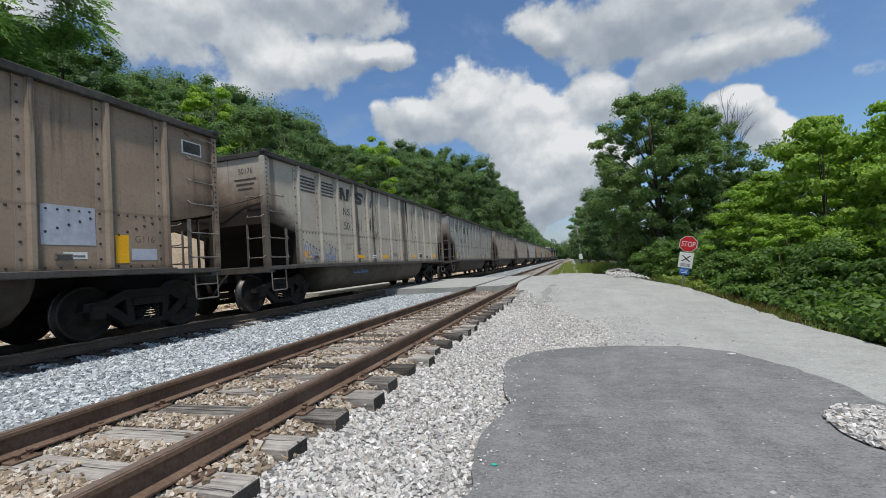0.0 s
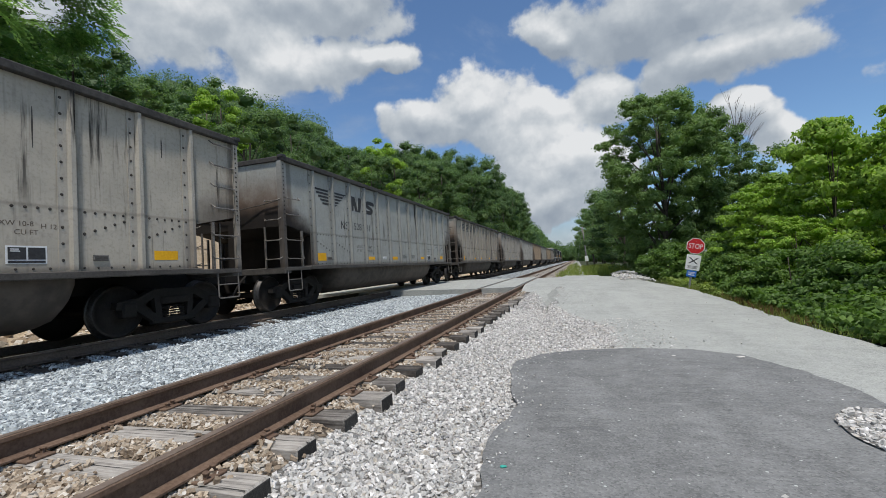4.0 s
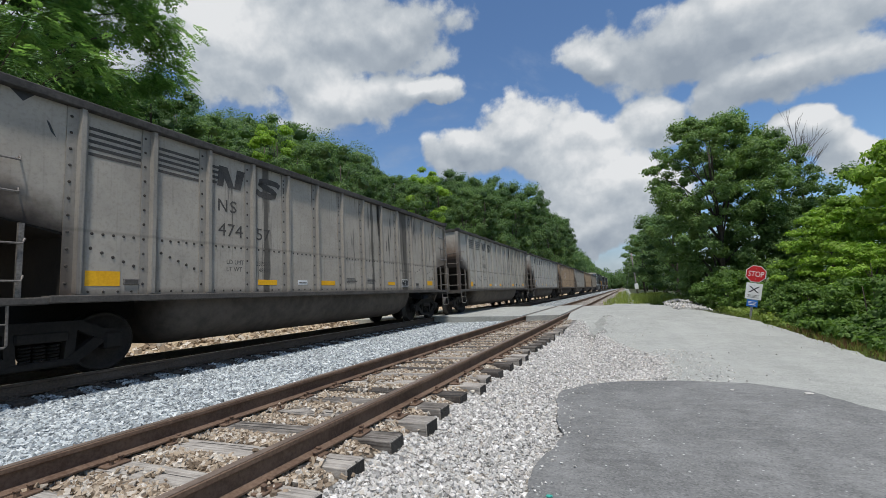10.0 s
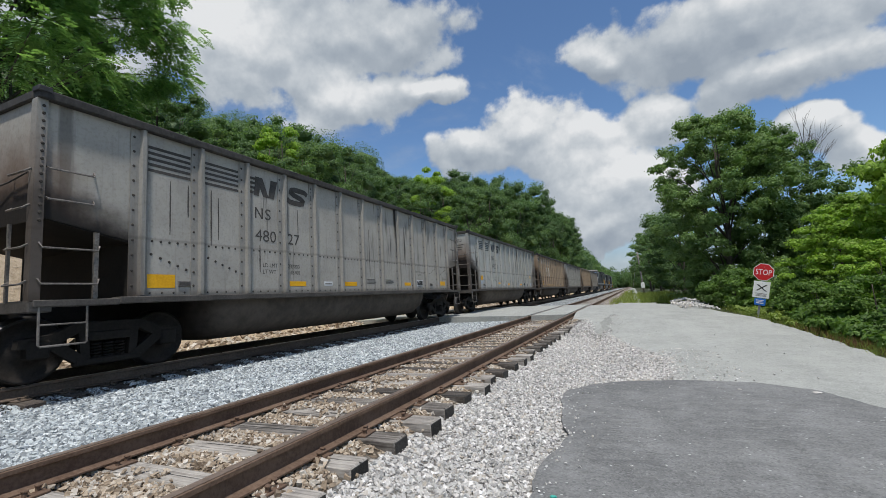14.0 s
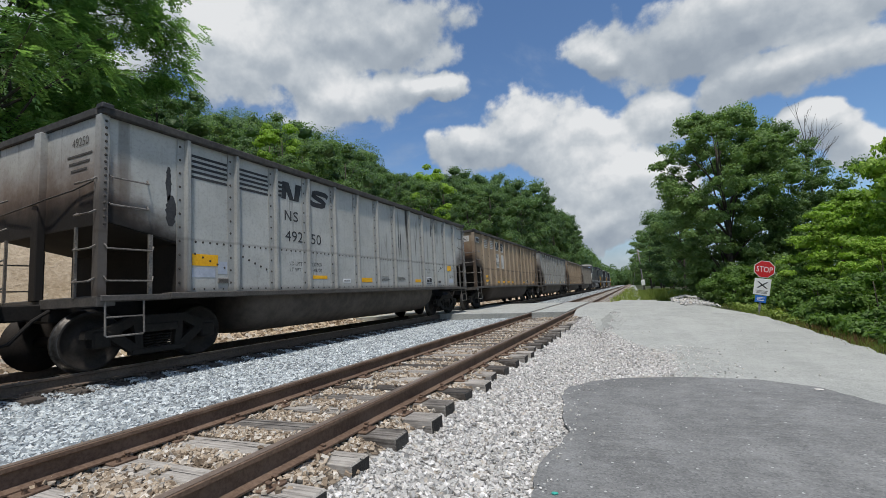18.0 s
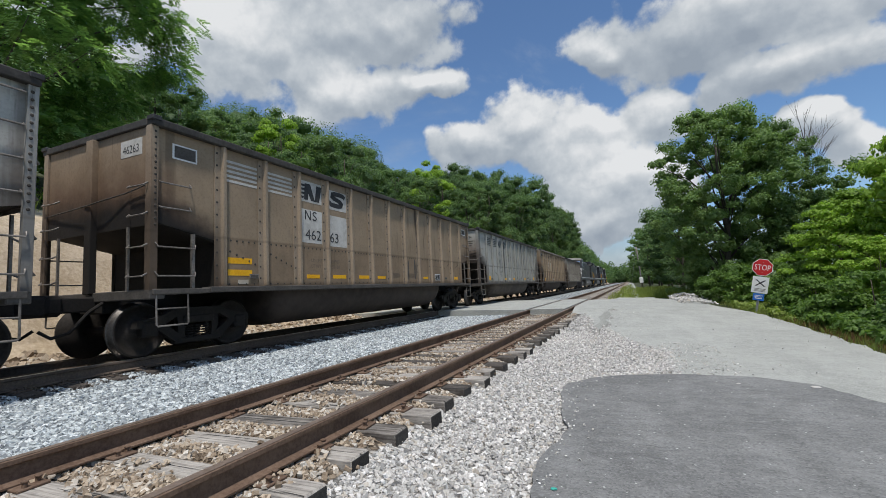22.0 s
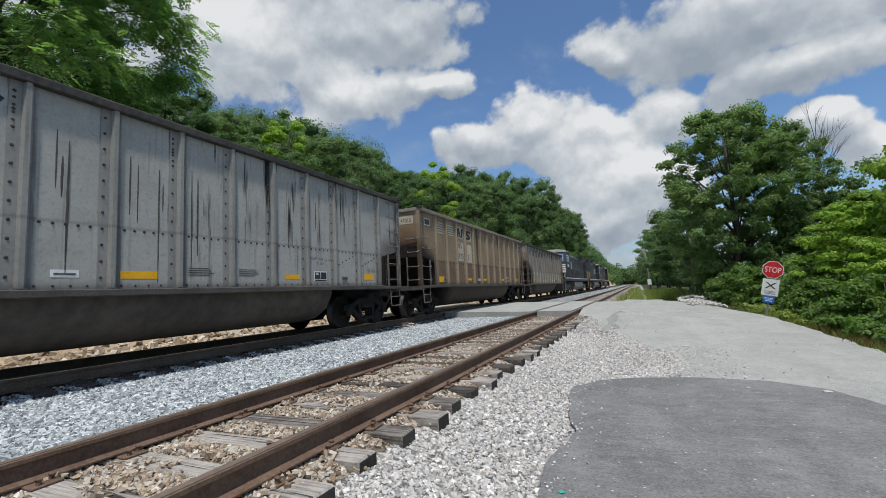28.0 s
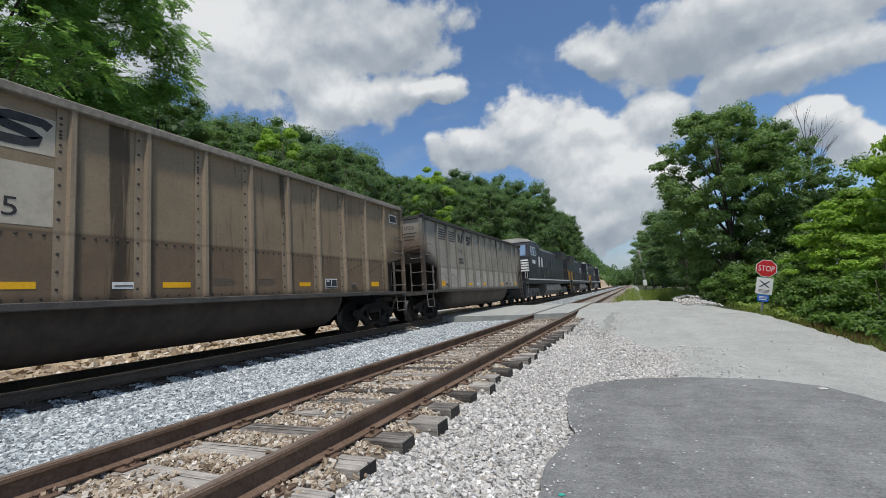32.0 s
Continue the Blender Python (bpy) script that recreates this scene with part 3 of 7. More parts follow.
def crossing_z(x, y):
    z = stepped(x, [(-15, -0.05), (-11.4, 0.03), (-9.9, 0.06), (-7.0, 0.06), (-4.5, 0.01), (-1.6, 0.0), (0.0, road_z(0, y)), (3.6, road_z(3.6, y))])
    if x > -2.2:
        w = blend(y, 16.9, 18.6) * blend(y, 26.6, 25.0)
        z = z * w + (1 - w) * (land(x, y) + 0.004)
    return z


# The road widens to cross both tracks; slots stay open along the rails.
for a, b in ((-14.4, -9.27), (-9.1, -7.77), (-7.6, -3.87), (-3.68, -2.37), (-2.18, 3.2)):
    setting("crossing_surface", strip(lambda y: a, (lambda y: b) if b < 3 else (lambda y: stepped(y, ROAD_R)), spread((16.9, 26.5, 0.4)), 0.012, 10, 0.25, 0.015, a, crossing_z),
            m_road, "worn pale road surface across the tracks", "road crossing")
setting("farther_road", strip(lambda y: -1.0, lambda y: 1.2 if y < 34 else 0.5, spread((26.4, 60, 1), (60, 200, 10)), 0.012, 6, 0, 0.25, 4.0), m_road, "narrow gravel track along the rails", "road")

PATCH_L = [(-8, -1.6), (0, -1.1), (2.6, -0.68), (3.2, -0.73), (3.8, -0.69), (4.25, -0.66), (4.8, -0.78), (5.5, -0.87), (6.1, -0.87), (6.55, -0.65), (6.82, -0.17), (6.98, 0.6)]
PATCH_R = [(-8, 3.0), (0, 3.1), (3.5, 2.55), (4.5, 2.36), (5.03, 2.38), (5.75, 2.23), (6.55, 1.9), (6.92, 1.39), (6.98, 0.7)]
setting("asphalt_patch", strip(lambda y: stepped(y, PATCH_L), lambda y: stepped(y, PATCH_R), spread((-8, 2, 0.4), (2, 6.98, 0.06)), 0.034, 24, 0.05, 0.07, 7.0),
        m_asphalt, "worn grey asphalt patch with crumbled edges", "asphalt")
HOLE_L = [(3.4, 2.1), (3.55, 1.8), (3.8, 1.74), (4.15, 1.79), (4.4, 1.97), (4.45, 2.0)]
setting("gravel_hole", strip(lambda y: stepped(y, HOLE_L), lambda y: 2.75 if 3.5 < y < 4.2 else 2.3, spread((3.4, 4.45, 0.06)), 0.048, 8, 0, 0.05, 8.0),
        m_grey_bed, "pale stones lying in a break of the asphalt", "gravel")


# ---- loose stones ----
def scatter(name, material, label, spots, smallest, largest, seed, kind="stuff"):
    """Broken stones, each an uneven block, strewn at the given (x, y, z) spots."""
    rng = np.random.default_rng(seed)
    n = len(spots)
    base = np.array([(x, y, z) for z in (-1, 1) for y in (-1, 1) for x in (-1, 1)], float)
    quads = np.array([(0, 2, 3, 1), (4, 5, 7, 6), (0, 1, 5, 4), (2, 6, 7, 3), (0, 4, 6, 2), (1, 3, 7, 5)])
    size = rng.uniform(smallest, largest, (n, 1, 1)) * rng.uniform([0.75, 0.6, 0.35], [1.3, 1.0, 0.7], (n, 1, 3)) * 0.5
    p = base[None] * size * (1 + rng.uniform(-0.45, 0.25, (n, 8, 3)))
    q = rng.normal(size=(n, 4)) * [1.0, 0.45, 0.45, 1.0]
    q /= np.linalg.norm(q, axis=1)[:, None]
    w, x, y, z = q.T
    rot = np.stack([np.stack([1 - 2 * (y * y + z * z), 2 * (x * y - w * z), 2 * (x * z + w * y)], -1),
                    np.stack([2 * (x * y + w * z), 1 - 2 * (x * x + z * z), 2 * (y * z - w * x)], -1),
                    np.stack([2 * (x * z - w * y), 2 * (y * z + w * x), 1 - 2 * (x * x + y * y)], -1)], 1)
    p = np.einsum("nij,nkj->nki", rot, p) + np.asarray(spots)[:, None]
    me = bpy.data.meshes.new(name)
    faces = (quads[None] + 8 * np.arange(n)[:, None, None]).reshape(-1, 4)
    me.from_pydata(p.reshape(-1, 3), [], faces)
    me.materials.append(material)
    me.update()
    ob = new(name, me)
    return tagged(ob, label, "gravel", "", kind)


def spots(seed, n, x0, x1, y0, y1, lift=0.01, keep=None, power=1.0, height=land):
    rng = np.random.default_rng(seed)
    xs = rng.uniform(x0, x1, n)
    ys = y0 + (y1 - y0) * rng.uniform(0, 1, n) ** power
    return [(x, y, height(x, y) + lift) for x, y in zip(xs, ys) if keep is None or keep(x, y)]


def between_train_ties(x, y):
    """Bright stones reach in between the train track's tie ends."""
    if x > -7.12:
        return True
    return abs((y - 1.0) / TIE_STEP % 1 - 0.5) < 0.28 - 0.3 * (-7.12 - x)


def off_ties(x, y):
    """Between the ties, not on their tops."""
    d = (y - TIE_0 + TIE_STEP / 2) % TIE_STEP - TIE_STEP / 2
    return abs(d) > 0.13 or x < NEAR_X - 1.3 or x > NEAR_X + 1.3


TIE_0, TIE_STEP = 2.17, 0.537


def outside_patch(x, y):
    return x < stepped(y, PATCH_L) - 0.02 and not (y > 7.0 and x > stepped(y, ROAD_L) + 0.1)


scatter("gravel", m_grey_stone, "loose pale grey broken stones beside the track", spots(1, 36000, -1.9, 0.6, 1.0, 12.0, 0.006, outside_patch, 1.5), 0.016, 0.045, 2)
scatter("gravel", m_grey_stone, "loose pale grey broken stones beside the track", spots(11, 3500, -1.75, 0.2, 10.0, 17.0, 0.006, outside_patch), 0.02, 0.05, 2)
scatter("ballast_stones", m_tan_stone, "tan broken stones between weathered ties", spots(3, 34000, -4.5, -1.95, 0.8, 17, 0.008, off_ties, 1.6), 0.02, 0.052, 4)
scatter("ballast_stones", m_tan_stone, "tan stones strewn over the weathered ties", [p for p in spots(25, 9000, -4.35, -1.85, 0.8, 17, 0.034, lambda x, y: not off_ties(x, y), 1.5) if noise.noise((p[0] * 1.4, p[1] * 1.1, 4.0)) + 0.5 * noise.noise((p[0] * 5, p[1] * 5, 8.0)) > 0.12], 0.02, 0.055, 26)
scatter("ballast_stones", m_blue_stone, "pale blue-grey broken stones between two tracks", spots(5, 44000, -7.55, -4.42, 1.6, 17, 0.012, between_train_ties, 1.4), 0.024, 0.062, 6)
scatter("ballast_stones", m_dark_bed, "sooty stones beside the train's rail", spots(7, 2500, -7.6, -7.15, 1.6, 17, 0.01, None, 1.2), 0.03, 0.06, 8)
scatter("gravel", m_grey_stone, "pale stones in a break of the asphalt", spots(9, 700, 1.78, 2.6, 3.45, 4.4, 0.05, lambda x, y: x > stepped(y, HOLE_L)), 0.02, 0.05, 10)
scatter("gravel", m_grey_stone, "pebbles strewn over asphalt and road", spots(12, 70, -0.6, 3.2, 2.0, 13.0, 0.03), 0.01, 0.028, 13)
scatter("gravel", m_grey_stone, "small stones thinning out over the road", [(x + 0.9 * d * d, y, land(x + 0.9 * d * d, y) + 0.018) for (x, y, z), d in zip(spots(18, 420, 0.35, 0.6, 6.9, 10.0), np.random.default_rng(19).uniform(0, 1, 420))] + [(x + d * d, y, land(x + d * d, y) + 0.018) for (x, y, z), d in ((p, ((p[1] * 7919) % 1)) for p in spots(20, 200, -1.3, -0.6, 10.0, 16.0))], 0.012, 0.03, 21)
scatter("gravel", m_grey_stone, "crumbs along the broken asphalt edge", [(stepped(y, PATCH_L) + abs(d) * 0.5, y, land(0, y) + 0.04) for y, d in zip(np.random.default_rng(22).uniform(2.2, 6.6, 90), np.random.default_rng(23).normal(0, 0.3, 90))], 0.008, 0.025, 24)
scatter("rubble", m_tan_stone, "tan rubble on the dirt bank", spots(14, 3500, -12.0, -10.2, 2.0, 45.0, 0.03), 0.06, 0.22, 15)


# ---- tracks ----
def rail_profile(cx, top):
    h, w, b = 0.17, 0.036, 0.07
    half = [(b, -h), (b, -h + 0.012), (0.012, -h + 0.03), (0.009, -0.045), (w, -0.035), (w, -0.008), (w - 0.008, 0.0)]
    pts = [(cx + x, top + z) for x, z in half] + [(cx - x, top + z) for x, z in reversed(half)]
    return pts


def track(name, label, middle, top, tie_mat, end_mat, rail_mat, head_mat, tie_from, tie_count, seed):
    rng = random.Random(seed)
    root = thing(name, label, "railway track", (middle, 0, top), kind="structure")
    for side in (-1, 1):
        for a, b in ((-12.0, 1.3), (1.32, 13.2), (13.205, 25.1), (25.105, 420.0)):
            r = part("rail", Shape().extrude(rail_profile(side * HALF_GAUGE, 0), "y", a, b), rail_mat, root, "rusty steel rail")
            part("rail_head", Shape().box(side * HALF_GAUGE - 0.03, side * HALF_GAUGE + 0.03, a, b, 0.0005, 0.003), head_mat, r, "worn running surface")
    tie = Shape().bevel(-1.295, 1.215, -0.115, 0.115, -0.178, 0, 0.012).mesh("tie", tie_mat)
    end = Shape().bevel(1.212, 1.221, -0.106, 0.106, -0.17, -0.014, 0.003).mesh("tie_end", end_mat)
    plate = Shape().bevel(-0.17, 0.17, -0.09, 0.09, 0.0, 0.018, 0.005).mesh("tie_plate", rail_mat)
    spike = Shape().bevel(-0.014, 0.014, -0.012, 0.012, -0.02, 0.03, 0.004).bevel(-0.02, 0.02, -0.017, 0.017, 0.028, 0.045, 0.006).mesh("spike", rail_mat)
    for k in range(tie_count):
        y = tie_from + k * TIE_STEP + rng.uniform(-0.03, 0.03)
        if CROSS_A - 0.1 < y < CROSS_B:
            continue
        t = part("tie", tie, None, root)
        t.matrix_basis = pose(rng.uniform(-0.06, 0.05), y, -0.192 + rng.uniform(-0.006, 0.004), rng.uniform(-1, 1), rng.uniform(-0.3, 0.3), rng.uniform(-2.4, 2.4))
        part("tie_end", end, None, t)
        if 0.5 < y < 16:
            for side in (-1, 1):
                p = part("tie_plate", plate, None, t)
                p.matrix_basis = pose(side * HALF_GAUGE, 0, 0.001)
                for dx, dy in ((0.095, 0.05), (-0.095, -0.05), (0.14, -0.04)):
                    s = part("spike", spike, None, t)
                    s.matrix_basis = pose(side * HALF_GAUGE + dx, dy, 0.016, rng.uniform(-6, 6), rng.uniform(-6, 6))
    far = Shape()
    for k in range(150):
        y = tie_from + (tie_count + k) * TIE_STEP
        if not CROSS_A - 0.1 < y < CROSS_B:
            far.box(-1.3 + rng.uniform(-0.05, 0.05), 1.3, y - 0.11, y + 0.11, -0.36, -0.192)
    tagged(part("ties", far, tie_mat, root, "weathered ties farther along the track"), kind="stuff")
    return root


track("siding_track", "rusty unused siding with weathered wooden ties", NEAR_X, RAIL, m_tie, m_creosote, m_rust, m_railtop, TIE_0 - 16 * TIE_STEP, 46, 1)
track("main_track", "sooty main track under the coal train", TRAIN_X, TRAIN_Z, m_tie_dark, m_tie_dark, m_darkrail, m_bright, 1.0 - 14 * TIE_STEP, 48, 2)

scatter("rubble", m_grey_stone, "low heap of pale broken stone at the road's edge", [(x, y, z + 0.25 * rng_h) for x, y, z in spots(16, 420, 1.9, 3.3, 21.5, 30.0, 0.05) for rng_h in (0.5 * max(0.0, 1 - abs(x - 2.6) / 0.7),)], 0.05, 0.16, 17)

# ---- trees ----
ICO = [(0, 0, 1), (0, 0, -1)] + [(0.894 * math.cos(k * math.pi / 5 * 2), 0.894 * math.sin(k * math.pi / 5 * 2), 0.447) for k in range(5)] + [(0.894 * math.cos((k + 0.5) * math.pi / 5 * 2), 0.894 * math.sin((k + 0.5) * math.pi / 5 * 2), -0.447) for k in range(5)]
ICO_F = [f for k in range(5) for f in ((0, 2 + k, 2 + (k + 1) % 5), (1, 7 + (k + 1) % 5, 7 + k), (2 + k, 7 + k, 2 + (k + 1) % 5), (7 + k, 7 + (k + 1) % 5, 2 + (k + 1) % 5))]


def leaf_mesh(name, material, centres, normals, size, seed, long=1.0, droop=0.0, cores=(), loose=0.6):
    """Leaves as small folded blades, turned roughly along the given normals."""
    rng = np.random.default_rng(seed)
    n = len(centres)
    nrm = normals + rng.normal(size=(n, 3)) * loose
    nrm /= np.linalg.norm(nrm, axis=1)[:, None] + 1e-9
    tang = np.cross(nrm, rng.normal(size=(n, 3)))
    tang /= np.linalg.norm(tang, axis=1)[:, None] + 1e-9
    tang[:, 2] -= droop
    side = np.cross(nrm, tang)
    s = size * rng.uniform(0.6, 1.35, (n, 1))
    a, b = tang * s * long, side * s * 0.5
    fold = nrm * s * 0.18
    p = np.stack([centres - a * 0.5, centres + b - fold - a * 0.05, centres + a * 0.5 - fold * 0.6, centres - b - fold - a * 0.05], 1)
    me = bpy.data.meshes.new(name)
    k = 4 * np.arange(n)[:, None]
    faces = np.concatenate([k + [0, 1, 2], k + [0, 2, 3]], 1).reshape(-1, 3)
    p = p.reshape(-1, 3)
    # The shaded inside of each clump.
    ico, icof = np.array(ICO), np.array(ICO_F)
    for x, y, z, rx, rz in cores:
        faces = np.concatenate([faces, icof + len(p)])
        p = np.concatenate([p, np.array([x, y, z]) + ico * [rx, rx, rz] * rng.uniform(0.75, 1.15, (12, 1))])
    me.from_pydata(p, [], faces)
    me.materials.append(material)
    me.update()
    return me


def sprays(centres, outward, length, seed, pairs=6):
    """Feathery compound leaves: leaflets in pairs along a drooping stalk."""
    rng = np.random.default_rng(seed)
    n = len(centres)
    d = outward + rng.normal(size=(n, 3)) * 0.55
    d[:, 2] *= 0.45
    d /= np.linalg.norm(d, axis=1)[:, None] + 1e-9
    d[:, 2] -= rng.uniform(0.0, 0.55, n)
    side = np.cross(d, [0, 0, 1.0])
    side /= np.linalg.norm(side, axis=1)[:, None] + 1e-9
    ln = length * rng.uniform(0.7, 1.3, (n, 1))
    tris = []
    for k in range(pairs):
        f = (k + 0.6) / pairs
        at = centres + d * ln * f - np.array([0, 0, 1.0]) * ln * 0.35 * f * f
        w = ln * 0.36 * math.sin(math.pi * (0.25 + 0.65 * f))
        for sg in (-1, 1):
            tip = at + side * sg * w + d * ln * 0.1 + rng.normal(size=(n, 3)) * 0.012
            tris.append(np.stack([at - d * ln * 0.03, at + side * sg * w * 0.6 - d * ln * 0.06, tip, at + side * sg * w * 0.45 + d * ln * 0.15], 1))
    return np.concatenate(tris, 0)


def feathery(name, material, blobs, per, length, seed, squash=0.6, pairs=6, core=0.5):
    rng = np.random.default_rng(seed)
    cen, out = [], []
    for x, y, z, r in blobs:
        d = rng.normal(size=(per, 3))
        d /= np.linalg.norm(d, axis=1)[:, None]
        cen.append(np.array([x, y, z]) + d * r * rng.uniform(0.35, 1.0, (per, 1)) * [1, 1, squash])
        out.append(d + np.array([x, y, 0]) / (math.hypot(x, y) + 0.5) * 0.5)
    q = sprays(np.concatenate(cen), np.concatenate(out), length, seed + 1, pairs)
    n = len(q)
    p, faces = q.reshape(-1, 3), (4 * np.arange(n)[:, None] + np.arange(4)).tolist()
    ico = np.array(ICO)
    wide = 0.62 * max(math.hypot(x, y) for x, y, z, r in blobs)
    for x, y, z, r in blobs:
        if core and math.hypot(x, y) < wide:
            faces += (np.array(ICO_F) + len(p)).tolist()
            p = np.concatenate([p, np.array([x, y, z]) + ico * [r * core, r * core, r * core * squash] * rng.uniform(0.7, 1.15, (12, 1))])
    me = bpy.data.meshes.new(name)
    me.from_pydata(p, [], faces)
    me.materials.append(material)
    me.update()
    return me


def clumps(rng, count, radius, low, high, small=0.2, large=0.36, hollow=0.35, full=False):
    """Clump centres and sizes that fill an uneven crown."""
    out = []
    for _ in range(count):
        a, u = rng.uniform(0, 2 * math.pi), rng.uniform(0, 1)
        z = low + (high - low) * u
        shape = math.sin(math.pi * min(max(0.12 + 0.86 * u, 0), 1)) ** 0.6
        if full:
            shape = 0.72 + 0.46 * u if u < 0.6 else math.sqrt(max(1 - ((u - 0.6) / 0.43) ** 2, 0.0))
        r = radius * shape * (hollow + (1 - hollow) * rng.uniform(0, 1) ** 0.5) * rng.uniform(0.75, 1.15)
        out.append((r * math.cos(a), r * math.sin(a), z, radius * rng.uniform(small, large)))
    return out


def crown(name, material, blobs, per, size, seed, long=1.0, squash=0.7, droop=0.0, core=0.74):
    rng = np.random.default_rng(seed)
    cen, nor = [], []
    for x, y, z, r in blobs:
        d = rng.normal(size=(per, 3))
        d /= np.linalg.norm(d, axis=1)[:, None]
        d[:, 2] = np.where(d[:, 2] < -0.25, -d[:, 2], d[:, 2])
        rr = r * rng.uniform(0.5, 1.0, (per, 1)) * (1.0 + 0.16 * np.sin(5 * d[:, :1] + x) * np.cos(4 * d[:, 1:2] + y))
        cen.append(np.array([x, y, z]) + d * rr * [1, 1, squash])
        nor.append(d + [0, 0, 0.25])
    return leaf_mesh(name, material, np.concatenate(cen), np.concatenate(nor), size, seed + 1, long, droop, [(x, y, z, r * core, r * core * squash) for x, y, z, r in blobs] if core else (), 0.5)


def limbs(height, radius, blobs, seed, every=3, lean=0.0):
    """A tapered, slightly bent trunk with limbs that reach the clumps."""
    rng = random.Random(seed)
    s = Shape()
    top = height * 0.8
    spine = [(lean * z + 0.1 * math.sin(z * 0.9 + seed), 0.1 * math.cos(z * 0.7 + seed), z) for z in np.linspace(-0.3, top, 8)]
    s.tube(spine, radius, 8, radius * 0.25)
    arms = []
    for x, y, z, r in blobs[::every]:
        k = min(max(int((z - r) / top * 7 * rng.uniform(0.55, 0.9)), 1), 6)
        a = Vector(spine[k])
        b = Vector((x, y, z))
        mid = a.lerp(b, 0.5) + Vector((0, 0, 0.12 * (b - a).length))
        arms.append(Shape().tube([a, mid, b], radius * 0.3, 5, radius * 0.06))
    return s, arms


def tree_kind(name, label, seed, height, radius, low, count, per, size, material, long=1.0, trunk=0.18, squash=0.7, droop=0.0, every=3, small=0.2, large=0.36, core=0.74, full=False, feather=0, near=False):
    rng = random.Random(seed)
    blobs = clumps(rng, count, radius, low, height - radius * large * squash, small, large, 0.35, full)
    root = thing(name, label, "tree")
    stem, arms = limbs(height, trunk, blobs, seed, every)
    if not near:
        for arm in arms:
            stem.add(arm.v, arm.f)
    wood = part("trunk", stem, m_bark, root, "grey-brown bark", True)
    for arm in arms if near else ():
        part("limb", arm, m_bark, wood, "", True)
    if feather:
        part("crown", feathery("crown", material, blobs, per, size, seed, squash, feather, core), None, root, "")
    else:
        part("crown", crown("crown", material, blobs, per, size, seed, long, squash, droop, core), None, root, "")
    return root


def planted(kind, x, y, s=1.0, turn=0.0, sz=None, group="", sink=0.1, label=""):
    z = land(x, y)
    m = Matrix.LocRotScale((x, y, z - sink), Euler((0, 0, radians(turn))), (s, s, sz or s))
    ob = copy_thing(kind, m)
    return tagged(ob, label, "", group)


kinds = [tree_kind("tree", "broad-leaved tree in full green leaf on the hillside", 20 + k, 10, 3.3, 1.2, (34, 38, 30, 34)[k], 220, 0.135, m_leaf_hill, 1.3, 0.14, 0.8, every=6, small=0.18, large=0.38, core=0.5, full=k != 1) for k in range(4)]
bright = tree_kind("tree", "small bright green tree standing out on the hillside", 31, 8, 2.6, 2.5, 34, 260, 0.12, m_leaf_light, 1.3, 0.12, 0.5, small=0.18, large=0.34, core=0.5)
locust = tree_kind("tree", "tall locust tree with feathery hanging sprays of leaflets", 33, 14, 5.6, 2.2, 230, 74, 0.38, m_leaf_locust, 1.0, 0.17, 0.5, every=7, small=0.1, large=0.22, feather=5, core=0.45, near=True)
shade_tree = tree_kind("tree", "large dark green tree with a rounded uneven crown", 35, 12.2, 4.0, 0.4, 420, 190, 0.1, m_leaf, 1.25, 0.2, 0.85, every=14, small=0.08, large=0.2, core=0.4, full=True, near=True)
sapling = [tree_kind("sapling", "young tree with light green leaves at the road's edge", 40 + k, 5.2, 2.2, 0.3, (100, 88, 104)[k], 140, 0.095, (m_leaf_sapling, m_leaf_light, m_leaf_sapling)[k], 1.3, 0.07, 0.5, every=8, small=0.12, large=0.28, core=0.5, droop=0.2, near=True) for k in range(3)]
bush = [tree_kind("bush", "dense green roadside bush", 50 + k, 2.2, 1.5, 0.2, 34, 150, 0.085, m_leaf_mid, 1.3, 0.04, 0.6, core=0.55) for k in range(2)]

rng = random.Random(77)
# The wooded hillside beyond the train.
used = set()


def place(kind, x, y, s, sz=None, group="", label="", sink=0.1):
    """The first one of a kind is the kind itself, the others are copies."""
    if kind.name not in used:
        used.add(kind.name)
        kind.matrix_basis = Matrix.LocRotScale((x, y, land(x, y) - sink), Euler((0, 0, radians(rng.uniform(0, 360)))), (s, s, sz or s))
        return tagged(kind, label, "", group)
    z = land(x, y)
    m = Matrix.LocRotScale((x, y, z - sink), Euler((0, 0, radians(rng.uniform(0, 360)))), (s, s, sz or s))
    made = copy_thing(kind, Matrix())
    made.matrix_basis = m
    return tagged(made, label, "", group)


SKYLINE = [(0.0, 0.95), (2.5, 1.4), (4.6, 1.7), (8.5, 1.36), (12.0, 1.2), (22.0, 0.76), (26.4, 0.65), (31.5, 0.62), (41.0, 0.61), (50.0, 0.56), (62.0, 0.6), (90.0, 0.55)]


def headroom(x, y):
    """How high trees stand here, for the hill's skyline as seen from the road."""
    return stepped(math.degrees(math.atan2(-x, y)), SKYLINE) * -x + 0.96


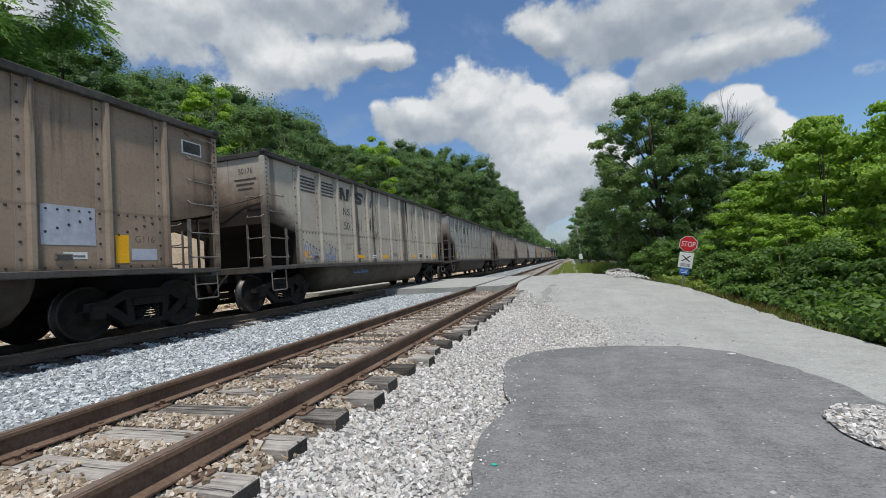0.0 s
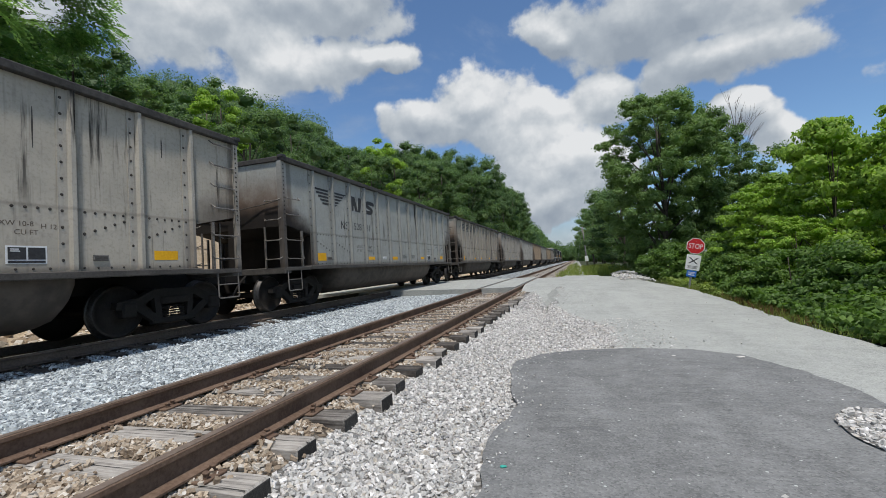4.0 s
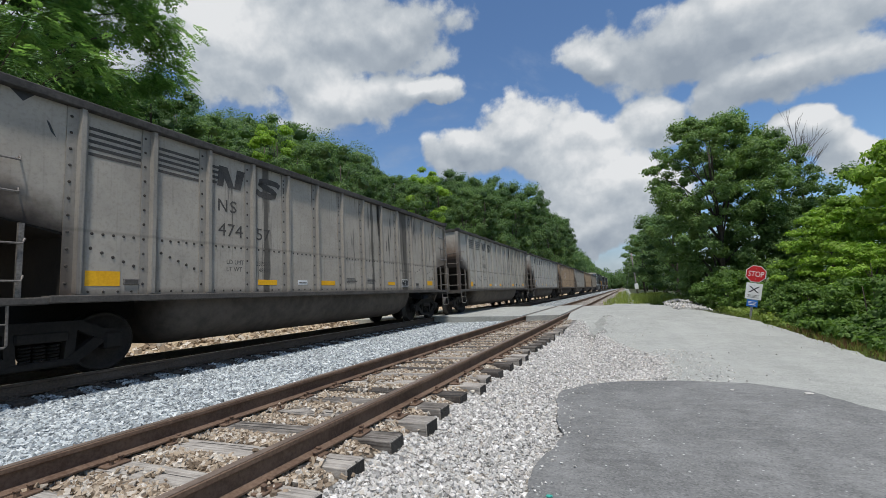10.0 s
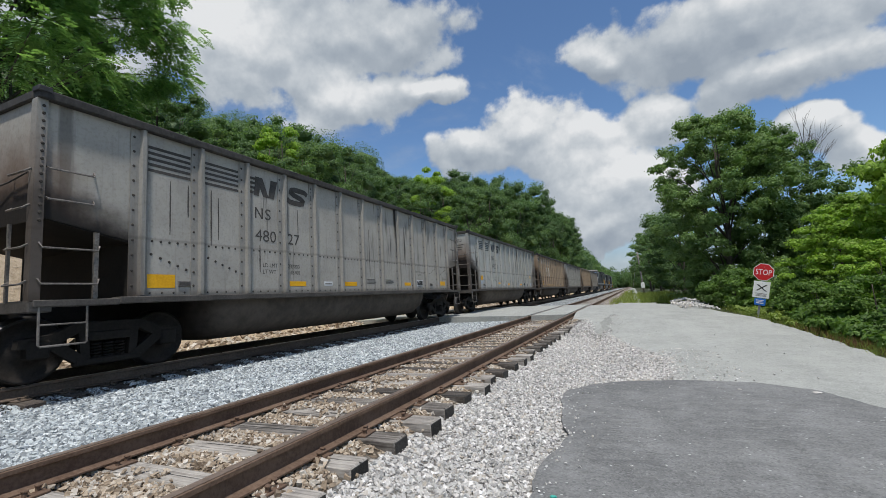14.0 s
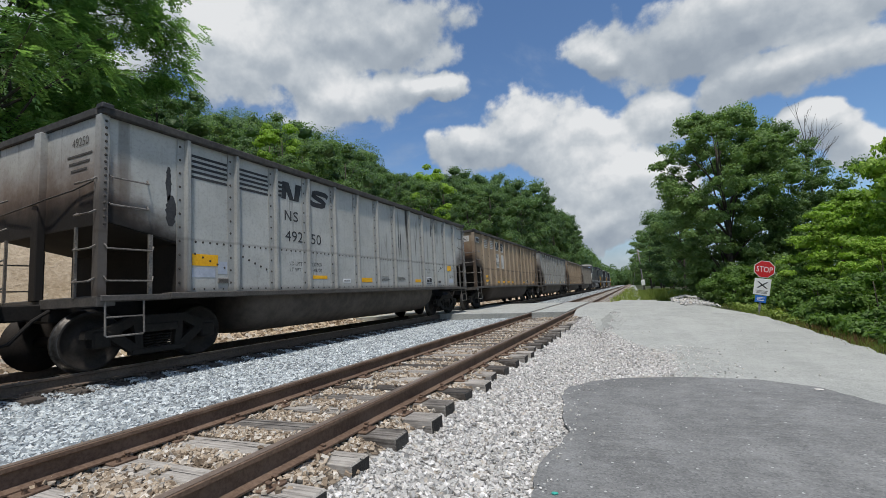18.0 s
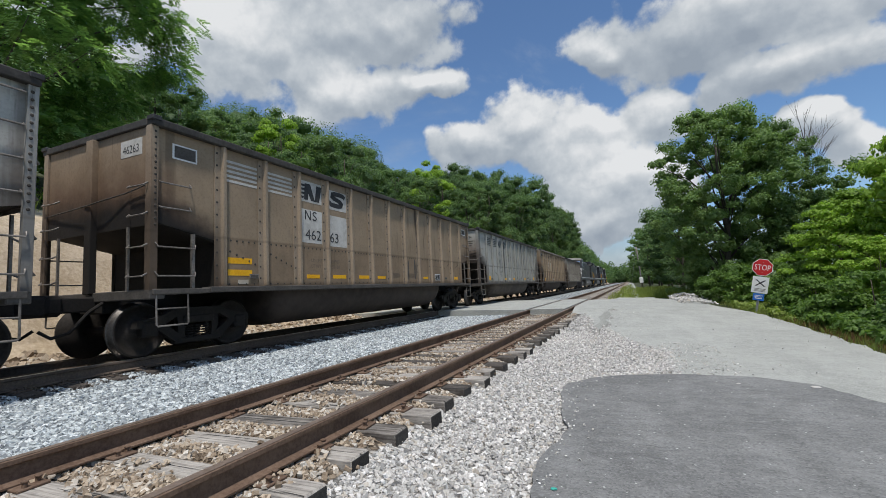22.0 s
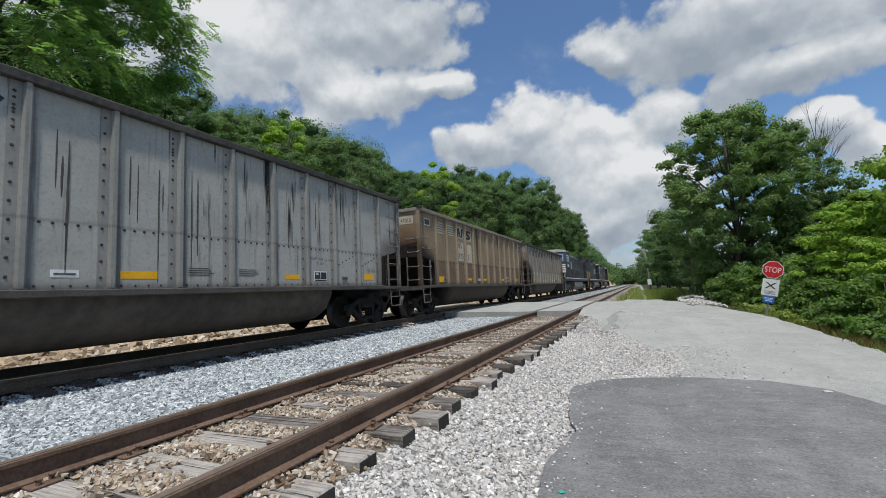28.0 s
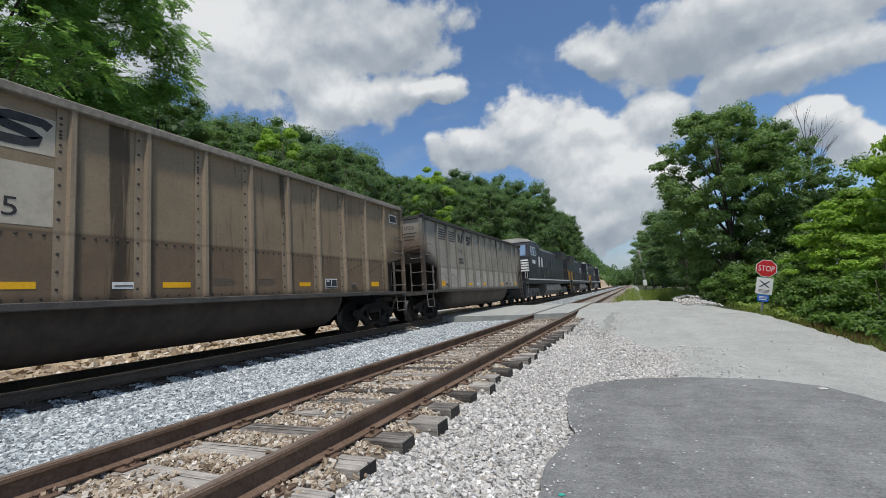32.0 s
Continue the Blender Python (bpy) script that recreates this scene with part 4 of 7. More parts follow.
for x, step, y0, y1 in ((-18.0, 5.0, 14, 150), (-23, 5.5, 10, 190), (-29, 6.5, 8, 200), (-37, 8.0, 8, 210), (-46, 9.5, 10, 150), (-57, 11, 14, 150)):
    y = y0
    while y < y1:
        px, py = x + rng.uniform(-1.6, 1.6), y + rng.uniform(-1.5, 1.5)
        tall = (headroom(px, py) - land(px, py)) / 10.0 * rng.uniform(0.74, 1.08)
        tall = min(max(tall, 0.35), 1.9)
        wide = min(max(tall, 0.6), 1.35) * rng.uniform(0.8, 1.15)
        place(kinds[rng.randrange(4)], px, py, wide, tall, "hillside trees")
        y += step * (1 + 0.5 * blend(y, 60, 160)) * rng.uniform(0.8, 1.2)
place(bright, -20.5, 21.5, 0.72, 1.0, "", "")
place(bright, -17.5, 38.0, 0.85, 1.2, "")
place(locust, -20.0, 6.8, 1.04, 1.14, sink=0.9)

# The trees at the right of the road.
place(shade_tree, 5.3, 29.6, 0.93, 0.98)
place(shade_tree, 7.9, 31.0, 0.72, 0.9)
for x, y, s, sz in ((3.9, 40, 0.95, 0.72), (4.6, 49, 1.1, 0.9), (2.0, 57, 0.95, 0.72), (4.5, 63, 1.2, 1.15), (5.5, 75, 1.3, 1.2), (5, 90, 1.4, 1.3), (5.5, 108, 1.4, 1.3), (5, 130, 1.5, 1.4), (5, 155, 1.5, 1.4), (4, 185, 1.5, 1.4),
                    (10.6, 33, 0.85, 0.72), (13.6, 31, 1.0, 0.98), (9.8, 26, 0.7, 0.6), (11.6, 23.5, 0.75, 0.62), (15, 42, 1.1, 0.95), (17, 26, 1.0, 0.8), (20, 32, 1.1, 0.9)):
    place(kinds[rng.randrange(4)], x, y, s, sz, "trees along the track")
for x, y, s, sz, k in ((7.6, 16.2, 1.0, 1.15, 0), (8.8, 13.6, 1.05, 1.15, 1), (7.4, 12.0, 0.8, 0.8, 0), (9.6, 10.6, 1.05, 1.1, 2), (7.0, 9.0, 0.72, 0.66, 1), (11.5, 15.5, 1.2, 1.25, 0), (8.4, 7.2, 0.9, 0.85, 0),
                       (6.4, 18.2, 0.8, 0.8, 1), (7.8, 20.5, 0.95, 0.95, 2), (10.4, 19.5, 1.15, 1.2, 0), (5.9, 14.6, 0.5, 0.5, 1), (11.0, 8.0, 1.1, 1.15, 1), (13.5, 11.5, 1.2, 1.3, 2)):
    place(sapling[k], x, y, s, sz, "roadside saplings")
for x, y, s in ((6.0, 10.2, 0.9), (5.3, 11.6, 0.8), (5.2, 13.2, 0.8), (5.0, 16.5, 0.7), (5.8, 19.8, 0.9), (6.2, 8.4, 0.9), (6.6, 6.8, 1.0), (5.4, 22.5, 1.0), (4.6, 25.5, 1.0), (5.6, 12.3, 0.9)):
    place(bush[rng.randrange(2)], x, y, s, None, "roadside bushes")


# Distant woods that close the valley.
def woods(name, label, places, seed, many=260, size=0.9):
    r = np.random.default_rng(seed)
    cen, nor = [], []
    for x, y, z, rad in places:
        d = r.normal(size=(many, 3))
        d /= np.linalg.norm(d, axis=1)[:, None]
        d[:, 2] = np.abs(d[:, 2])
        cen.append(np.array([x, y, z]) + d * rad * r.uniform(0.72, 0.98, (many, 1)) * [1, 1, 1.3])
        nor.append(d)
    ob = new(name, leaf_mesh(name, m_leaf_hill, np.concatenate(cen), np.concatenate(nor), size, seed, 1.0, 0.0, [(x, y, z, q * 0.75, q) for x, y, z, q in places]))
    return tagged(ob, label, "woods", "", "stuff")


woods("far_woods", "distant dark green woods closing the valley",
      [(x + rng.uniform(-3, 3), 330 + rng.uniform(-25, 40), rng.uniform(1, 8), rng.uniform(4, 7)) for x in range(-70, 60, 4)]
      + [(x + rng.uniform(-2, 2), 300 + rng.uniform(-15, 15), rng.uniform(0, 5), rng.uniform(3, 5)) for x in range(-16, 24, 3)]
      + [(-14 - k * 5 + rng.uniform(-2, 2), y + rng.uniform(-4, 4), 2 + k * 5.5, rng.uniform(4.5, 7)) for k in range(5) for y in range(235, 330, 12)]
      + [(6 + k * 6 + rng.uniform(-2, 2), y + rng.uniform(-4, 4), 3, rng.uniform(5, 8)) for k in range(3) for y in range(200, 330, 14)], 91)
woods("ridge_woods", "green woods along the top of the hill",
      [(-70 - k * 16 + rng.uniform(-6, 6), y + rng.uniform(-5, 5), land(-70 - k * 16, y) + 4, rng.uniform(6, 9)) for k in range(3) for y in range(-10, 230, 12)], 92, 1700, 0.32)


# Low growth at the foot of the trees and along the verge.
def tufts(name, label, places, seed, size=0.3, material=None, per=14, long=4.0):
    r = np.random.default_rng(seed)
    cen, nor = [], []
    for x, y in places:
        z = land(x, y)
        c = np.array([x, y, z]) + np.stack([r.normal(0, 0.14, per), r.normal(0, 0.14, per), r.uniform(0.02, size * 1.2, per)], -1)
        cen.append(c)
        nor.append(r.normal(size=(per, 3)) * [1, 1, 0.3])
    n = len(cen) * per
    cen, nor = np.concatenate(cen), np.concatenate(nor)
    nor /= np.linalg.norm(nor, axis=1)[:, None]
    up = np.array([0, 0, 1.0]) + r.normal(size=(n, 3)) * 0.3
    side = np.cross(up, nor)
    s = size * r.uniform(0.5, 1.2, (n, 1))
    p = np.stack([cen - up * s * 0.5 - side * s * 0.05, cen - up * s * 0.5 + side * s * 0.05, cen + up * s * 0.5 + nor * s * 0.2], 1)
    me = bpy.data.meshes.new(name)
    me.from_pydata(p.reshape(-1, 3), [], np.arange(3 * n).reshape(-1, 3))
    me.materials.append(material or m_grass)
    return tagged(new(name, me), label, "grass", "", "stuff")


tufts("verge_grass", "long yellow-green grass on the verge", [(rng.uniform(0.4, 3.2), 29 + 22 * rng.random() ** 1.4) for _ in range(700)], 93, 0.3)
tufts("verge_grass", "rough grass and weeds at the road's edge", [(3.75 + 1.6 * rng.random() ** 1.6, rng.uniform(8, 24)) for _ in range(500)], 94, 0.11)
low = [(x, y, land(x, y) + rng.uniform(0.05, 0.3) * min(1.0 + (x - 4.1), 2.2), rng.uniform(0.18, 0.4)) for x, y in ((4.1 + 2.6 * rng.random() ** 1.1, rng.uniform(4.5, 25)) for _ in range(640)) if not (16.2 < y < 21.5 and x < 5.0)]
tagged(new("undergrowth", crown("undergrowth", m_leaf_mid, low, 75, 0.085, 97, 1.4, 0.7, 0.0, 0.0)), "low leafy undergrowth along the road's edge", "undergrowth", "", "stuff")
low = [(x, y, land(x, y) + rng.uniform(0.1, 1.0), rng.uniform(0.4, 0.8)) for x, y in ((rng.uniform(-19.8, -16.4), rng.uniform(3, 70)) for _ in range(300))]
tagged(new("undergrowth", crown("undergrowth", m_leaf_mid, low, 60, 0.16, 98, 1.3, 0.7, 0.0, 0.0)), "brush over the foot of the hill", "undergrowth", "", "stuff")
low = [(x, y, land(x, y) + rng.uniform(0.02, 0.16), rng.uniform(0.12, 0.26)) for x, y in ((3.85 + 1.5 * rng.random(), rng.uniform(14.5, 23.0)) for _ in range(170)) if not (x < 4.25 and 16.5 < y < 18.6)]
tagged(new("weeds", crown("weeds", m_leaf_weed, low, 70, 0.06, 101, 1.8, 0.7, 0.0, 0.0)), "pale yellow-green weeds at the road's edge", "weeds", "", "stuff")
tufts("bank_grass", "thin weeds on the dirt bank", [(rng.uniform(-18.4, -16.0), rng.uniform(2, 80)) for _ in range(700)], 95, 0.5)
tufts("track_weeds", "sparse weeds beside the track", [(rng.uniform(-1.2, 0.1), 28 + 60 * rng.random() ** 2) for _ in range(160)], 96, 0.3)

tufts("dry_weeds", "reddish dry weeds at the road's edge", [(rng.uniform(3.7, 4.2), rng.uniform(9.5, 14.5)) for _ in range(60)], 99, 0.13, m_dry)

# The leafless top of a dead tree behind the leafy ones.
dead = thing("dead_tree", "bare grey branches of a dead tree", "tree", (10.4, 33.0, land(10.4, 33)))
r = random.Random(5)
part("trunk", Shape().tube([(0, 0, 0), (0.2, 0, 5), (0.1, 0.1, 10.3)], 0.14, 6, 0.05), m_bark, dead)
for k in range(46):
    a, z = r.uniform(0, 6.28), r.uniform(6, 10.1)
    ln = r.uniform(1.0, 2.6)
    b = Vector((math.cos(a) * ln * 0.7, math.sin(a) * ln * 0.7, z + ln * 0.8))
    q = Vector((0.15, 0, z)).lerp(b, 0.5) + Vector((0, 0, 0.1))
    twig = Shape().tube([(0.15, 0, z), q, b], 0.02, 4, 0.006)
    for _ in range(4):
        c = b + Vector((r.uniform(-0.5, 0.5), r.uniform(-0.5, 0.5), r.uniform(0.1, 0.6)))
        twig.tube([q.lerp(b, r.uniform(0.0, 0.8)), c], 0.009, 3, 0.004)
    part("branch", twig, m_bark, dead)

# ---- the coal train ----
TRAIN, WHEELS, SPEED = [], [], 3.859
# How far the train has run beyond an even pace, second by second.
PACE = [(0.0, -0.057), (1.0, 0.0), (2.0, 0.09), (3.5, 0.3), (5.5, 0.37), (10.0, 0.38), (18.0, 0.376), (23.0, 0.393), (25.0, 0.416), (28.0, 0.547), (30.0, 0.627), (32.0, 0.735)]
m_under = plain("sooty_underframe", (0.008, 0.007, 0.006), (0.024, 0.02, 0.017), 0.85, 25.0, 2.0, 0.3, 0.004, 0.1)
m_wheel = plain("grimy_wheel_steel", (0.014, 0.012, 0.01), (0.038, 0.031, 0.027), 0.7, 30.0, 4.0, 0.3, 0.003, 0.3)
m_tread = plain("polished_wheel_tread", (0.05, 0.046, 0.042), (0.12, 0.113, 0.107), 0.5, 30.0, 2.0, 0.05, 0.001, 1.0)
m_rivet = plain("dark_rivet", (0.03, 0.025, 0.021), (0.07, 0.06, 0.05), 0.8, 40.0, 3.0, 0.0)
m_rung = plain("grey_steel_rung", (0.1, 0.09, 0.08), (0.26, 0.235, 0.21), 0.6, 30.0, 3.0, 0.1, 0.002, 0.4)
m_black = plain("faded_black_paint", (0.022, 0.022, 0.024), (0.05, 0.05, 0.052), 0.7, 30.0, 3.0, 0.1)
m_dust_black = plain("dusty_black_paint", (0.05, 0.045, 0.04), (0.1, 0.09, 0.08), 0.8, 30.0, 3.0, 0.1)
m_dust_brown = plain("faded_brown_paint", (0.12, 0.09, 0.068), (0.18, 0.14, 0.108), 0.8, 30.0, 3.0, 0.1)
m_white = plain("aged_white_paint", (0.42, 0.4, 0.36), (0.6, 0.58, 0.54), 0.7, 9.0, 1.5, 0.1)
m_pale = plain("pale_patch_paint", (0.33, 0.36, 0.42), (0.46, 0.49, 0.55), 0.7, 10.0, 1.5, 0.1)
m_clean = plain("white_paint", (0.66, 0.66, 0.65), (0.78, 0.78, 0.77), 0.55, 20.0, 2.0, 0.05)
m_yellow = plain("yellow_reflective_sheet", (0.75, 0.36, 0.008), (0.9, 0.48, 0.015), 0.45, 25.0, 2.0, 0.05)
m_blue_spray = plain("blue_spray_paint", (0.12, 0.19, 0.36), (0.2, 0.28, 0.45), 0.7, 8.0, 3.0, 0.0)
m_chord_dark = plain("dark_chord_steel", (0.025, 0.023, 0.021), (0.075, 0.069, 0.062), 0.75, 12.0, 1.0, 0.2)
m_chord_tan = plain("dusty_chord_steel", (0.16, 0.14, 0.11), (0.3, 0.27, 0.23), 0.8, 12.0, 1.0, 0.2)

BODY, RIBS = BODY_LONG, [1.17 + 0.891 * k for k in range(13)]
UP_X, LOW_X = 1.506, 1.514
cache = {}


def shared(key, material, make, smooth=False):
    """The same mesh for alike parts of all wagons."""
    k = (key, material.name)
    if k not in cache:
        cache[k] = make().mesh(key.split("/")[0], material, smooth)
    return cache[k]


def letters(body, height):
    """Corners and faces of a line of writing, in its own plane, from the left foot."""
    cu = bpy.data.curves.new("writing", "FONT")
    cu.body, cu.size, cu.extrude, cu.resolution_u = body, height / 0.7, 0.0, 3
    ob = bpy.data.objects.new("writing", cu)
    scene.collection.objects.link(ob)
    bpy.context.view_layer.update()
    me = bpy.data.meshes.new_from_object(ob.evaluated_get(bpy.context.evaluated_depsgraph_get()))
    out = [tuple(v.co) for v in me.vertices], [tuple(p.vertices) for p in me.polygons]
    bpy.data.objects.remove(ob)
    bpy.data.curves.remove(cu)
    bpy.data.meshes.remove(me)
    return out


def on_side(shape, flat, y, z, x, squeeze=1.0):
    v, f = flat
    return shape.add([(x, y + a * squeeze, z + b) for a, b, _ in v], f)


def on_end(shape, flat, x, z, y, squeeze=1.0):
    v, f = flat
    return shape.add([(x + a * squeeze, y, z + b) for a, b, _ in v], f)


def rect(y0, y1, z0, z1, x, shape=None):
    return (shape or Shape()).box(x, x + 0.003, y0, y1, z0, z1)


def poly_side(points, x, shape=None):
    """A flat outline of (y, z) points on the wagon's side."""
    return (shape or Shape()).extrude(points, "x", x, x + 0.003)


def n_mark(y0, y1, z0, z1, x):
    """A heavy slanting block mark: two uprights and a broad diagonal."""
    w, s = (y1 - y0), 0.12 * (y1 - y0)
    sh = Shape()
    poly_side([(y0 + 0.10 * w + s * 0, z1), (y0 + 0.42 * w, z1), (y0 + 0.70 * w, z0), (y0 + 0.46 * w, z0)][::1], x, sh)
    poly_side([(y0 + 0.10 * w, z1), (y0 + 0.32 * w, z1 - 0.42 * (z1 - z0)), (y0 + 0.26 * w, z0), (y0 + 0.04 * w, z0)], x + 0.0012, sh)
    poly_side([(y0 + 0.80 * w, z1), (y1 + s, z1), (y1 - 0.06 * w, z0), (y0 + 0.68 * w, z0)], x + 0.0024, sh)
    return sh


def s_mark(y0, y1, z0, z1, x):
    """A heavy double-bend band, leaning forward."""
    cy, h, w = (y0 + y1) / 2, z1 - z0, (y1 - y0)
    path = [(0.56, 0.74), (0.4, 0.86), (0.1, 0.88), (-0.2, 0.88), (-0.4, 0.8), (-0.42, 0.68), (-0.25, 0.58), (0.0, 0.51), (0.25, 0.43), (0.4, 0.32), (0.38, 0.2), (0.2, 0.13), (-0.1, 0.12), (-0.36, 0.14), (-0.54, 0.27)]
    return ribbon([(cy + w * (a * 0.92 + 0.14 * (b - 0.5)), z0 + h * b) for a, b in path], x + 0.003, 0.15 * h)


def ribbon(path, x, half):
    """A painted stroke of even width along (y, z) points."""
    n = len(path)
    v = []
    for k, (y, z) in enumerate(path):
        dy, dz = path[min(k + 1, n - 1)][0] - path[max(k - 1, 0)][0], path[min(k + 1, n - 1)][1] - path[max(k - 1, 0)][1]
        d = math.hypot(dy, dz) or 1.0
        v += [(x, y - dz / d * half, z + dy / d * half), (x, y + dz / d * half, z - dy / d * half)]
    return Shape().add(v, [(2 * k + 1, 2 * k + 3, 2 * k + 2, 2 * k) for k in range(n - 1)])


def initials(car, y, z0, z1, x, ink):
    """The two small stroke marks over the number."""
    h, w = z1 - z0, 0.15
    s = Shape().extrude([(y, z0), (y + 0.032, z0), (y + 0.032, z1), (y, z1)], "x", x, x + 0.002)
    s.extrude([(y + w, z0), (y + w + 0.032, z0), (y + w + 0.032, z1), (y + w, z1)], "x", x, x + 0.002)
    s.extrude([(y, z1), (y + 0.036, z1), (y + w + 0.032, z0), (y + w - 0.004, z0)][::-1], "x", x, x + 0.0025)
    mark(car, "initial", s, ink)
    cy, cw = y + 0.3, 0.062
    path = [(0.95, 0.83), (0.5, 0.93), (-0.35, 0.93), (-0.85, 0.76), (-0.5, 0.58), (0.4, 0.44), (0.9, 0.25), (0.4, 0.07), (-0.45, 0.07), (-1.0, 0.18)]
    mark(car, "initial", ribbon([(cy + cw * p, z0 + h * q) for p, q in path], x + 0.002, 0.017), ink)


def rivet_rows():
    s = Shape()

    def dot(y, z, x, r=0.02):
        ring = [(x + h, y + q * r * math.cos(a), z + q * r * math.sin(a)) for q, h in ((1.0, 0.0), (0.6, 0.009)) for a in (k * math.pi / 4 for k in range(8))]
        s.add(ring, [(k, (k + 1) % 8, 8 + (k + 1) % 8, 8 + k) for k in range(8)] + [tuple(range(8, 16))])

    for n, y in enumerate(RIBS):
        for k in range(11):
            dot(y - 0.105, 1.16 + 0.205 * k, LOW_X + 0.01)
        if n in (4, 6, 8):
            for k in range(4):
                dot(y - 0.105, 2.88 + 0.085 * k, LOW_X + 0.01, 0.018)
    for k in range(12):
        for j in range(5):
            dot(RIBS[k] + 0.16 + 0.125 * j, 1.785, LOW_X + 0.001)
        for j in range(4):
            dot(RIBS[k] + 0.14 + 0.17 * j, 1.06, LOW_X + 0.001, 0.016)
    for k, fall in ((0, -0.05), (1, -0.05), (10, 0.05), (11, 0.05)):
        for j in range(5):
            dot(RIBS[k] + 0.15 + 0.13 * j, 1.6 + fall * j - (0.1 if fall > 0 else 0), LOW_X + 0.001, 0.022)
    for y in (0.045, BODY - 0.045):
        for k in range(16):
            dot(y, 1.9 + 0.09 * k, 1.562)
    return s


def belly():
    """The rounded tub that hangs between the trucks."""
    s = Shape()
    prof = [(-1.36, 1.0), (-1.34, 0.78), (-1.2, 0.5), (-0.95, 0.33), (-0.5, 0.26), (0.5, 0.26), (0.95, 0.33), (1.2, 0.5), (1.34, 0.78), (1.36, 1.0)]
    ys = [(2.5, 0.3), (2.56, 0.7), (2.66, 0.9), (2.85, 1.0), (9.95, 1.0), (10.14, 0.9), (10.24, 0.7), (10.3, 0.3)]
    n = len(prof)
    for y, k in ys:
        s.v += [(x * (0.8 + 0.2 * k), y, 1.0 - (1.0 - z) * k) for x, z in prof]
    s.f = [(j * n + i, (j + 1) * n + i, (j + 1) * n + i + 1, j * n + i + 1) for j in range(len(ys) - 1) for i in range(n - 1)]
    s.f += [tuple(range(n)), tuple(range((len(ys) - 1) * n, len(ys) * n))[::-1]]
    return s


def side_frame():
    """A cast truck side: arched top, sloping legs, boxes over the axles, with a window for the springs."""
    s = Shape()
    top = [(-1.12, 0.5), (-1.1, 0.62), (-0.75, 0.66), (-0.45, 0.8), (0.45, 0.8), (0.75, 0.66), (1.1, 0.62), (1.12, 0.5), (0.78, 0.46), (0.42, 0.66), (-0.42, 0.66), (-0.78, 0.46)]
    s.extrude(top, "x", 0.93, 1.07)
    for q in (-1, 1):
        leg = [(q * 0.86, 0.52), (q * 0.66, 0.56), (q * 0.3, 0.28), (q * 0.42, 0.2)]
        s.extrude(leg if q > 0 else leg[::-1], "x", 0.94, 1.06)
        s.extrude([(q * 0.26, 0.25), (q * 0.38, 0.25), (q * 0.42, 0.7), (q * 0.3, 0.7)], "x", 0.95, 1.05)
        s.bevel(0.9, 1.1, q * 0.89 - 0.13, q * 0.89 + 0.13, 0.34, 0.6, 0.03)
    s.bevel(0.93, 1.07, -0.46, 0.46, 0.17, 0.27, 0.02)
    s.bevel(0.85, 1.09, -0.3, 0.3, 0.52, 0.66, 0.02)
    return s


def spring(y):
    s = Shape()
    for k in range(5):
        s.tube([(1.0 + 0.06 * math.cos(a), y + 0.06 * math.sin(a), 0.29 + 0.045 * k + 0.006 * math.sin(a)) for a in np.linspace(0, 2 * math.pi, 9)], 0.012, 4)
    return s


def wheel_pair(r=0.457):
    s = Shape()
    for q in (-1, 1):
        prof = [(-0.085, 0.12), (-0.085, r + 0.028), (-0.055, r + 0.028), (-0.04, r), (0.05, r - 0.012), (0.052, r - 0.055), (0.02, r - 0.075), (0.0, 0.26), (0.03, 0.15), (0.075, 0.14), (0.075, 0.06)]
        s.lathe([(q * a, b) for a, b in prof], (q * 0.76, 0, 0), 32)
        for k in range(3):
            a = k * 2.094
            s.lathe([(q * 0.07, 0.014), (q * 0.1, 0.014)], (q * 0.98, 0.055 * math.cos(a), 0.055 * math.sin(a)), 6)
    s.lathe([(-1.0, 0.075), (1.0, 0.075)], (0, 0, 0), 12)
    return s


def wheel_tread(q, r=0.457):
    """A thin polished ring round one wheel."""
    s, n = Shape(), 32
    prof = [(-0.054, r + 0.0282), (-0.04, r + 0.0005), (0.05, r - 0.0115), (0.0525, r - 0.022)]
    s.v = [(q * (0.76 + x), rr * math.cos(2 * math.pi * k / n), rr * math.sin(2 * math.pi * k / n)) for x, rr in prof for k in range(n)]
    s.f = [(i * n + k, (i + 1) * n + k, (i + 1) * n + (k + 1) % n, i * n + (k + 1) % n) for i in range(3) for k in range(n)]
    return s


def running_gear(car, centres, length):
    for c in centres:
        for q in (-1, 1):
            f = part("side_frame", shared("side_frame/%d" % q, m_under, lambda: mirrored(side_frame(), q)), None, car)
            f.matrix_basis = pose(0, c, 0)
            for y in (-0.16, 0.0, 0.16):
                part("spring", shared("spring/%d%g" % (q, y), m_under, lambda: mirrored(spring(y), q)), None, f)
        b = part("bolster", shared("bolster", m_under, lambda: Shape().bevel(-1.05, 1.05, -0.2, 0.2, 0.56, 0.8, 0.03)), None, car)
        b.matrix_basis = pose(0, c, 0)
        for dy in (-0.89, 0.89):
            w = part("wheelset", shared("wheelset", m_wheel, wheel_pair, True), None, car, "grimy steel wheels on an axle")
            w.matrix_basis = pose(0, c + dy, 0.457)
            for q in (-1, 1):
                part("tread", shared("tread/%d" % q, m_tread, lambda: wheel_tread(q), True), None, w, "polished wheel tread")
            WHEELS.append((w, (0, c + dy, 0.457), 0.457))


def mirrored(shape, q):
    if q < 0:
        shape.v = [(-x, y, z) for x, y, z in shape.v]
        shape.f = [f[::-1] for f in shape.f]
    return shape


def turned(shape, end):
    """The other end of the wagon: half a turn about its middle."""
    if end:
        shape.v = [(-x, BODY - y, z) for x, y, z in shape.v]
    return shape


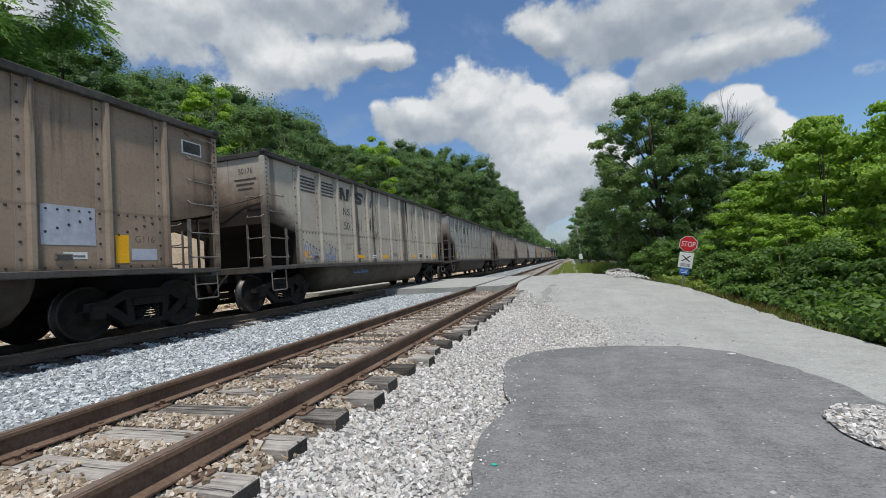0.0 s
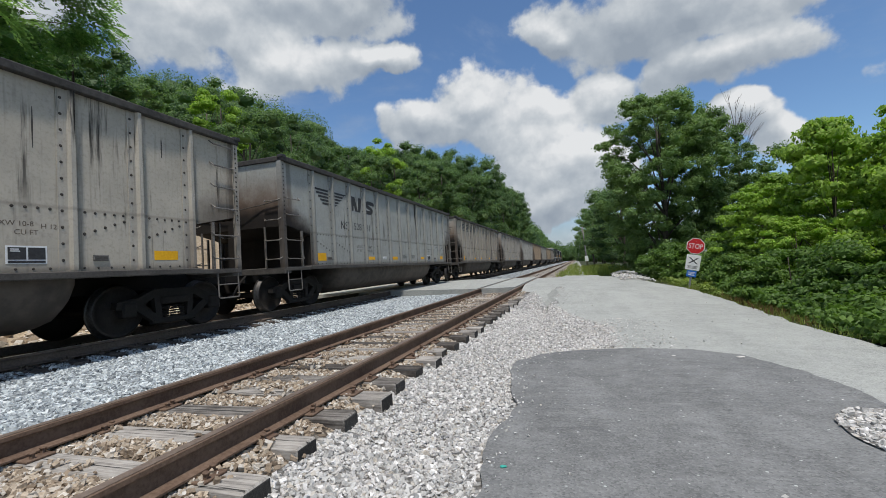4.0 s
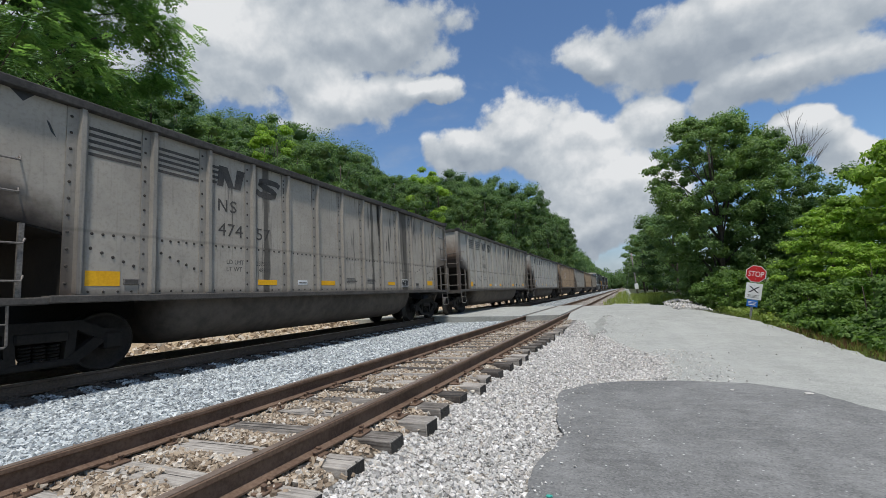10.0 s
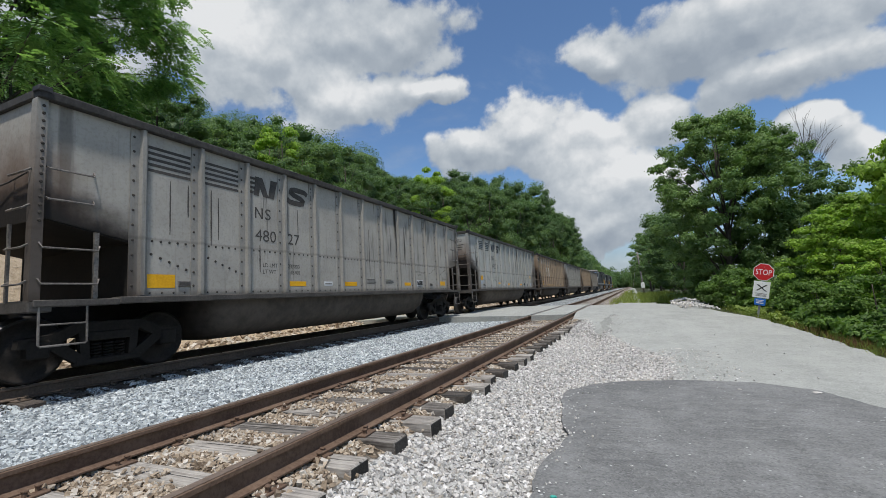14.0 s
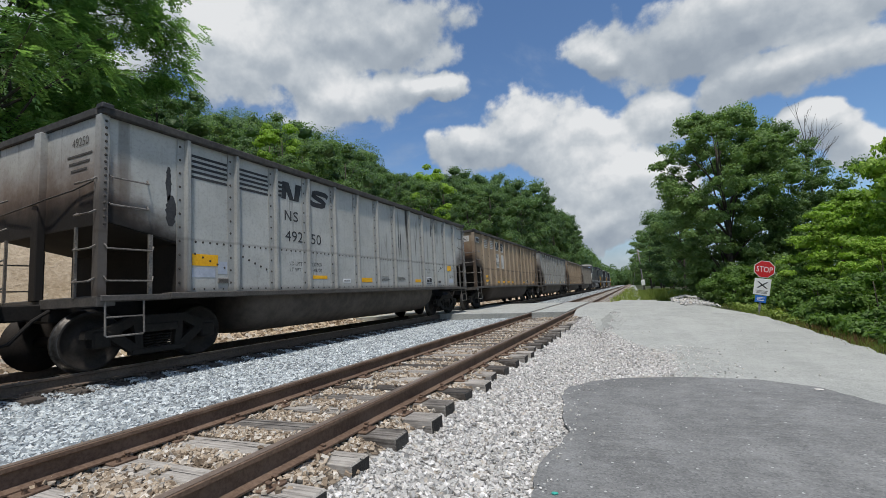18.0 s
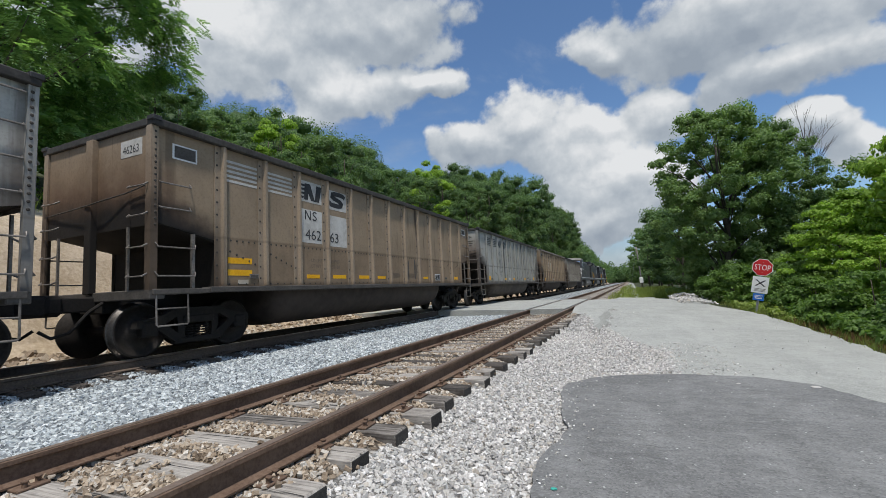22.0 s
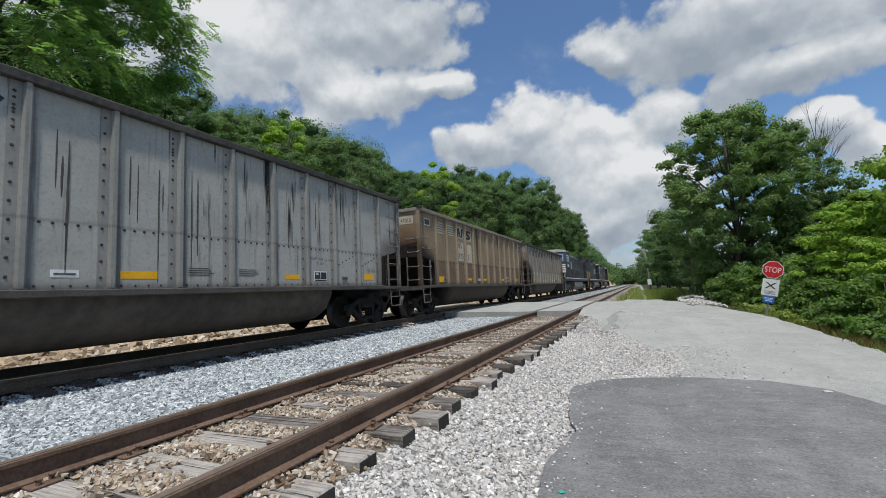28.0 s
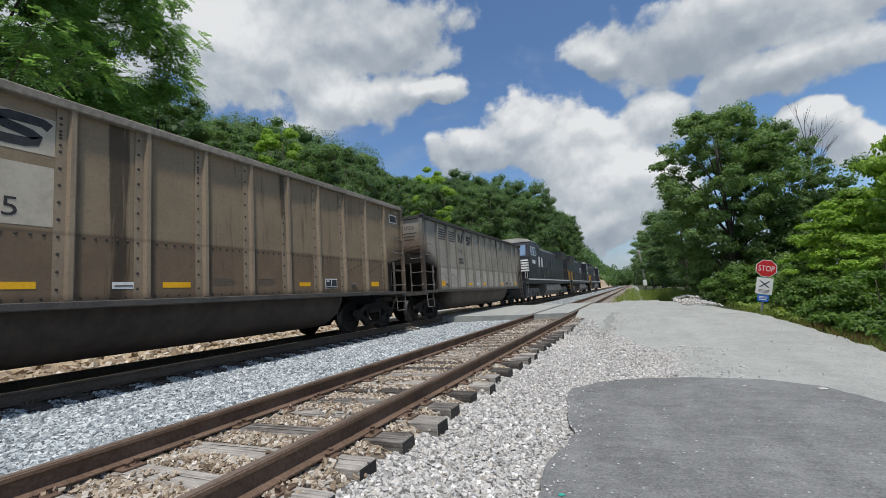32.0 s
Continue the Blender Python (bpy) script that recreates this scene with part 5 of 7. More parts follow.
def end_flip(shape, end):
    """The other end of the same side: mirrored along the wagon."""
    if end:
        shape.v = [(x, BODY - y, z) for x, y, z in shape.v]
        shape.f = [f[::-1] for f in shape.f]
    return shape


def wagon(y0, label, paint, chord, decor):
    """An open coal wagon with ribbed sides, open end platforms and a rounded belly. It starts at its end nearest the camera."""
    car = thing("coal_wagon", label, "rail wagon", (TRAIN_X, y0, TRAIN_Z), "coal wagons of the train")
    DRAWN["unit"] = WAGON_UNIT
    # Sides: single sheets between the ribs, the lower course a little proud.
    for k in range(12):
        a, b = RIBS[k] + 0.002, RIBS[k + 1] - 0.002
        part("side_panel", Shape().box(UP_X - 0.012, UP_X, a, b, 1.78, 3.36).box(LOW_X - 0.012, LOW_X, a, b, 1.02, 1.83), paint, car)
    for end in (0, 1):
        gap = RIBS[0] - 0.002 if not end else BODY - RIBS[-1] - 0.002
        part("side_panel", end_flip(Shape().extrude([(0.02, 1.96), (gap, 1.74), (gap, 3.36), (0.02, 3.36)], "x", UP_X - 0.012, UP_X), end), paint, car)
        part("side_panel", end_flip(mirrored(Shape().extrude([(0.02, 1.96), (gap, 1.74), (gap, 3.36), (0.02, 3.36)], "x", UP_X - 0.012, UP_X), -1), end), paint, car)
    part("side_wall", mirrored(Shape().box(UP_X - 0.012, UP_X, RIBS[0], RIBS[-1], 1.02, 3.36), -1), paint, car, "ribbed sheet side turned to the hill")
    for q in (1, -1):
        for y in RIBS:
            flange = Shape().box(LOW_X - 0.004, LOW_X + 0.01, y - 0.15, y + 0.07, 1.02, 3.34)
            if q == 1:
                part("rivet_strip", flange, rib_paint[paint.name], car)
            rib = Shape() if q == 1 else flange
            rib.extrude([(LOW_X, y - 0.04), (1.59, y - 0.022), (1.59, y + 0.03), (LOW_X, y + 0.045)], "z", 1.03, 3.345)
            rib.extrude([(LOW_X, y - 0.075), (1.58, y - 0.06), (1.58, y + 0.06), (LOW_X, y + 0.075)], "z", 1.005, 1.04)
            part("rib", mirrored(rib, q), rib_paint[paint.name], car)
    tagged(part("rivets", shared("rivets", m_rivet, rivet_rows), None, car, "rows of dark rivet heads"), kind="stuff")
    for q in (1, -1):
        part("top_chord", shared("top_chord/%d" % q, chord, lambda: mirrored(Shape().bevel(1.45, 1.61, -0.02, BODY + 0.02, 3.33, 3.44, 0.012), q)), None, car, "grimy steel top rail")
        part("side_sill", shared("side_sill/%d" % q, m_dust_black, lambda: mirrored(Shape().bevel(1.36, 1.6, 0.9, BODY - 0.9, 0.93, 1.018, 0.01), q)), None, car, "dark side sill")
    # Ends: upper sheet, posts, slope sheet, sill and platform.
    for end in (0, 1):
        part("end_sheet", turned(Shape().box(-1.5, 1.5, 0.012, 0.03, 1.9, 3.36), end), paint, car, "sooty end sheet")
        part("end_chord", shared("end_chord/%d" % end, chord, lambda: turned(Shape().bevel(-1.45, 1.45, -0.03, 0.12, 3.33, 3.44, 0.012), end)), None, car)
        part("end_post", turned(Shape().bevel(-0.09, 0.09, -0.08, 0.02, 0.98, 3.33, 0.01), end), paint, car)
        part("slope_sheet", shared("slope_sheet/%d" % end, m_under, lambda: turned(Shape().extrude([(0.03, 1.95), (1.06, 1.73), (1.06, 0.95), (1.1, 0.95), (1.1, 1.76), (0.03, 1.99)], "x", -1.49, 1.49), end)), None, car, "sooty slope sheet over the platform")
        part("end_sill", turned(Shape().bevel(-1.56, 1.56, -0.02, 0.2, 0.86, 1.0, 0.012), end), m_dust_black, car, "dusty end sill")
        part("coupler", shared("coupler/%d" % end, m_under, lambda: turned(Shape().bevel(-0.12, 0.12, -0.42, 0.1, 0.72, 0.94, 0.02).bevel(-0.17, 0.1, -0.72, -0.38, 0.68, 0.98, 0.05).bevel(0.06, 0.2, -0.62, -0.42, 0.7, 0.96, 0.04), end)), None, car, "sooty knuckle coupler")
        part("air_hose", shared("air_hose/%d" % end, m_under, lambda: turned(Shape().tube([(0.35, 0.0, 0.85), (0.38, -0.2, 0.72), (0.36, -0.42, 0.45), (0.3, -0.6, 0.4), (0.25, -0.72, 0.5)], 0.025, 6), end)), None, car, "black rubber hose")
        part("brake_rod", shared("brake_rod/%d" % end, m_dust_black, lambda: turned(Shape().tube([(-1.45, -0.01, 2.28), (0.1, -0.1, 2.31), (0.35, -0.1, 2.33), (0.95, -0.03, 2.4), (1.44, -0.03, 2.46)], 0.01, 6), end)), None, car, "bent black brake rod")
        for q in (1, -1):
            post = Shape().box(1.49, 1.56, -0.01, 0.085, 0.98, 3.335).box(1.42, 1.556, -0.018, 0.01, 0.98, 3.335)
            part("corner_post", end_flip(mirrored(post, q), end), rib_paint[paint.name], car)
            part("corner_cap", shared("cap/%d%d" % (q, end), m_black, lambda: end_flip(mirrored(Shape().bevel(1.47, 1.63, -0.04, 0.1, 3.4, 3.47, 0.01), q), end)), None, car, "black corner block")
            part("platform", shared("platform/%d%d" % (q, end), m_dust_black, lambda: end_flip(mirrored(Shape().bevel(1.2, 1.58, 0.02, 0.92, 0.92, 1.0, 0.01), q), end)), None, car, "dusty end step")

            lad = part("ladder", shared("ladder/%d%d" % (q, end), m_rung, lambda: end_flip(mirrored(Shape().box(1.53, 1.57, 0.6, 0.65, 0.98, 1.82), q), end)), None, car, "grey steel ladder upright")
            part("ladder_upright", shared("upright/%d%d" % (q, end), m_rung, lambda: end_flip(mirrored(Shape().box(0.98, 1.02, -0.03, 0.0, 0.98, 1.9), q), end)), None, lad)
            bends = [[(1.56, 0.05, z + 0.06), (1.6, 0.07, z), (1.6, 0.63, z), (1.56, 0.66, z + 0.06)] for z in (1.18, 1.59)]
            bends += [[(1.5, 0.1, z), (1.58, 0.11, z - 0.04), (1.58, 0.58, z - 0.04), (1.5, 0.6, z + 0.02)] for z in ((2.12, 2.5, 2.88, 3.26) if end else (2.2, 2.56))]
            bends += [[(1.5, -0.02, z + 0.04), (1.46, -0.07, z), (1.06, -0.07, z), (1.02, -0.01, z + 0.04)] for z in (1.18, 1.59, 2.04, 2.46)]
            for k, bend in enumerate(bends):
                part("rung", shared("rung/%d%d%d" % (q, end, k), m_rung, lambda: end_flip(mirrored(Shape().tube(bend, 0.013, 6), q), end)), None, lad)

            def stirrup(q=q, end=end):
                s = Shape()
                s.tube([(1.55, 0.08, 0.95), (1.57, 0.08, 0.5), (1.57, 0.1, 0.48), (1.57, 0.53, 0.48), (1.57, 0.55, 0.5), (1.55, 0.55, 0.95)], 0.014, 6)
                s.tube([(1.56, 0.08, 0.72), (1.56, 0.55, 0.72)], 0.012, 6)
                return end_flip(mirrored(s, q), end)

            part("step", shared("step/%d%d" % (q, end), m_rung, stirrup), None, car, "hanging foot step")
    part("floor", shared("floor", m_under, lambda: Shape().box(-1.49, 1.49, 1.1, BODY - 1.1, 0.97, 1.03)), None, car, "sooty floor")
    part("belly", belly(), m_tub if paint in browns else m_tub_grey, car, "grimy rounded tub", True)
    part("centre_sill", shared("centre_sill", m_under, lambda: Shape().bevel(-0.33, 0.33, 0.0, BODY, 0.68, 0.96, 0.02)), None, car)
    decor(car)
    DRAWN["unit"] = 1.0
    running_gear(car, (1.21, BODY * WAGON_UNIT - 1.18), BODY)
    TRAIN.append((car, y0))
    return car


def mark(car, name, shape, material, label=""):
    return part(name, shape, material, car, label)


def at(panel, along=0.0):
    """A place along the wagon: so far past the panel's first rib."""
    return RIBS[panel] + along


STRIPS = ((0, 0.1, 0.5, 1.13, 1.32), (3, 0.14, 0.6, 1.15, 1.245), (5, 0.12, 0.6, 1.15, 1.25), (8, 0.32, 0.7, 1.16, 1.25), (11, 0.22, 0.62, 1.16, 1.3))


def usual_marks(car, strips=STRIPS, box=(9, 0.42), tag=(4, 0.42), ink=None):
    for k, a, b, c, d in strips:
        mark(car, "reflector", rect(at(k, a), at(k, b), c, d, LOW_X + 0.001), m_yellow, "yellow reflective strip")
    if tag:
        f = mark(car, "tag", rect(at(*tag) - 0.14, at(*tag) + 0.14, 1.16, 1.25, LOW_X + 0.001), m_clean, "small white tag")
        part("small_writing", rect(at(*tag) - 0.11, at(*tag) + 0.11, 1.19, 1.21, LOW_X + 0.005), m_rung, f)
    if box:
        y = at(*box)
        f = mark(car, "data_plate", rect(y - 0.2, y + 0.2, 1.12, 1.33, LOW_X + 0.001), m_clean, "black-and-white data plate")
        part("field", rect(y - 0.18, y - 0.01, 1.17, 1.31, LOW_X + 0.005), m_black, f)
        part("field", rect(y + 0.01, y + 0.18, 1.17, 1.31, LOW_X + 0.005), m_black, f)
        part("field", rect(y - 0.18, y + 0.18, 1.13, 1.155, LOW_X + 0.005), m_black, f)
        part("small_writing", bars_at(LOW_X + 0.0085, y - 0.16, 1.295, 0.1, 2, 0.012, 0.022), m_clean, f)
    # Small framed boxes low on the second and the last panel but one.
    for y in (at(0, 0.64), at(10, 0.34)):
        f = mark(car, "card_holder", Shape().bevel(LOW_X, LOW_X + 0.02, y - 0.1, y + 0.1, 1.15, 1.23, 0.006), m_rung, "small grey steel card holder")
        part("card", rect(y - 0.08, y + 0.08, 1.167, 1.213, LOW_X + 0.019), m_dust_black, f)
    if ink:
        s = on_side(Shape(), letters("EXW 10-8", 0.06), at(9, 0.12), 1.56, LOW_X + 0.002)
        mark(car, "dimension_data", on_side(s, letters("CU FT", 0.06), at(9, 0.3), 1.46, LOW_X + 0.002), ink)
        mark(car, "dimension_data", on_side(Shape(), letters("H 12-6", 0.06), at(9, 0.56), 1.54, LOW_X + 0.002), ink)
        for k in (6, 7):
            mark(car, "small_writing", bars_at(LOW_X + 0.001, at(k, 0.16), 1.32, 0.42, 4, 0.012, 0.034), ink)


def bars_at(x, y, z, w, rows, h=0.035, gap=0.06):
    s = Shape()
    for k in range(rows):
        rect(y, y + w * (0.8 + 0.2 * ((k * 7) % 3) / 2), z - k * gap - h, z - k * gap, x, s)
    return s


def usual_lettering(car, number, ink, shade=None, small=None, stripe_on=None, faded=None, aside=0.0):
    """Stripes, block mark and the wagon's number, split by a rib."""
    u = UP_X + 0.0015
    if shade:
        for k, a, b, c, d in ((2, 0.08, 0.74, 2.76, 3.2), (3, 0.08, 0.74, 2.72, 3.16), (2, 0.08, 0.74, 1.9, 2.6), (3, 0.08, 0.74, 1.88, 2.58)):
            mark(car, "white_field", rect(at(k, a), at(k, b), c, d, UP_X + 0.0005), shade, "aged white painted field")
        u += 0.003
    for k in (0, 1):
        a, b = at(k, 0.09), at(k + 1, -0.16)
        for j in range(5):
            mark(car, "stripe", rect(a, b, 2.78 + 0.083 * j, 2.822 + 0.083 * j, UP_X + 0.0015), stripe_on or ink)
    mark(car, "block_mark", n_mark(at(2, 0.16), at(2, 0.68), 2.8, 3.15, u), ink, "black slanting block mark")
    for k in range(4):
        z = 3.14 - (k + 0.2) * 0.085
        mark(car, "stripe", poly_side([(at(2, 0.08), z), (at(2, 0.24 - 0.02 * k), z), (at(2, 0.22 - 0.02 * k), z - 0.045), (at(2, 0.09), z - 0.045)], u + 0.0036), ink)
    mark(car, "block_mark", s_mark(at(3, 0.12), at(3, 0.66), 2.78, 3.14, u), ink, "black curved block mark")
    initials(car, at(2, 0.2 + aside), 2.38, 2.58, u, ink)
    a, b = number
    if a:
        mark(car, "number", on_side(Shape(), letters(a, 0.215), at(2, 0.2 + aside), 1.97, u + 0.003, 1.1), ink, "painted number")
        mark(car, "number", on_side(Shape(), letters(b, 0.215), at(3, 0.1), 1.97, u + 0.003, 1.1), ink, "painted number")
    else:
        mark(car, "number", bars_at(u, at(2, 0.2), 2.2, 0.5, 2, 0.09, 0.12), ink)
    if small:
        lw = faded or ink
        s = on_side(Shape(), letters("LD LMT", 0.075), at(2, 0.36), 1.5, LOW_X + 0.002)
        mark(car, "load_data", on_side(s, letters("LT WT", 0.075), at(2, 0.36), 1.38, LOW_X + 0.002), lw)
        s = on_side(Shape(), letters(small[0], 0.075), at(3, 0.1), 1.5, LOW_X + 0.002)
        mark(car, "load_data", on_side(s, letters(small[1], 0.075), at(3, 0.16), 1.38, LOW_X + 0.002), lw)


def vent_box(car, y0):
    """The framed dark square high on an end panel."""
    f = mark(car, "framed_square", rect(y0, y0 + 0.4, 2.93, 3.16, UP_X + 0.001), m_clean, "white-framed dark square")
    part("field", rect(y0 + 0.03, y0 + 0.37, 2.955, 3.135, UP_X + 0.006), m_dust_black, f)


def end_number(car, text, ink, field=None):
    if field:
        mark(car, "white_field", Shape().box(0.72, 1.28, 0.008, 0.0115, 2.95, 3.2), field, "white field on the end sheet")
    mark(car, "end_number", on_end(Shape(), letters(text, 0.12), 0.78, 3.0, 0.006), ink)
    if not field:
        s = Shape()
        for k in range(3):
            s.box(0.66 + 0.05 * k, 1.3 - 0.06 * k, 0.006, 0.009, 2.86 - 0.1 * k, 2.89 - 0.1 * k)
        mark(car, "small_writing", s, m_dust_black)


browns = []
rib_paint = {}


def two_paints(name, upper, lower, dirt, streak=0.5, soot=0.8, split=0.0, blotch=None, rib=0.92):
    """The sheets' paint, and the more worn paint of the ribs: darker on the greys, lighter on the browns, where the
    light that proud ribs catch is put into the colour.
    """
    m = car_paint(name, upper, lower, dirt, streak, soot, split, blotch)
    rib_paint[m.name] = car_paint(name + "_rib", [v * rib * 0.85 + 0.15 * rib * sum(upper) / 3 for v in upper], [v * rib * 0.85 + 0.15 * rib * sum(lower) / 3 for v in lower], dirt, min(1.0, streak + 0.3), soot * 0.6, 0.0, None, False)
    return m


brown = two_paints("brown_wagon_paint", (0.32, 0.24, 0.16), (0.275, 0.198, 0.128), (0.075, 0.056, 0.041), 0.4, 1.0, 1.83, None, 1.1)
brown_b = two_paints("dusty_brown_wagon_paint", (0.285, 0.214, 0.138), (0.19, 0.134, 0.085), (0.08, 0.06, 0.044), 0.4, 1.0, 1.83, [(5.27, 0.13)], 1.12)
brown_c = two_paints("taupe_wagon_paint", (0.33, 0.25, 0.178), (0.285, 0.21, 0.145), (0.08, 0.06, 0.045), 0.35, 0.95, 0.0, None, 1.1)
browns += [brown, brown_b, brown_c]
tan_p = two_paints("pale_tan_wagon_paint", (0.5, 0.45, 0.37), (0.43, 0.38, 0.305), (0.1, 0.082, 0.065), 0.9, 0.95, 0.0, [(7.85, 0.27), (5.2, 0.12), (4.1, 0.12)], 0.95)
grey_b = two_paints("blue_grey_wagon_paint", (0.385, 0.388, 0.355), (0.34, 0.328, 0.292), (0.09, 0.078, 0.066), 0.65, 1.0, 0.0, None, 0.76)
tan_d = two_paints("streaked_tan_wagon_paint", (0.42, 0.378, 0.318), (0.365, 0.322, 0.268), (0.085, 0.073, 0.06), 0.85, 1.0, 0.0, [(9.66, 0.26), (7.86, 0.1), (4.2, 0.12)], 0.76)
grey_e = two_paints("dull_grey_wagon_paint", (0.445, 0.418, 0.368), (0.39, 0.363, 0.318), (0.09, 0.08, 0.068), 0.75, 1.0, 0.0, None, 0.76)
grey_f = two_paints("light_grey_wagon_paint", (0.47, 0.47, 0.438), (0.41, 0.398, 0.365), (0.1, 0.088, 0.075), 0.6, 1.0, 0.0, None, 0.76)
grey_i = two_paints("streaked_grey_wagon_paint", (0.41, 0.408, 0.375), (0.34, 0.322, 0.285), (0.07, 0.062, 0.054), 1.0, 0.9, 0.0, [(4.2, 0.14), (6.45, 0.1)], 0.7)
grey_k = two_paints("chalky_grey_wagon_paint", (0.35, 0.32, 0.268), (0.46, 0.43, 0.37), (0.09, 0.08, 0.066), 0.8, 1.0, 1.78, None, 0.65)
m_tub = plain("brown_black_tub", (0.03, 0.022, 0.018), (0.065, 0.049, 0.04), 0.75, 5.0, 1.0, 0.2, 0.01)
m_tub_grey = plain("grimy_grey_tub", (0.052, 0.043, 0.036), (0.115, 0.094, 0.078), 0.75, 5.0, 0.8, 0.2, 0.01)
m_cream = plain("faded_cream_paint", (0.4, 0.35, 0.275), (0.52, 0.465, 0.375), 0.75, 9.0, 1.5, 0.1)


def black_run(car, y, z, w, h, r, ink=None):
    """A ragged run of tar or oil down the sheet."""
    x = UP_X + 0.0006 if z - h > 1.84 else LOW_X + 0.001
    down = [k / 12 for k in range(13)]
    pts = [(y + w * math.sin(math.pi * (0.04 + 0.92 * q)) ** 0.5 * r.uniform(0.7, 1.1), z - h * q) for q in down]
    pts += [(y - w * math.sin(math.pi * (0.04 + 0.92 * q)) ** 0.5 * r.uniform(0.7, 1.1), z - h * q) for q in reversed(down)]
    mark(car, "tar_run", poly_side(pts[::-1], x), ink or m_dust_black, "black run of tar")


def thin_runs(car, seed, where):
    """Thin black runs: (panel, along, top, length) each."""
    r = random.Random(seed)
    for k, f, z, h in where:
        black_run(car, at(k, f), z, r.uniform(0.008, 0.016), h, r)


def class_code(car, text):
    mark(car, "class_code", on_side(Shape(), letters(text, 0.1), at(11, 0.38), 1.345, LOW_X + 0.002), m_dust_black)


def decor_z(car):
    usual_marks(car, ((4, 0.1, 0.6, 1.15, 1.25),), (9, 0.2), (10, 0.48))
    mark(car, "pale_patch", rect(at(10, 0.1), at(10, 0.73), 1.34, 1.84, LOW_X + 0.0016), m_pale, "pale blue-grey repair paint")
    mark(car, "pale_patch", rect(at(11, 0.33), at(11, 0.73), 1.14, 1.31, LOW_X + 0.0016), m_pale, "pale blue-grey repair paint")
    mark(car, "reflector", rect(at(11, 0.1), at(11, 0.29), 1.1, 1.5, LOW_X + 0.003), m_yellow, "upright yellow reflective strip")
    mark(car, "faded_code", on_side(Shape(), letters("G116", 0.1), at(11, 0.38), 1.4, LOW_X + 0.002), m_dust_brown)
    vent_box(car, 12.22)
    mark(car, "small_writing", bars_at(LOW_X + 0.001, at(9, 0.1), 1.55, 0.35, 2), m_dust_black)


def decor_a(car):
    usual_marks(car, STRIPS, (9, 0.42), (4, 0.42), m_dust_brown)
    usual_lettering(car, ("501", "76"), m_dust_black, None, ("236700", "49300"), None, None, 0.13)
    end_number(car, "50176", m_dust_black)
    r = random.Random(14)
    for k in range(26):
        black_run(car, at(4, r.uniform(0.2, 0.74)), r.uniform(1.6, 3.1), r.uniform(0.006, 0.02), r.uniform(0.1, 0.7), r, m_black)
    thin_runs(car, 15, ((3, 0.3, 2.7, 0.8), (3, 0.5, 2.4, 0.6), (5, 0.1, 2.9, 1.4), (9, 0.5, 3.0, 0.5), (11, 0.4, 3.05, 0.3)))

    def scrawl(y0, y1, z0, z1, x, lean, loops, label):
        """A looping sprayed line, as one ribbon."""
        pts = []
        for k in range(loops * 9):
            q, w = k / (loops * 9 - 1), k / 9 * 2 * math.pi
            tall = (z1 - z0) * (0.65 + 0.35 * math.sin(q * 23.0))
            pts.append((y0 + (y1 - y0) * q + 0.07 * math.sin(w), z0 + tall * (0.5 - 0.5 * math.cos(w + 0.6 * math.sin(q * 9)))))
        n = len(pts)
        v = [(x + lean * (z - z0) + 0.00004 * k, y + o, z + o) for o in (-0.013, 0.013) for k, (y, z) in enumerate(pts)]
        mark(car, "sprayed_scrawl", Shape().add(v, [(k, k + 1, n + k + 1, n + k) for k in range(n - 1)]), m_blue_spray, label)

    scrawl(at(0, 0.14), at(0, 0.78), 1.14, 1.5, LOW_X + 0.004, 0.0, 7, "faint blue sprayed scrawl")
    scrawl(at(1, 0.08), at(1, 0.72), 1.1, 1.45, LOW_X + 0.004, 0.0, 6, "faint blue sprayed scrawl")
    scrawl(at(3, 0.1), at(4, 0.2), 0.72, 0.84, 1.35, 0.09, 8, "blue sprayed scrawl on the tub")


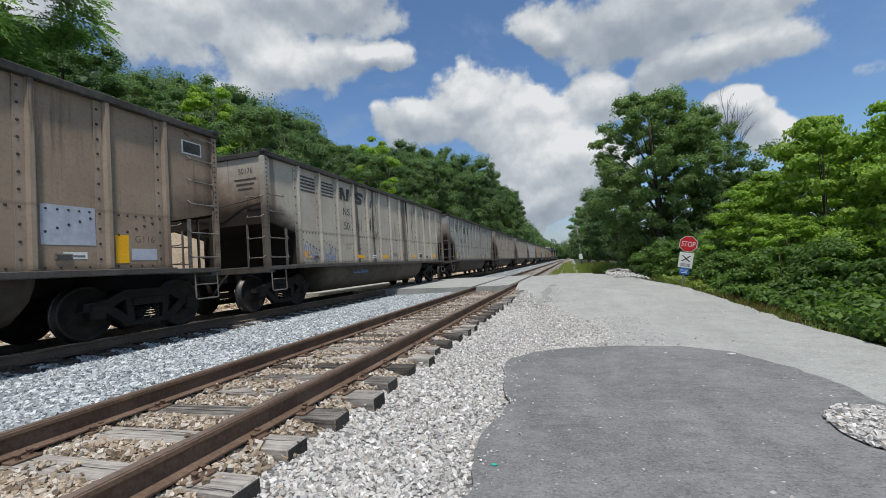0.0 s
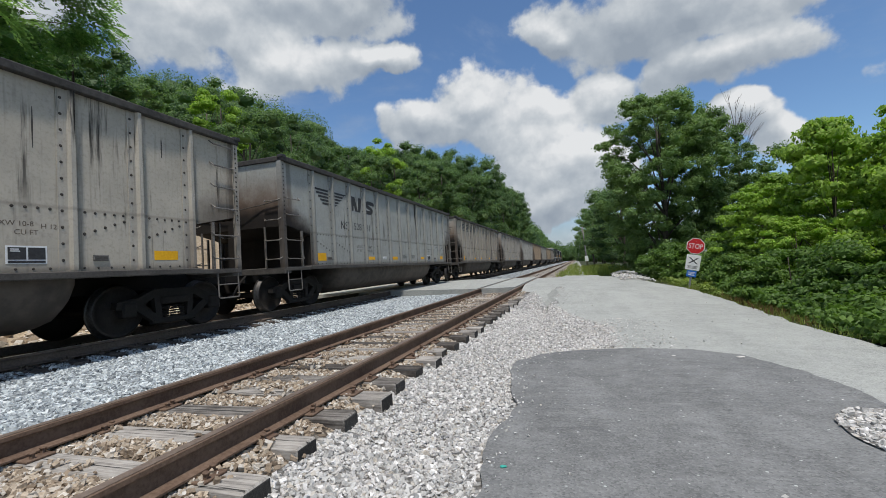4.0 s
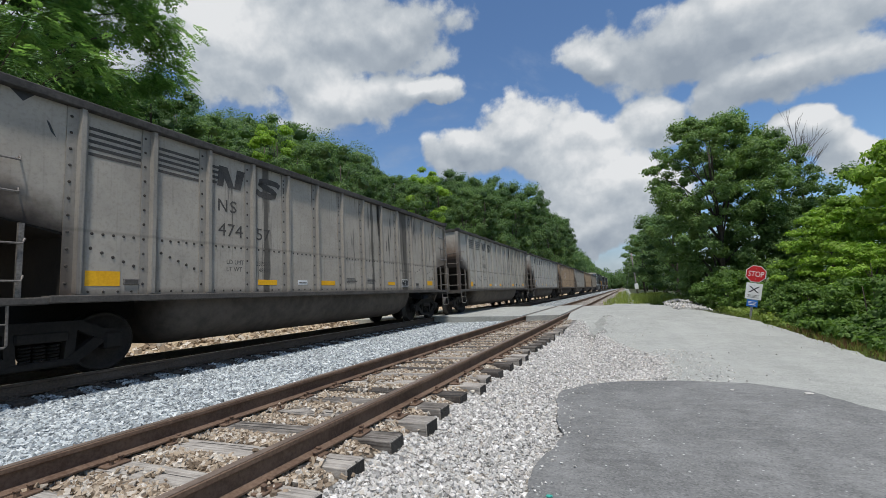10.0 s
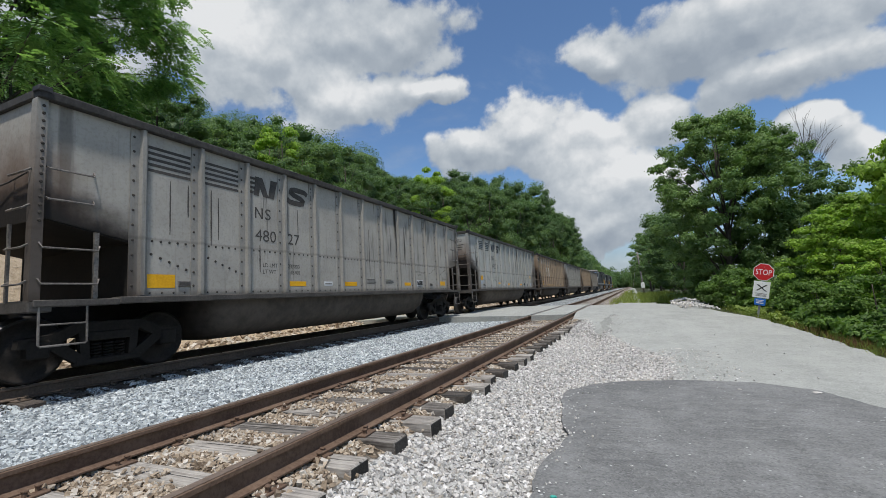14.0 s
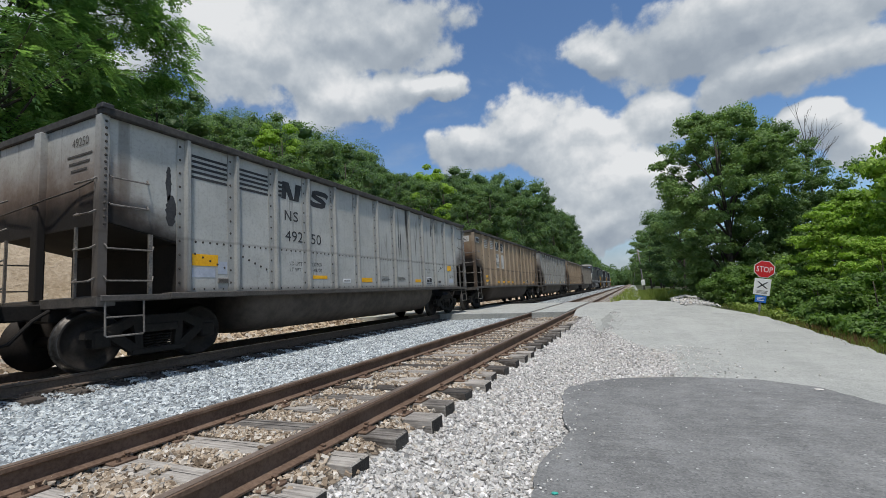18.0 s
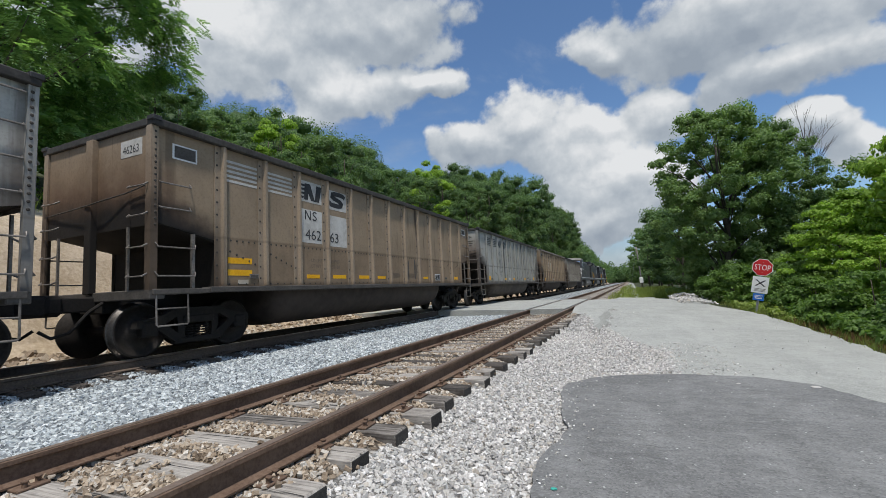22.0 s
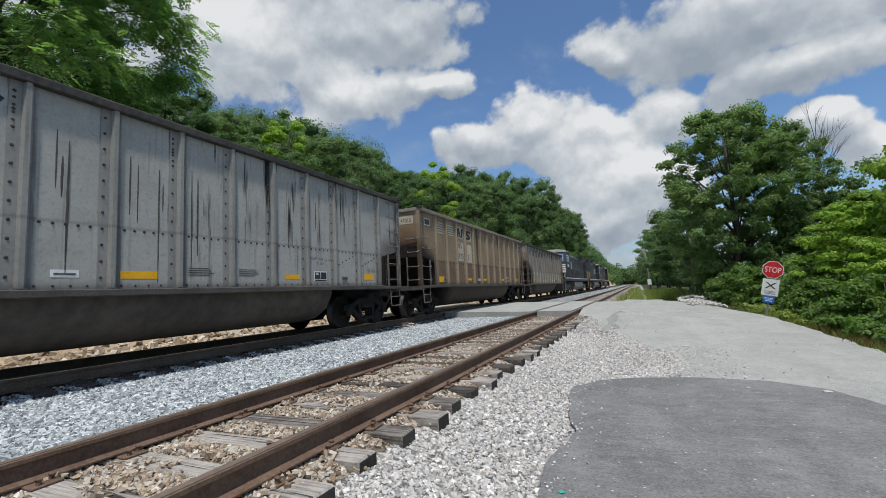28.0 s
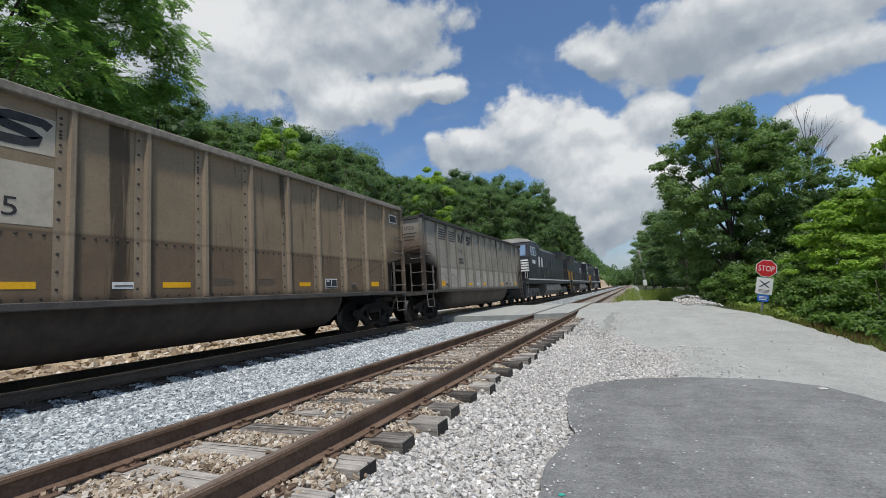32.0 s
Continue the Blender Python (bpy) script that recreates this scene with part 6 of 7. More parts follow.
def decor_b(car):
    """The wagon with its stripes drawn as a tapering wing."""
    usual_marks(car, STRIPS, (9, 0.42), (4, 0.42), m_dust_black)
    u = UP_X + 0.0015
    for k, (a, b) in enumerate(((at(0, 0.09), at(1, -0.16)), (at(1, 0.1), at(2, -0.12)))):
        for j in range(5):
            z = 2.96 - 0.085 * j
            w = b - (0.12 * j if k else 0)
            e = a + (0.0 if k else 0.09 * j)
            mark(car, "stripe", poly_side([(e, z), (w, z), (w - 0.14 if k else w, z - 0.05), (e, z - 0.05)][::-1], u), m_black)
    mark(car, "block_mark", n_mark(at(2, 0.1), at(2, 0.7), 2.56, 2.98, u), m_black, "black slanting block mark")
    mark(car, "block_mark", s_mark(at(3, 0.08), at(3, 0.66), 2.56, 2.95, u), m_black, "black curved block mark")
    initials(car, at(1, 0.42), 2.0, 2.21, u, m_black)
    mark(car, "number", on_side(Shape(), letters("528", 0.2), at(2, 0.24), 2.02, u, 1.1), m_black, "painted number")
    mark(car, "number", on_side(Shape(), letters("81", 0.2), at(3, 0.1), 2.02, u, 1.1), m_black, "painted number")
    s = on_side(Shape(), letters("LD LMT", 0.075), at(2, 0.36), 1.5, LOW_X + 0.002)
    mark(car, "load_data", on_side(s, letters("LT WT", 0.075), at(2, 0.36), 1.38, LOW_X + 0.002), m_dust_black)
    s = on_side(Shape(), letters("236800", 0.075), at(3, 0.1), 1.5, LOW_X + 0.002)
    mark(car, "load_data", on_side(s, letters("49500", 0.075), at(3, 0.16), 1.38, LOW_X + 0.002), m_dust_black)
    class_code(car, "G119")
    thin_runs(car, 21, ((1, 0.6, 2.6, 1.1), (3, 0.5, 2.6, 1.3), (3, 0.56, 2.5, 1.0), (4, 0.45, 2.45, 0.6), (4, 0.5, 2.3, 0.7), (7, 0.3, 2.5, 0.4), (10, 0.3, 2.1, 0.25)))
    y = BODY - 0.86
    mark(car, "rust_gash", poly_side([(y, 3.02), (y + 0.04, 3.0), (y + 0.09, 2.5), (y + 0.1, 2.3), (y + 0.05, 2.32), (y + 0.02, 2.6)], UP_X + 0.001), m_black, "black gash in the sheet")


def decor_d(car):
    usual_marks(car, STRIPS, (9, 0.42), (4, 0.42), m_dust_black)
    usual_lettering(car, ("474", "57"), m_dust_black, None, ("237500", "48800"), None)
    end_number(car, "47457", m_dust_black)
    mark(car, "rust_hole", poly_side([(0.48, 3.33), (0.7, 3.33), (0.6, 3.22)], UP_X + 0.001), m_black, "rusted hole under the top rail")
    mark(car, "rust_gash", poly_side([(0.82, 3.08), (0.85, 3.06), (0.92, 2.9), (0.87, 2.95)], UP_X + 0.001), m_black, "black gash in the sheet")
    thin_runs(car, 31, ((6, 0.1, 2.2, 0.9), (7, 0.42, 2.5, 0.9), (7, 0.5, 2.3, 1.0), (8, 0.3, 2.4, 0.3), (11, 0.25, 3.0, 1.2), (11, 0.5, 2.9, 1.0), (9, 0.6, 2.9, 0.4)))
    class_code(car, "G116")


def decor_e(car):
    usual_marks(car, STRIPS, (9, 0.42), (4, 0.42), m_dust_black)
    usual_lettering(car, ("480", "27"), m_dust_black, None, ("237000", "48700"), None)
    thin_runs(car, 41, ((0, 0.42, 2.7, 0.8), (0, 0.7, 2.7, 0.5), (1, 0.2, 2.7, 0.9), (1, 0.34, 2.6, 0.7), (2, 0.3, 1.9, 0.5), (3, 0.4, 2.7, 0.6), (6, 0.3, 2.6, 1.2), (7, 0.5, 2.8, 0.9), (8, 0.4, 2.9, 1.2), (11, 0.4, 2.6, 0.5)))
    class_code(car, "G116")


def decor_f(car):
    usual_marks(car, ((0, 0.1, 0.55, 1.42, 1.6), (3, 0.14, 0.6, 1.24, 1.31), (5, 0.12, 0.6, 1.17, 1.28), (8, 0.32, 0.7, 1.17, 1.26), (11, 0.1, 0.52, 1.58, 1.76)), (9, 0.42), (4, 0.42), m_dust_black)
    for a, b, c, d in ((0.1, 0.5, 1.24, 1.38), (0.55, 0.72, 1.3, 1.5)):
        mark(car, "pale_patch", rect(at(0, a), at(0, b), c, d, LOW_X + 0.001), m_pale, "pale blue-grey repair paint")
    mark(car, "pale_patch", rect(at(11, 0.3), at(11, 0.7), 1.16, 1.3, LOW_X + 0.001), m_pale, "pale blue-grey repair paint")
    end_number(car, "49250", m_dust_black)
    usual_lettering(car, ("492", "50"), m_black, None, ("237300", "48700"), None, None, 0.06)
    r = random.Random(8)
    for y, z, w, h in ((0.9, 2.86, 0.045, 0.5), (0.94, 2.44, 0.085, 0.46), (at(7, 0.28), 2.8, 0.02, 0.9), (at(7, 0.4), 2.7, 0.025, 0.8), (at(9, 0.72), 3.1, 0.04, 0.4)):
        black_run(car, y, z, w, h, r, m_black)
    mark(car, "rust_hole", poly_side([(at(10, 0.5 + 0.05 * math.cos(a)), 1.66 + 0.045 * math.sin(a)) for a in (k * 0.785 for k in range(8))], LOW_X + 0.001), m_black, "rusted hole in the sheet")
    class_code(car, "G116")


def decor_h(car):
    usual_marks(car, ((0, 0.1, 0.6, 1.4, 1.5), (0, 0.1, 0.6, 1.2, 1.3), (2, 0.22, 0.62, 1.16, 1.24), (3, 0.18, 0.66, 1.16, 1.24), (4, 0.3, 0.75, 1.16, 1.24), (5, 0.25, 0.65, 1.16, 1.23), (8, 0.3, 0.65, 1.16, 1.23), (11, 0.25, 0.6, 1.15, 1.25)), (9, 0.5), None, m_dust_brown)
    usual_lettering(car, ("462", "63"), m_black, m_white, ("235900", "50100"), m_white, m_dust_brown)
    mark(car, "tag", rect(at(0, 0.3), at(0, 0.52), 1.06, 1.13, LOW_X + 0.001), m_cream, "faded pink tag")
    r = random.Random(61)
    for f in (0.08, 0.2, 0.62, 0.74):
        black_run(car, at(7, f), 1.7 + 0.1 * f, 0.05, 0.6, r)
    vent_box(car, 0.32)
    vent_box(car, 12.22)
    end_number(car, "46263", m_black, m_white)


def decor_i(car):
    usual_marks(car, STRIPS, (9, 0.42), (4, 0.42), m_dust_black)
    usual_lettering(car, ("491", "84"), m_black, None, ("237300", "48700"), None)
    thin_runs(car, 51, ((4, 0.3, 2.9, 0.7), (4, 0.42, 2.8, 1.6), (4, 0.36, 2.6, 0.5), (5, 0.22, 2.8, 0.8), (5, 0.32, 2.7, 0.8), (5, 0.6, 2.7, 1.6), (5, 0.66, 2.5, 0.4), (6, 0.2, 2.8, 1.7), (6, 0.3, 2.7, 1.2), (8, 0.4, 2.4, 0.6), (8, 0.5, 2.3, 0.5), (9, 0.3, 2.8, 0.6)))
    thin_runs(car, 52, ((3, 0.3, 2.7, 1.2), (3, 0.42, 2.6, 1.5), (2, 0.5, 2.2, 1.0), (10, 0.4, 2.6, 0.6)))
    end_number(car, "49184", m_dust_black)
    class_code(car, "G116")


def decor_j(car):
    usual_marks(car, ((0, 0.1, 0.58, 1.1, 1.3), (3, 0.2, 0.6, 1.17, 1.25), (5, 0.24, 0.66, 1.17, 1.25), (8, 0.3, 0.62, 1.17, 1.25), (11, 0.2, 0.55, 1.15, 1.27)), (9, 0.4), (4, 0.62), m_dust_brown)
    usual_lettering(car, ("470", "15"), m_black, m_cream, None, m_cream)
    vent_box(car, 0.38)
    vent_box(car, 12.22)
    end_number(car, "47015", m_black, m_cream)


def decor_k(car):
    usual_marks(car)
    usual_lettering(car, ("", ""), m_dust_black)
    end_number(car, "47026", m_dust_black)


PITCH, FIRST = 16.19, 8.744
WAGONS = [("brown coal wagon with pale repair patches and ribbed sides", brown_c, m_chord_dark, decor_z, 0), ("pale tan coal wagon with black streaks and blue scrawl", tan_p, m_chord_dark, decor_a, 0),
          ("blue-grey coal wagon with black wing stripes", grey_b, m_chord_dark, decor_b, 0), ("tan-grey coal wagon with sooty brown end", tan_d, m_chord_dark, decor_d, 0),
          ("dull grey coal wagon with sooty end", grey_e, m_chord_dark, decor_e, 0), ("light grey coal wagon with tar runs", grey_f, m_chord_dark, decor_f, 0),
          ("brown coal wagon with white lettering fields", brown, m_chord_dark, decor_h, 0), ("grey coal wagon heavily streaked with black", grey_i, m_chord_dark, decor_i, 0),
          ("dusty brown coal wagon with faded white lettering fields", brown_b, m_chord_tan, decor_j, 0), ("chalky grey coal wagon with pale lower sheets", grey_k, m_chord_dark, decor_k, 0)]
for k, (label, paint, chord, decor, off) in enumerate(WAGONS):
    wagon(FIRST + PITCH * (k - 1) + off, label, paint, chord, decor)


# ---- the locomotives at the train's end ----
m_loco = plain("black_engine_paint", (0.012, 0.013, 0.017), (0.03, 0.032, 0.038), 0.45, 12.0, 1.0, 0.1, 0.004, 0.0, 0.5)
# The glass's blue base colour stands in for the sky it mirrors.
m_glass = plain("dark_cab_glass", (0.16, 0.24, 0.38), (0.22, 0.31, 0.46), 0.06, 4.0, 1.0, 0.0, 0.001, 0.0, 0.9)
m_grille = plain("radiator_mesh", (0.015, 0.015, 0.016), (0.04, 0.04, 0.042), 0.7, 90.0, 3.0, 0.5, 0.01)
m_tank = plain("dusty_fuel_tank", (0.1, 0.098, 0.092), (0.19, 0.185, 0.175), 0.75, 10.0, 1.0, 0.2, 0.006)


def engine(y0, cab_first, label):
    loco = thing("locomotive", label, "locomotive", (TRAIN_X, y0, TRAIN_Z), "locomotives of the train")
    L = 21.4
    DRAWN["unit"] = ENGINE_UNIT

    def p(name, shape, material, label="", smooth=False):
        if not cab_first:
            shape.v = [(-x, L - y, z) for x, y, z in shape.v]
        return part(name, shape, material, loco, label, smooth)

    p("underframe", Shape().bevel(-1.5, 1.5, 0.1, L - 0.1, 1.25, 1.62, 0.03), m_loco, "black underframe")
    for q in (-1, 1):
        p("frame_stripe", Shape().box(q * 1.5 - 0.004, q * 1.5 + 0.004, 1.0, L - 1.0, 1.5, 1.58), m_clean, "white sill stripe")
    p("nose", Shape().extrude([(1.32, 1.62), (1.25, 2.0), (1.4, 2.95), (2.05, 3.1), (2.05, 1.62)], "x", -1.47, 1.47), m_loco, "sloped black nose")
    for k in range(5):
        z = 2.08 + 0.17 * k
        p("nose_stripe", Shape().extrude([(1.22 + 0.158 * (z - 2.0), z), (1.22 + 0.158 * (z - 1.9), z + 0.1), (1.5, z + 0.1), (1.5, z)], "x", -1.475, 1.475), m_clean, "white nose stripe")
    p("cab", Shape().extrude([(1.6, 1.62), (1.62, 3.05), (1.9, 3.95), (2.2, 4.2), (4.5, 4.2), (4.5, 1.62)], "x", -1.5, 1.5), m_loco, "black cab")
    p("cab_roof", Shape().extrude([(-1.5, 4.12), (1.5, 4.12), (1.35, 4.3), (0.7, 4.42), (-0.7, 4.42), (-1.35, 4.3)], "y", 2.0, 4.6), m_white, "dusty white cab roof")
    for x0, x1 in ((-1.25, -0.1), (0.1, 1.25)):
        p("windscreen", Shape().add([(x0, 1.63, 3.16), (x1, 1.63, 3.16), (x1, 1.86, 3.9), (x0, 1.86, 3.9), (x0, 1.75, 3.14), (x1, 1.75, 3.14), (x1, 1.98, 3.88), (x0, 1.98, 3.88)],
          [(0, 1, 2, 3), (4, 7, 6, 5), (0, 4, 5, 1), (1, 5, 6, 2), (2, 6, 7, 3), (3, 7, 4, 0)]), m_glass, "windscreen coloured pale blue for the sky's reflection")
    for q in (-1, 1):
        for a, b in ((2.3, 3.0), (3.15, 3.9)):
            w = p("side_window", Shape().box(q * 1.505 - 0.006, q * 1.505 + 0.006, a, b, 3.2, 3.8), m_clean)
            part("pane", Shape().box(*(sorted((q * 1.51 - 0.006, q * 1.51 + 0.006))), *((a + 0.05, b - 0.05) if cab_first else (L - b + 0.05, L - a - 0.05)), 3.25, 3.75), m_glass, w)
    p("hood", Shape().extrude([(-0.95, 1.62), (0.95, 1.62), (0.95, 4.0), (0.7, 4.25), (-0.7, 4.25), (-0.95, 4.0)], "y", 4.5, 16.2), m_loco, "long black engine hood")
    for k in range(9):
        for q in (-1, 1):
            p("hood_door", Shape().bevel(q * 0.96 - 0.02, q * 0.96 + 0.02, 5.9 + 1.1 * k, 6.9 + 1.1 * k, 1.8, 3.5, 0.01), m_loco)
    p("radiator", Shape().extrude([(-0.95, 1.62), (0.95, 1.62), (0.95, 3.75), (1.4, 4.0), (1.4, 4.4), (-1.4, 4.4), (-1.4, 4.0), (-0.95, 3.75)], "y", 16.2, 20.3), m_loco, "flared radiator housing")
    for q in (-1, 1):
        p("radiator_grille", Shape().box(q * 1.406 - 0.004, q * 1.406 + 0.004, 16.4, 20.1, 4.04, 4.36), m_grille)
        p("block_mark", Shape().extrude([(7.0, 2.6), (7.5, 2.6), (7.7, 3.4), (7.2, 3.4)], "x", q * 0.99 - 0.003, q * 0.99 + 0.003), m_clean, "white block mark")
        p("block_mark", Shape().extrude([(8.1, 2.6), (8.6, 2.6), (8.8, 3.4), (8.3, 3.4)], "x", q * 0.99 - 0.003, q * 0.99 + 0.003), m_clean, "white block mark")
        p("cab_number", Shape().box(q * 1.503 - 0.003, q * 1.503 + 0.003, 2.6, 3.6, 2.65, 2.9), m_clean)
    p("exhaust_stack", Shape().bevel(-0.4, 0.4, 9.0, 10.2, 4.2, 4.6, 0.04), m_loco)
    p("dynamic_brake", Shape().bevel(-1.08, 1.08, 5.0, 7.6, 3.95, 4.34, 0.06), m_loco)
    p("fuel_tank", Shape().extrude([(-1.45, 1.2), (-1.5, 0.7), (-1.1, 0.32), (1.1, 0.32), (1.5, 0.7), (1.45, 1.2)], "y", 7.2, 14.2), m_tank, "dusty grey fuel tank")
    for a, b in ((0.0, 0.25), (L - 0.25, L)):
        p("pilot", Shape().bevel(-1.5, 1.5, a, b, 0.3, 1.4, 0.03), m_loco, "black pilot plate")
    for a in (0.35, L - 0.85):
        for q in (-1, 1):
            for k in range(4):
                p("step", Shape().bevel(q * 1.3 - 0.22, q * 1.3 + 0.22, a, a + 0.5, 0.4 + 0.3 * k, 0.44 + 0.3 * k, 0.008), m_rung)
    for q in (-1, 1):
        p("handrail", Shape().tube([(q * 1.45, 0.3, 0.5), (q * 1.47, 0.3, 2.4), (q * 1.2, 0.3, 2.65)], 0.02, 6).tube([(q * 1.45, 0.85, 0.6), (q * 1.47, 0.85, 2.6)], 0.02, 6), m_yellow if not cab_first else m_white, "end handrail")
        p("handrail", Shape().tube([(q * 1.45, L - 0.3, 0.5), (q * 1.47, L - 0.3, 2.4), (q * 1.2, L - 0.3, 2.65)], 0.018, 6).tube([(q * 1.45, L - 0.85, 0.6), (q * 1.47, L - 0.85, 2.6)], 0.018, 6), m_yellow, "yellow end handrail")
        rail = Shape().tube([(q * 1.46, 4.7, 2.6), (q * 1.46, L - 0.9, 2.6)], 0.016, 5)
        for k in range(9):
            rail.tube([(q * 1.46, 4.8 + 1.93 * k, 1.6), (q * 1.46, 4.8 + 1.93 * k, 2.6)], 0.014, 5)
        p("side_rail", rail, m_rung, "long walkway handrail")
    for c in (3.6, L - 3.6):
        for q in (-1, 1):
            f = Shape().extrude([(c - 2.3, 0.75), (c - 2.2, 0.95), (c + 2.2, 0.95), (c + 2.3, 0.75), (c + 1.9, 0.6), (c - 1.9, 0.6)], "x", q * 1.05 - 0.07, q * 1.05 + 0.07)
            for dy in (-1.85, 0, 1.85):
                f.bevel(q * 1.05 - 0.14, q * 1.05 + 0.14, c + dy - 0.2, c + dy + 0.2, 0.35, 0.75, 0.03)
            for dy in (-0.92, 0.92):
                f.bevel(q * 1.05 - 0.1, q * 1.05 + 0.1, c + dy - 0.25, c + dy + 0.25, 0.4, 0.62, 0.02)
            p("truck_frame", f, m_tank, "dusty grey truck frame")
        for dy in (-1.85, 0, 1.85):
            w = part("wheelset", cache[("wheelset", m_wheel.name)], None, loco, "grimy steel wheels on an axle")
            y = (c + dy) * ENGINE_UNIT
            w.matrix_basis = pose(0, y, 0.457)
            WHEELS.append((w, (0, y, 0.457), 0.457))
    DRAWN["unit"] = 1.0
    TRAIN.append((loco, y0))
    return loco


LOCO = FIRST + PITCH * 9 - 0.3
engine(LOCO, True, "black locomotive with white cab roof and striped nose")
engine(LOCO + 22.3 * ENGINE_UNIT, False, "black locomotive with yellow end handrails")
engine(LOCO + 44.6 * ENGINE_UNIT, False, "black locomotive at the train's far end")

# ---- signs and pole ----
m_red = plain("red_sign_sheet", (0.5, 0.012, 0.012), (0.62, 0.02, 0.02), 0.45, 15.0, 2.0, 0.03)
m_signwhite = plain("white_sign_sheet", (0.72, 0.72, 0.7), (0.82, 0.82, 0.8), 0.5, 15.0, 2.0, 0.03)
m_blue = plain("blue_sign_sheet", (0.02, 0.13, 0.5), (0.03, 0.18, 0.6), 0.5, 15.0, 2.0, 0.03)
m_galv = plain("galvanised_steel", (0.3, 0.31, 0.32), (0.42, 0.43, 0.44), 0.5, 25.0, 3.0, 0.1, 0.002, 0.6)
m_pole = weathered_wood("weathered_pole_wood", (0.1, 0.085, 0.07), (0.26, 0.23, 0.2))


def octagon(r):
    return [(r * math.cos(a), r * math.sin(a)) for a in (math.radians(22.5 + 45 * k) for k in range(8))]


sign = thing("stop_sign", "red stop sign above white crossing sign on leaning post", "road sign", SIGN_AT)
sign.matrix_basis = pose(*SIGN_AT, 0, 12.0, SIGN_TURN)
part("post", Shape().extrude([(-0.035, 0.0), (-0.02, 0.0), (-0.015, 0.03), (0.015, 0.03), (0.02, 0.0), (0.035, 0.0), (0.035, 0.006), (0.022, 0.006), (0.018, 0.036), (-0.018, 0.036), (-0.022, 0.006), (-0.035, 0.006)], "z", -0.4, 1.78), m_galv, sign, "galvanised steel channel post")
disc = part("stop_plate", Shape().extrude([(x, z + 1.5) for x, z in octagon(0.315)], "y", -0.006, -0.002), m_signwhite, sign, "white-edged plate")
part("red_field", Shape().extrude([(x, z + 1.5) for x, z in octagon(0.295)], "y", -0.009, -0.0065), m_red, disc, "red octagon")
v, f = letters("STOP", 0.19)
wide = max(p[0] for p in v)
part("word", Shape().add([((a - wide / 2) * 0.46 / wide, -0.011, b + 1.405) for a, b, _ in v], f), m_signwhite, disc, "white word STOP")
plate = part("crossing_plate", Shape().bevel(-0.235, 0.235, -0.006, -0.001, 0.6, 1.17, 0.002), m_signwhite, sign, "white crossing sign")
cross = Shape()
for q in (-1, 1):
    cross.add([(-0.13 * q - 0.028, -0.009, 0.84), (-0.13 * q + 0.028, -0.009, 0.84), (0.13 * q + 0.028, -0.009, 1.06), (0.13 * q - 0.028, -0.009, 1.06)], [(0, 1, 2, 3)])
part("cross", cross, m_black, plate, "black diagonal cross")
part("small_writing", Shape().box(-0.17, 0.17, -0.0085, -0.007, 0.74, 0.755).box(-0.15, 0.15, -0.0085, -0.007, 0.7, 0.715).box(-0.16, 0.16, -0.0085, -0.007, 0.66, 0.675), m_rung, plate)
blue = part("blue_plate", Shape().bevel(-0.16, 0.16, -0.006, -0.001, 0.34, 0.58, 0.002), m_blue, sign, "small blue notice")
part("small_writing", Shape().box(-0.12, 0.12, -0.0085, -0.007, 0.5, 0.52).box(-0.12, 0.1, -0.0085, -0.007, 0.46, 0.475).box(-0.1, 0.1, -0.0085, -0.007, 0.4, 0.43), m_signwhite, blue)
for z in (1.68, 1.32, 1.1, 0.66, 0.46):
    part("bolt", Shape().lathe([(0, 0.012), (0.01, 0.012)], (0, -0.012, z), 6), m_galv, sign)

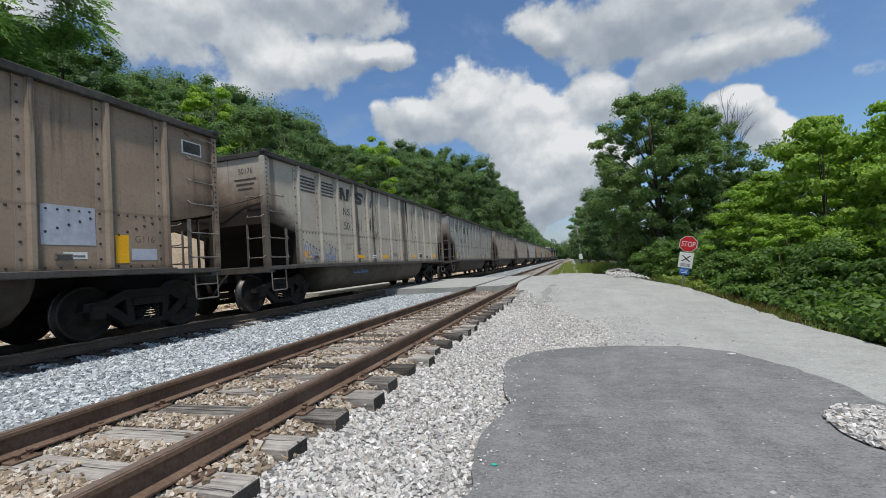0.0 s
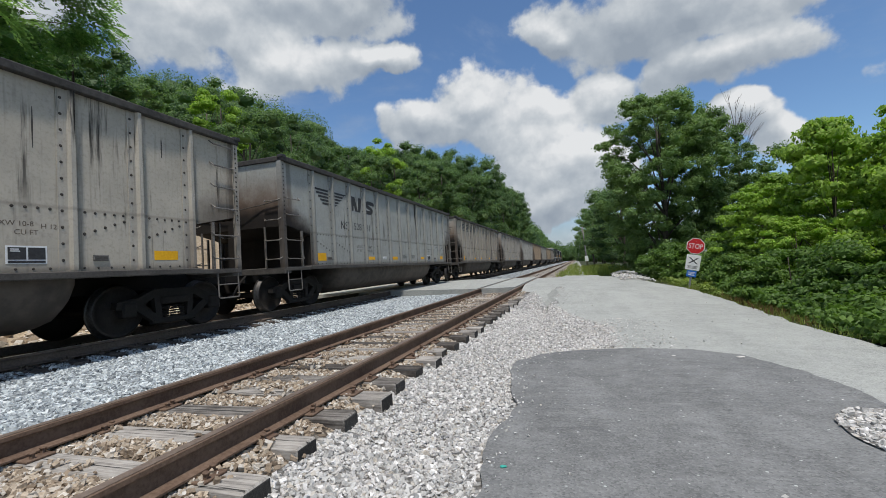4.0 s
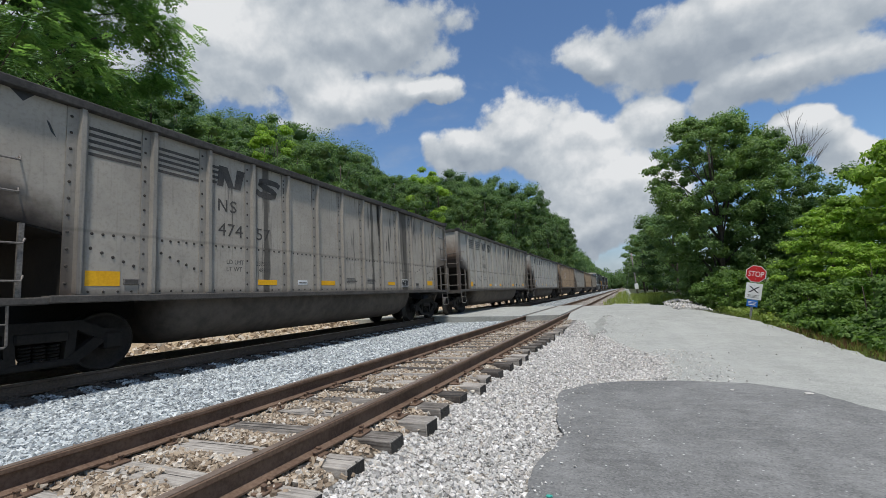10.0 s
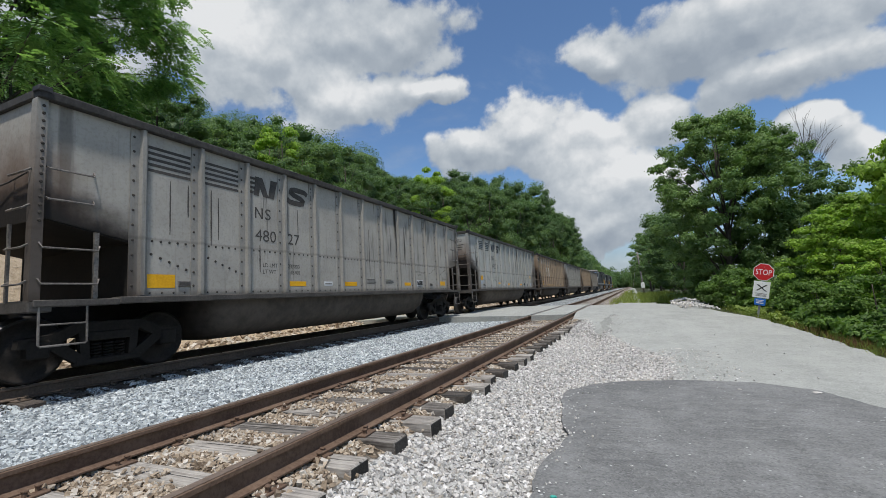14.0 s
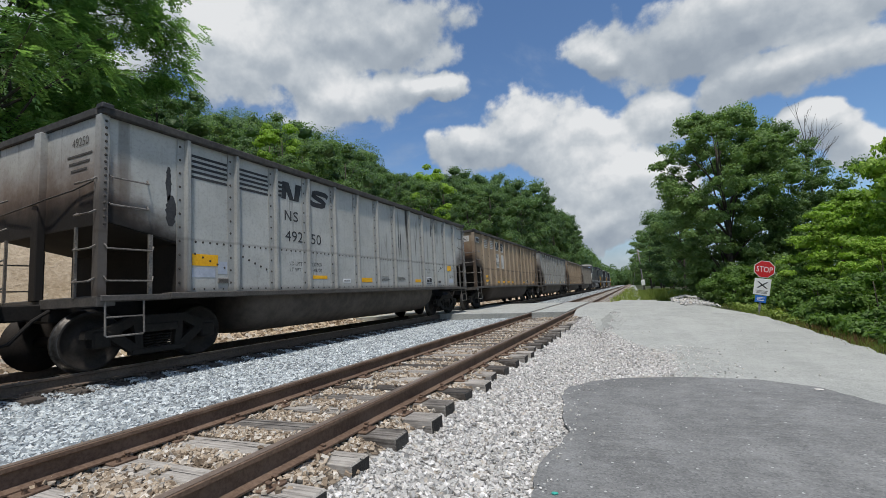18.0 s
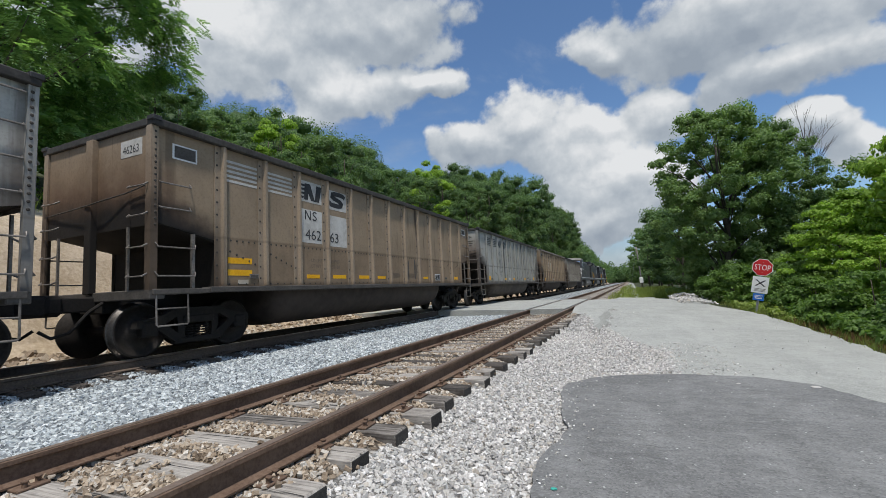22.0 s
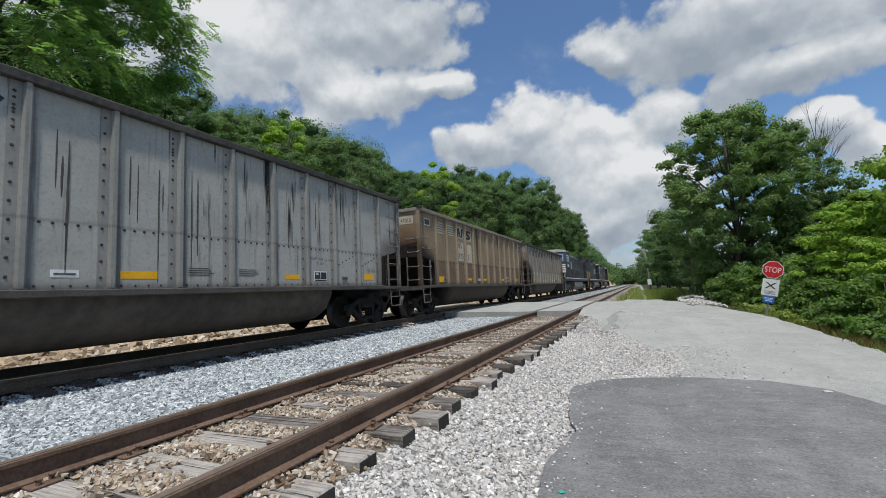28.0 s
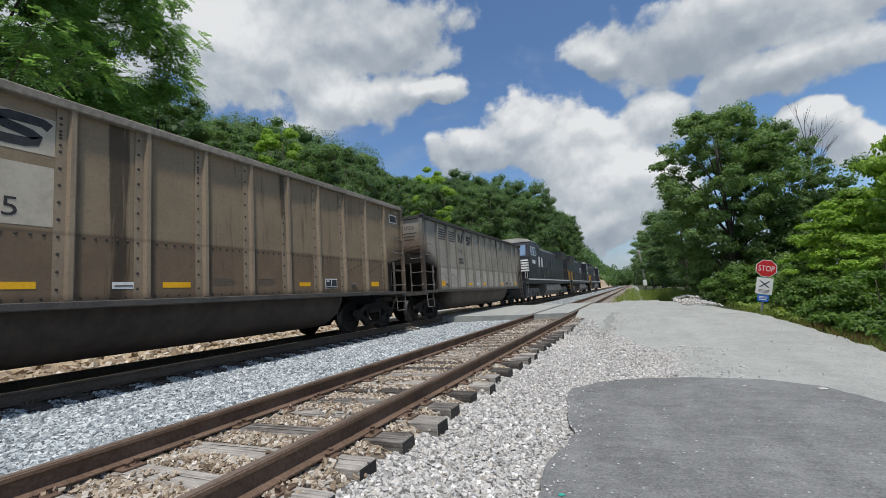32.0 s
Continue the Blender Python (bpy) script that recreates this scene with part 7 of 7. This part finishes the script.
pole = thing("utility_pole", "grey leaning wooden pole with a white box", "pole", POLE_AT)
pole.matrix_basis = pose(*POLE_AT, 0, -3.5, 0)
part("shaft", Shape().tube([(0, 0, -0.5), (0, 0, 2.5), (0, 0, POLE_H)], 0.1, 10, 0.07), m_pole, pole, "", True)
box = part("meter_box", Shape().bevel(-0.17, 0.17, -0.24, -0.1, 0.95, 1.5, 0.02), m_signwhite, pole, "white metal box")
part("guy_wire", Shape().tube([(-0.08, 0, POLE_H - 0.3), (-1.3, 0.3, -0.3)], 0.012, 5), m_galv, pole, "taut steel guy wire")
part("conduit", Shape().tube([(0.0, -0.15, 1.6), (0.0, -0.14, POLE_H - 0.6)], 0.025, 6), m_galv, pole)


# Litter and single stones on the paving.
def pebble(name, label, x, y, size, material, seed, flat=0.4):
    r = random.Random(seed)
    bm = bmesh.new()
    bmesh.ops.create_icosphere(bm, subdivisions=2, radius=0.5)
    for v in bm.verts:
        v.co *= 1 + r.uniform(-0.14, 0.14)
        v.co.x *= size
        v.co.y *= size * 0.7
        v.co.z *= size * flat
    me = bpy.data.meshes.new(name)
    bm.to_mesh(me)
    bm.free()
    me.materials.append(material)
    ob = new(name, me)
    ob.location = (x, y, land(x, y) + (0.034 if y < 7.1 else 0.014) + size * flat * 0.3)
    return tagged(ob, label, "stone" if name == "flat_stone" else "litter")


m_flat = plain("pale_limestone", (0.4, 0.38, 0.35), (0.58, 0.55, 0.52), 0.85, 30.0, 5.0, 0.3)
pebble("flat_stone", "flat pale stone lying on the asphalt", 1.86, 6.38, 0.1, m_flat, 1, 0.2)
pebble("flat_stone", "flat pale stone lying on the asphalt", 1.12, 6.45, 0.05, m_flat, 2, 0.25)
pebble("flat_stone", "flat pale stone lying on the road", 0.75, 10.0, 0.13, m_flat, 3, 0.16)
m_teal = plain("teal_plastic", (0.03, 0.3, 0.24), (0.06, 0.42, 0.34), 0.4, 20.0, 3.0, 0.05)
pebble("plastic_scrap", "crushed teal plastic scrap in the gravel", -0.56, 2.98, 0.045, m_teal, 4, 0.4)


def run(t):
    """How far the train has come at t seconds."""
    return SPEED * t + stepped(t, PACE)


def motions():
    for car, y0 in TRAIN:
        walk(car, [(t, pose(TRAIN_X, y0 - run(t), TRAIN_Z)) for t, _ in PACE])
    step = 0.2
    for wheel, (x, y, z), radius in WHEELS:
        walk(wheel, [(k * step, pose(x, y, z, math.degrees(run(k * step) / radius))) for k in range(161)])


motions()
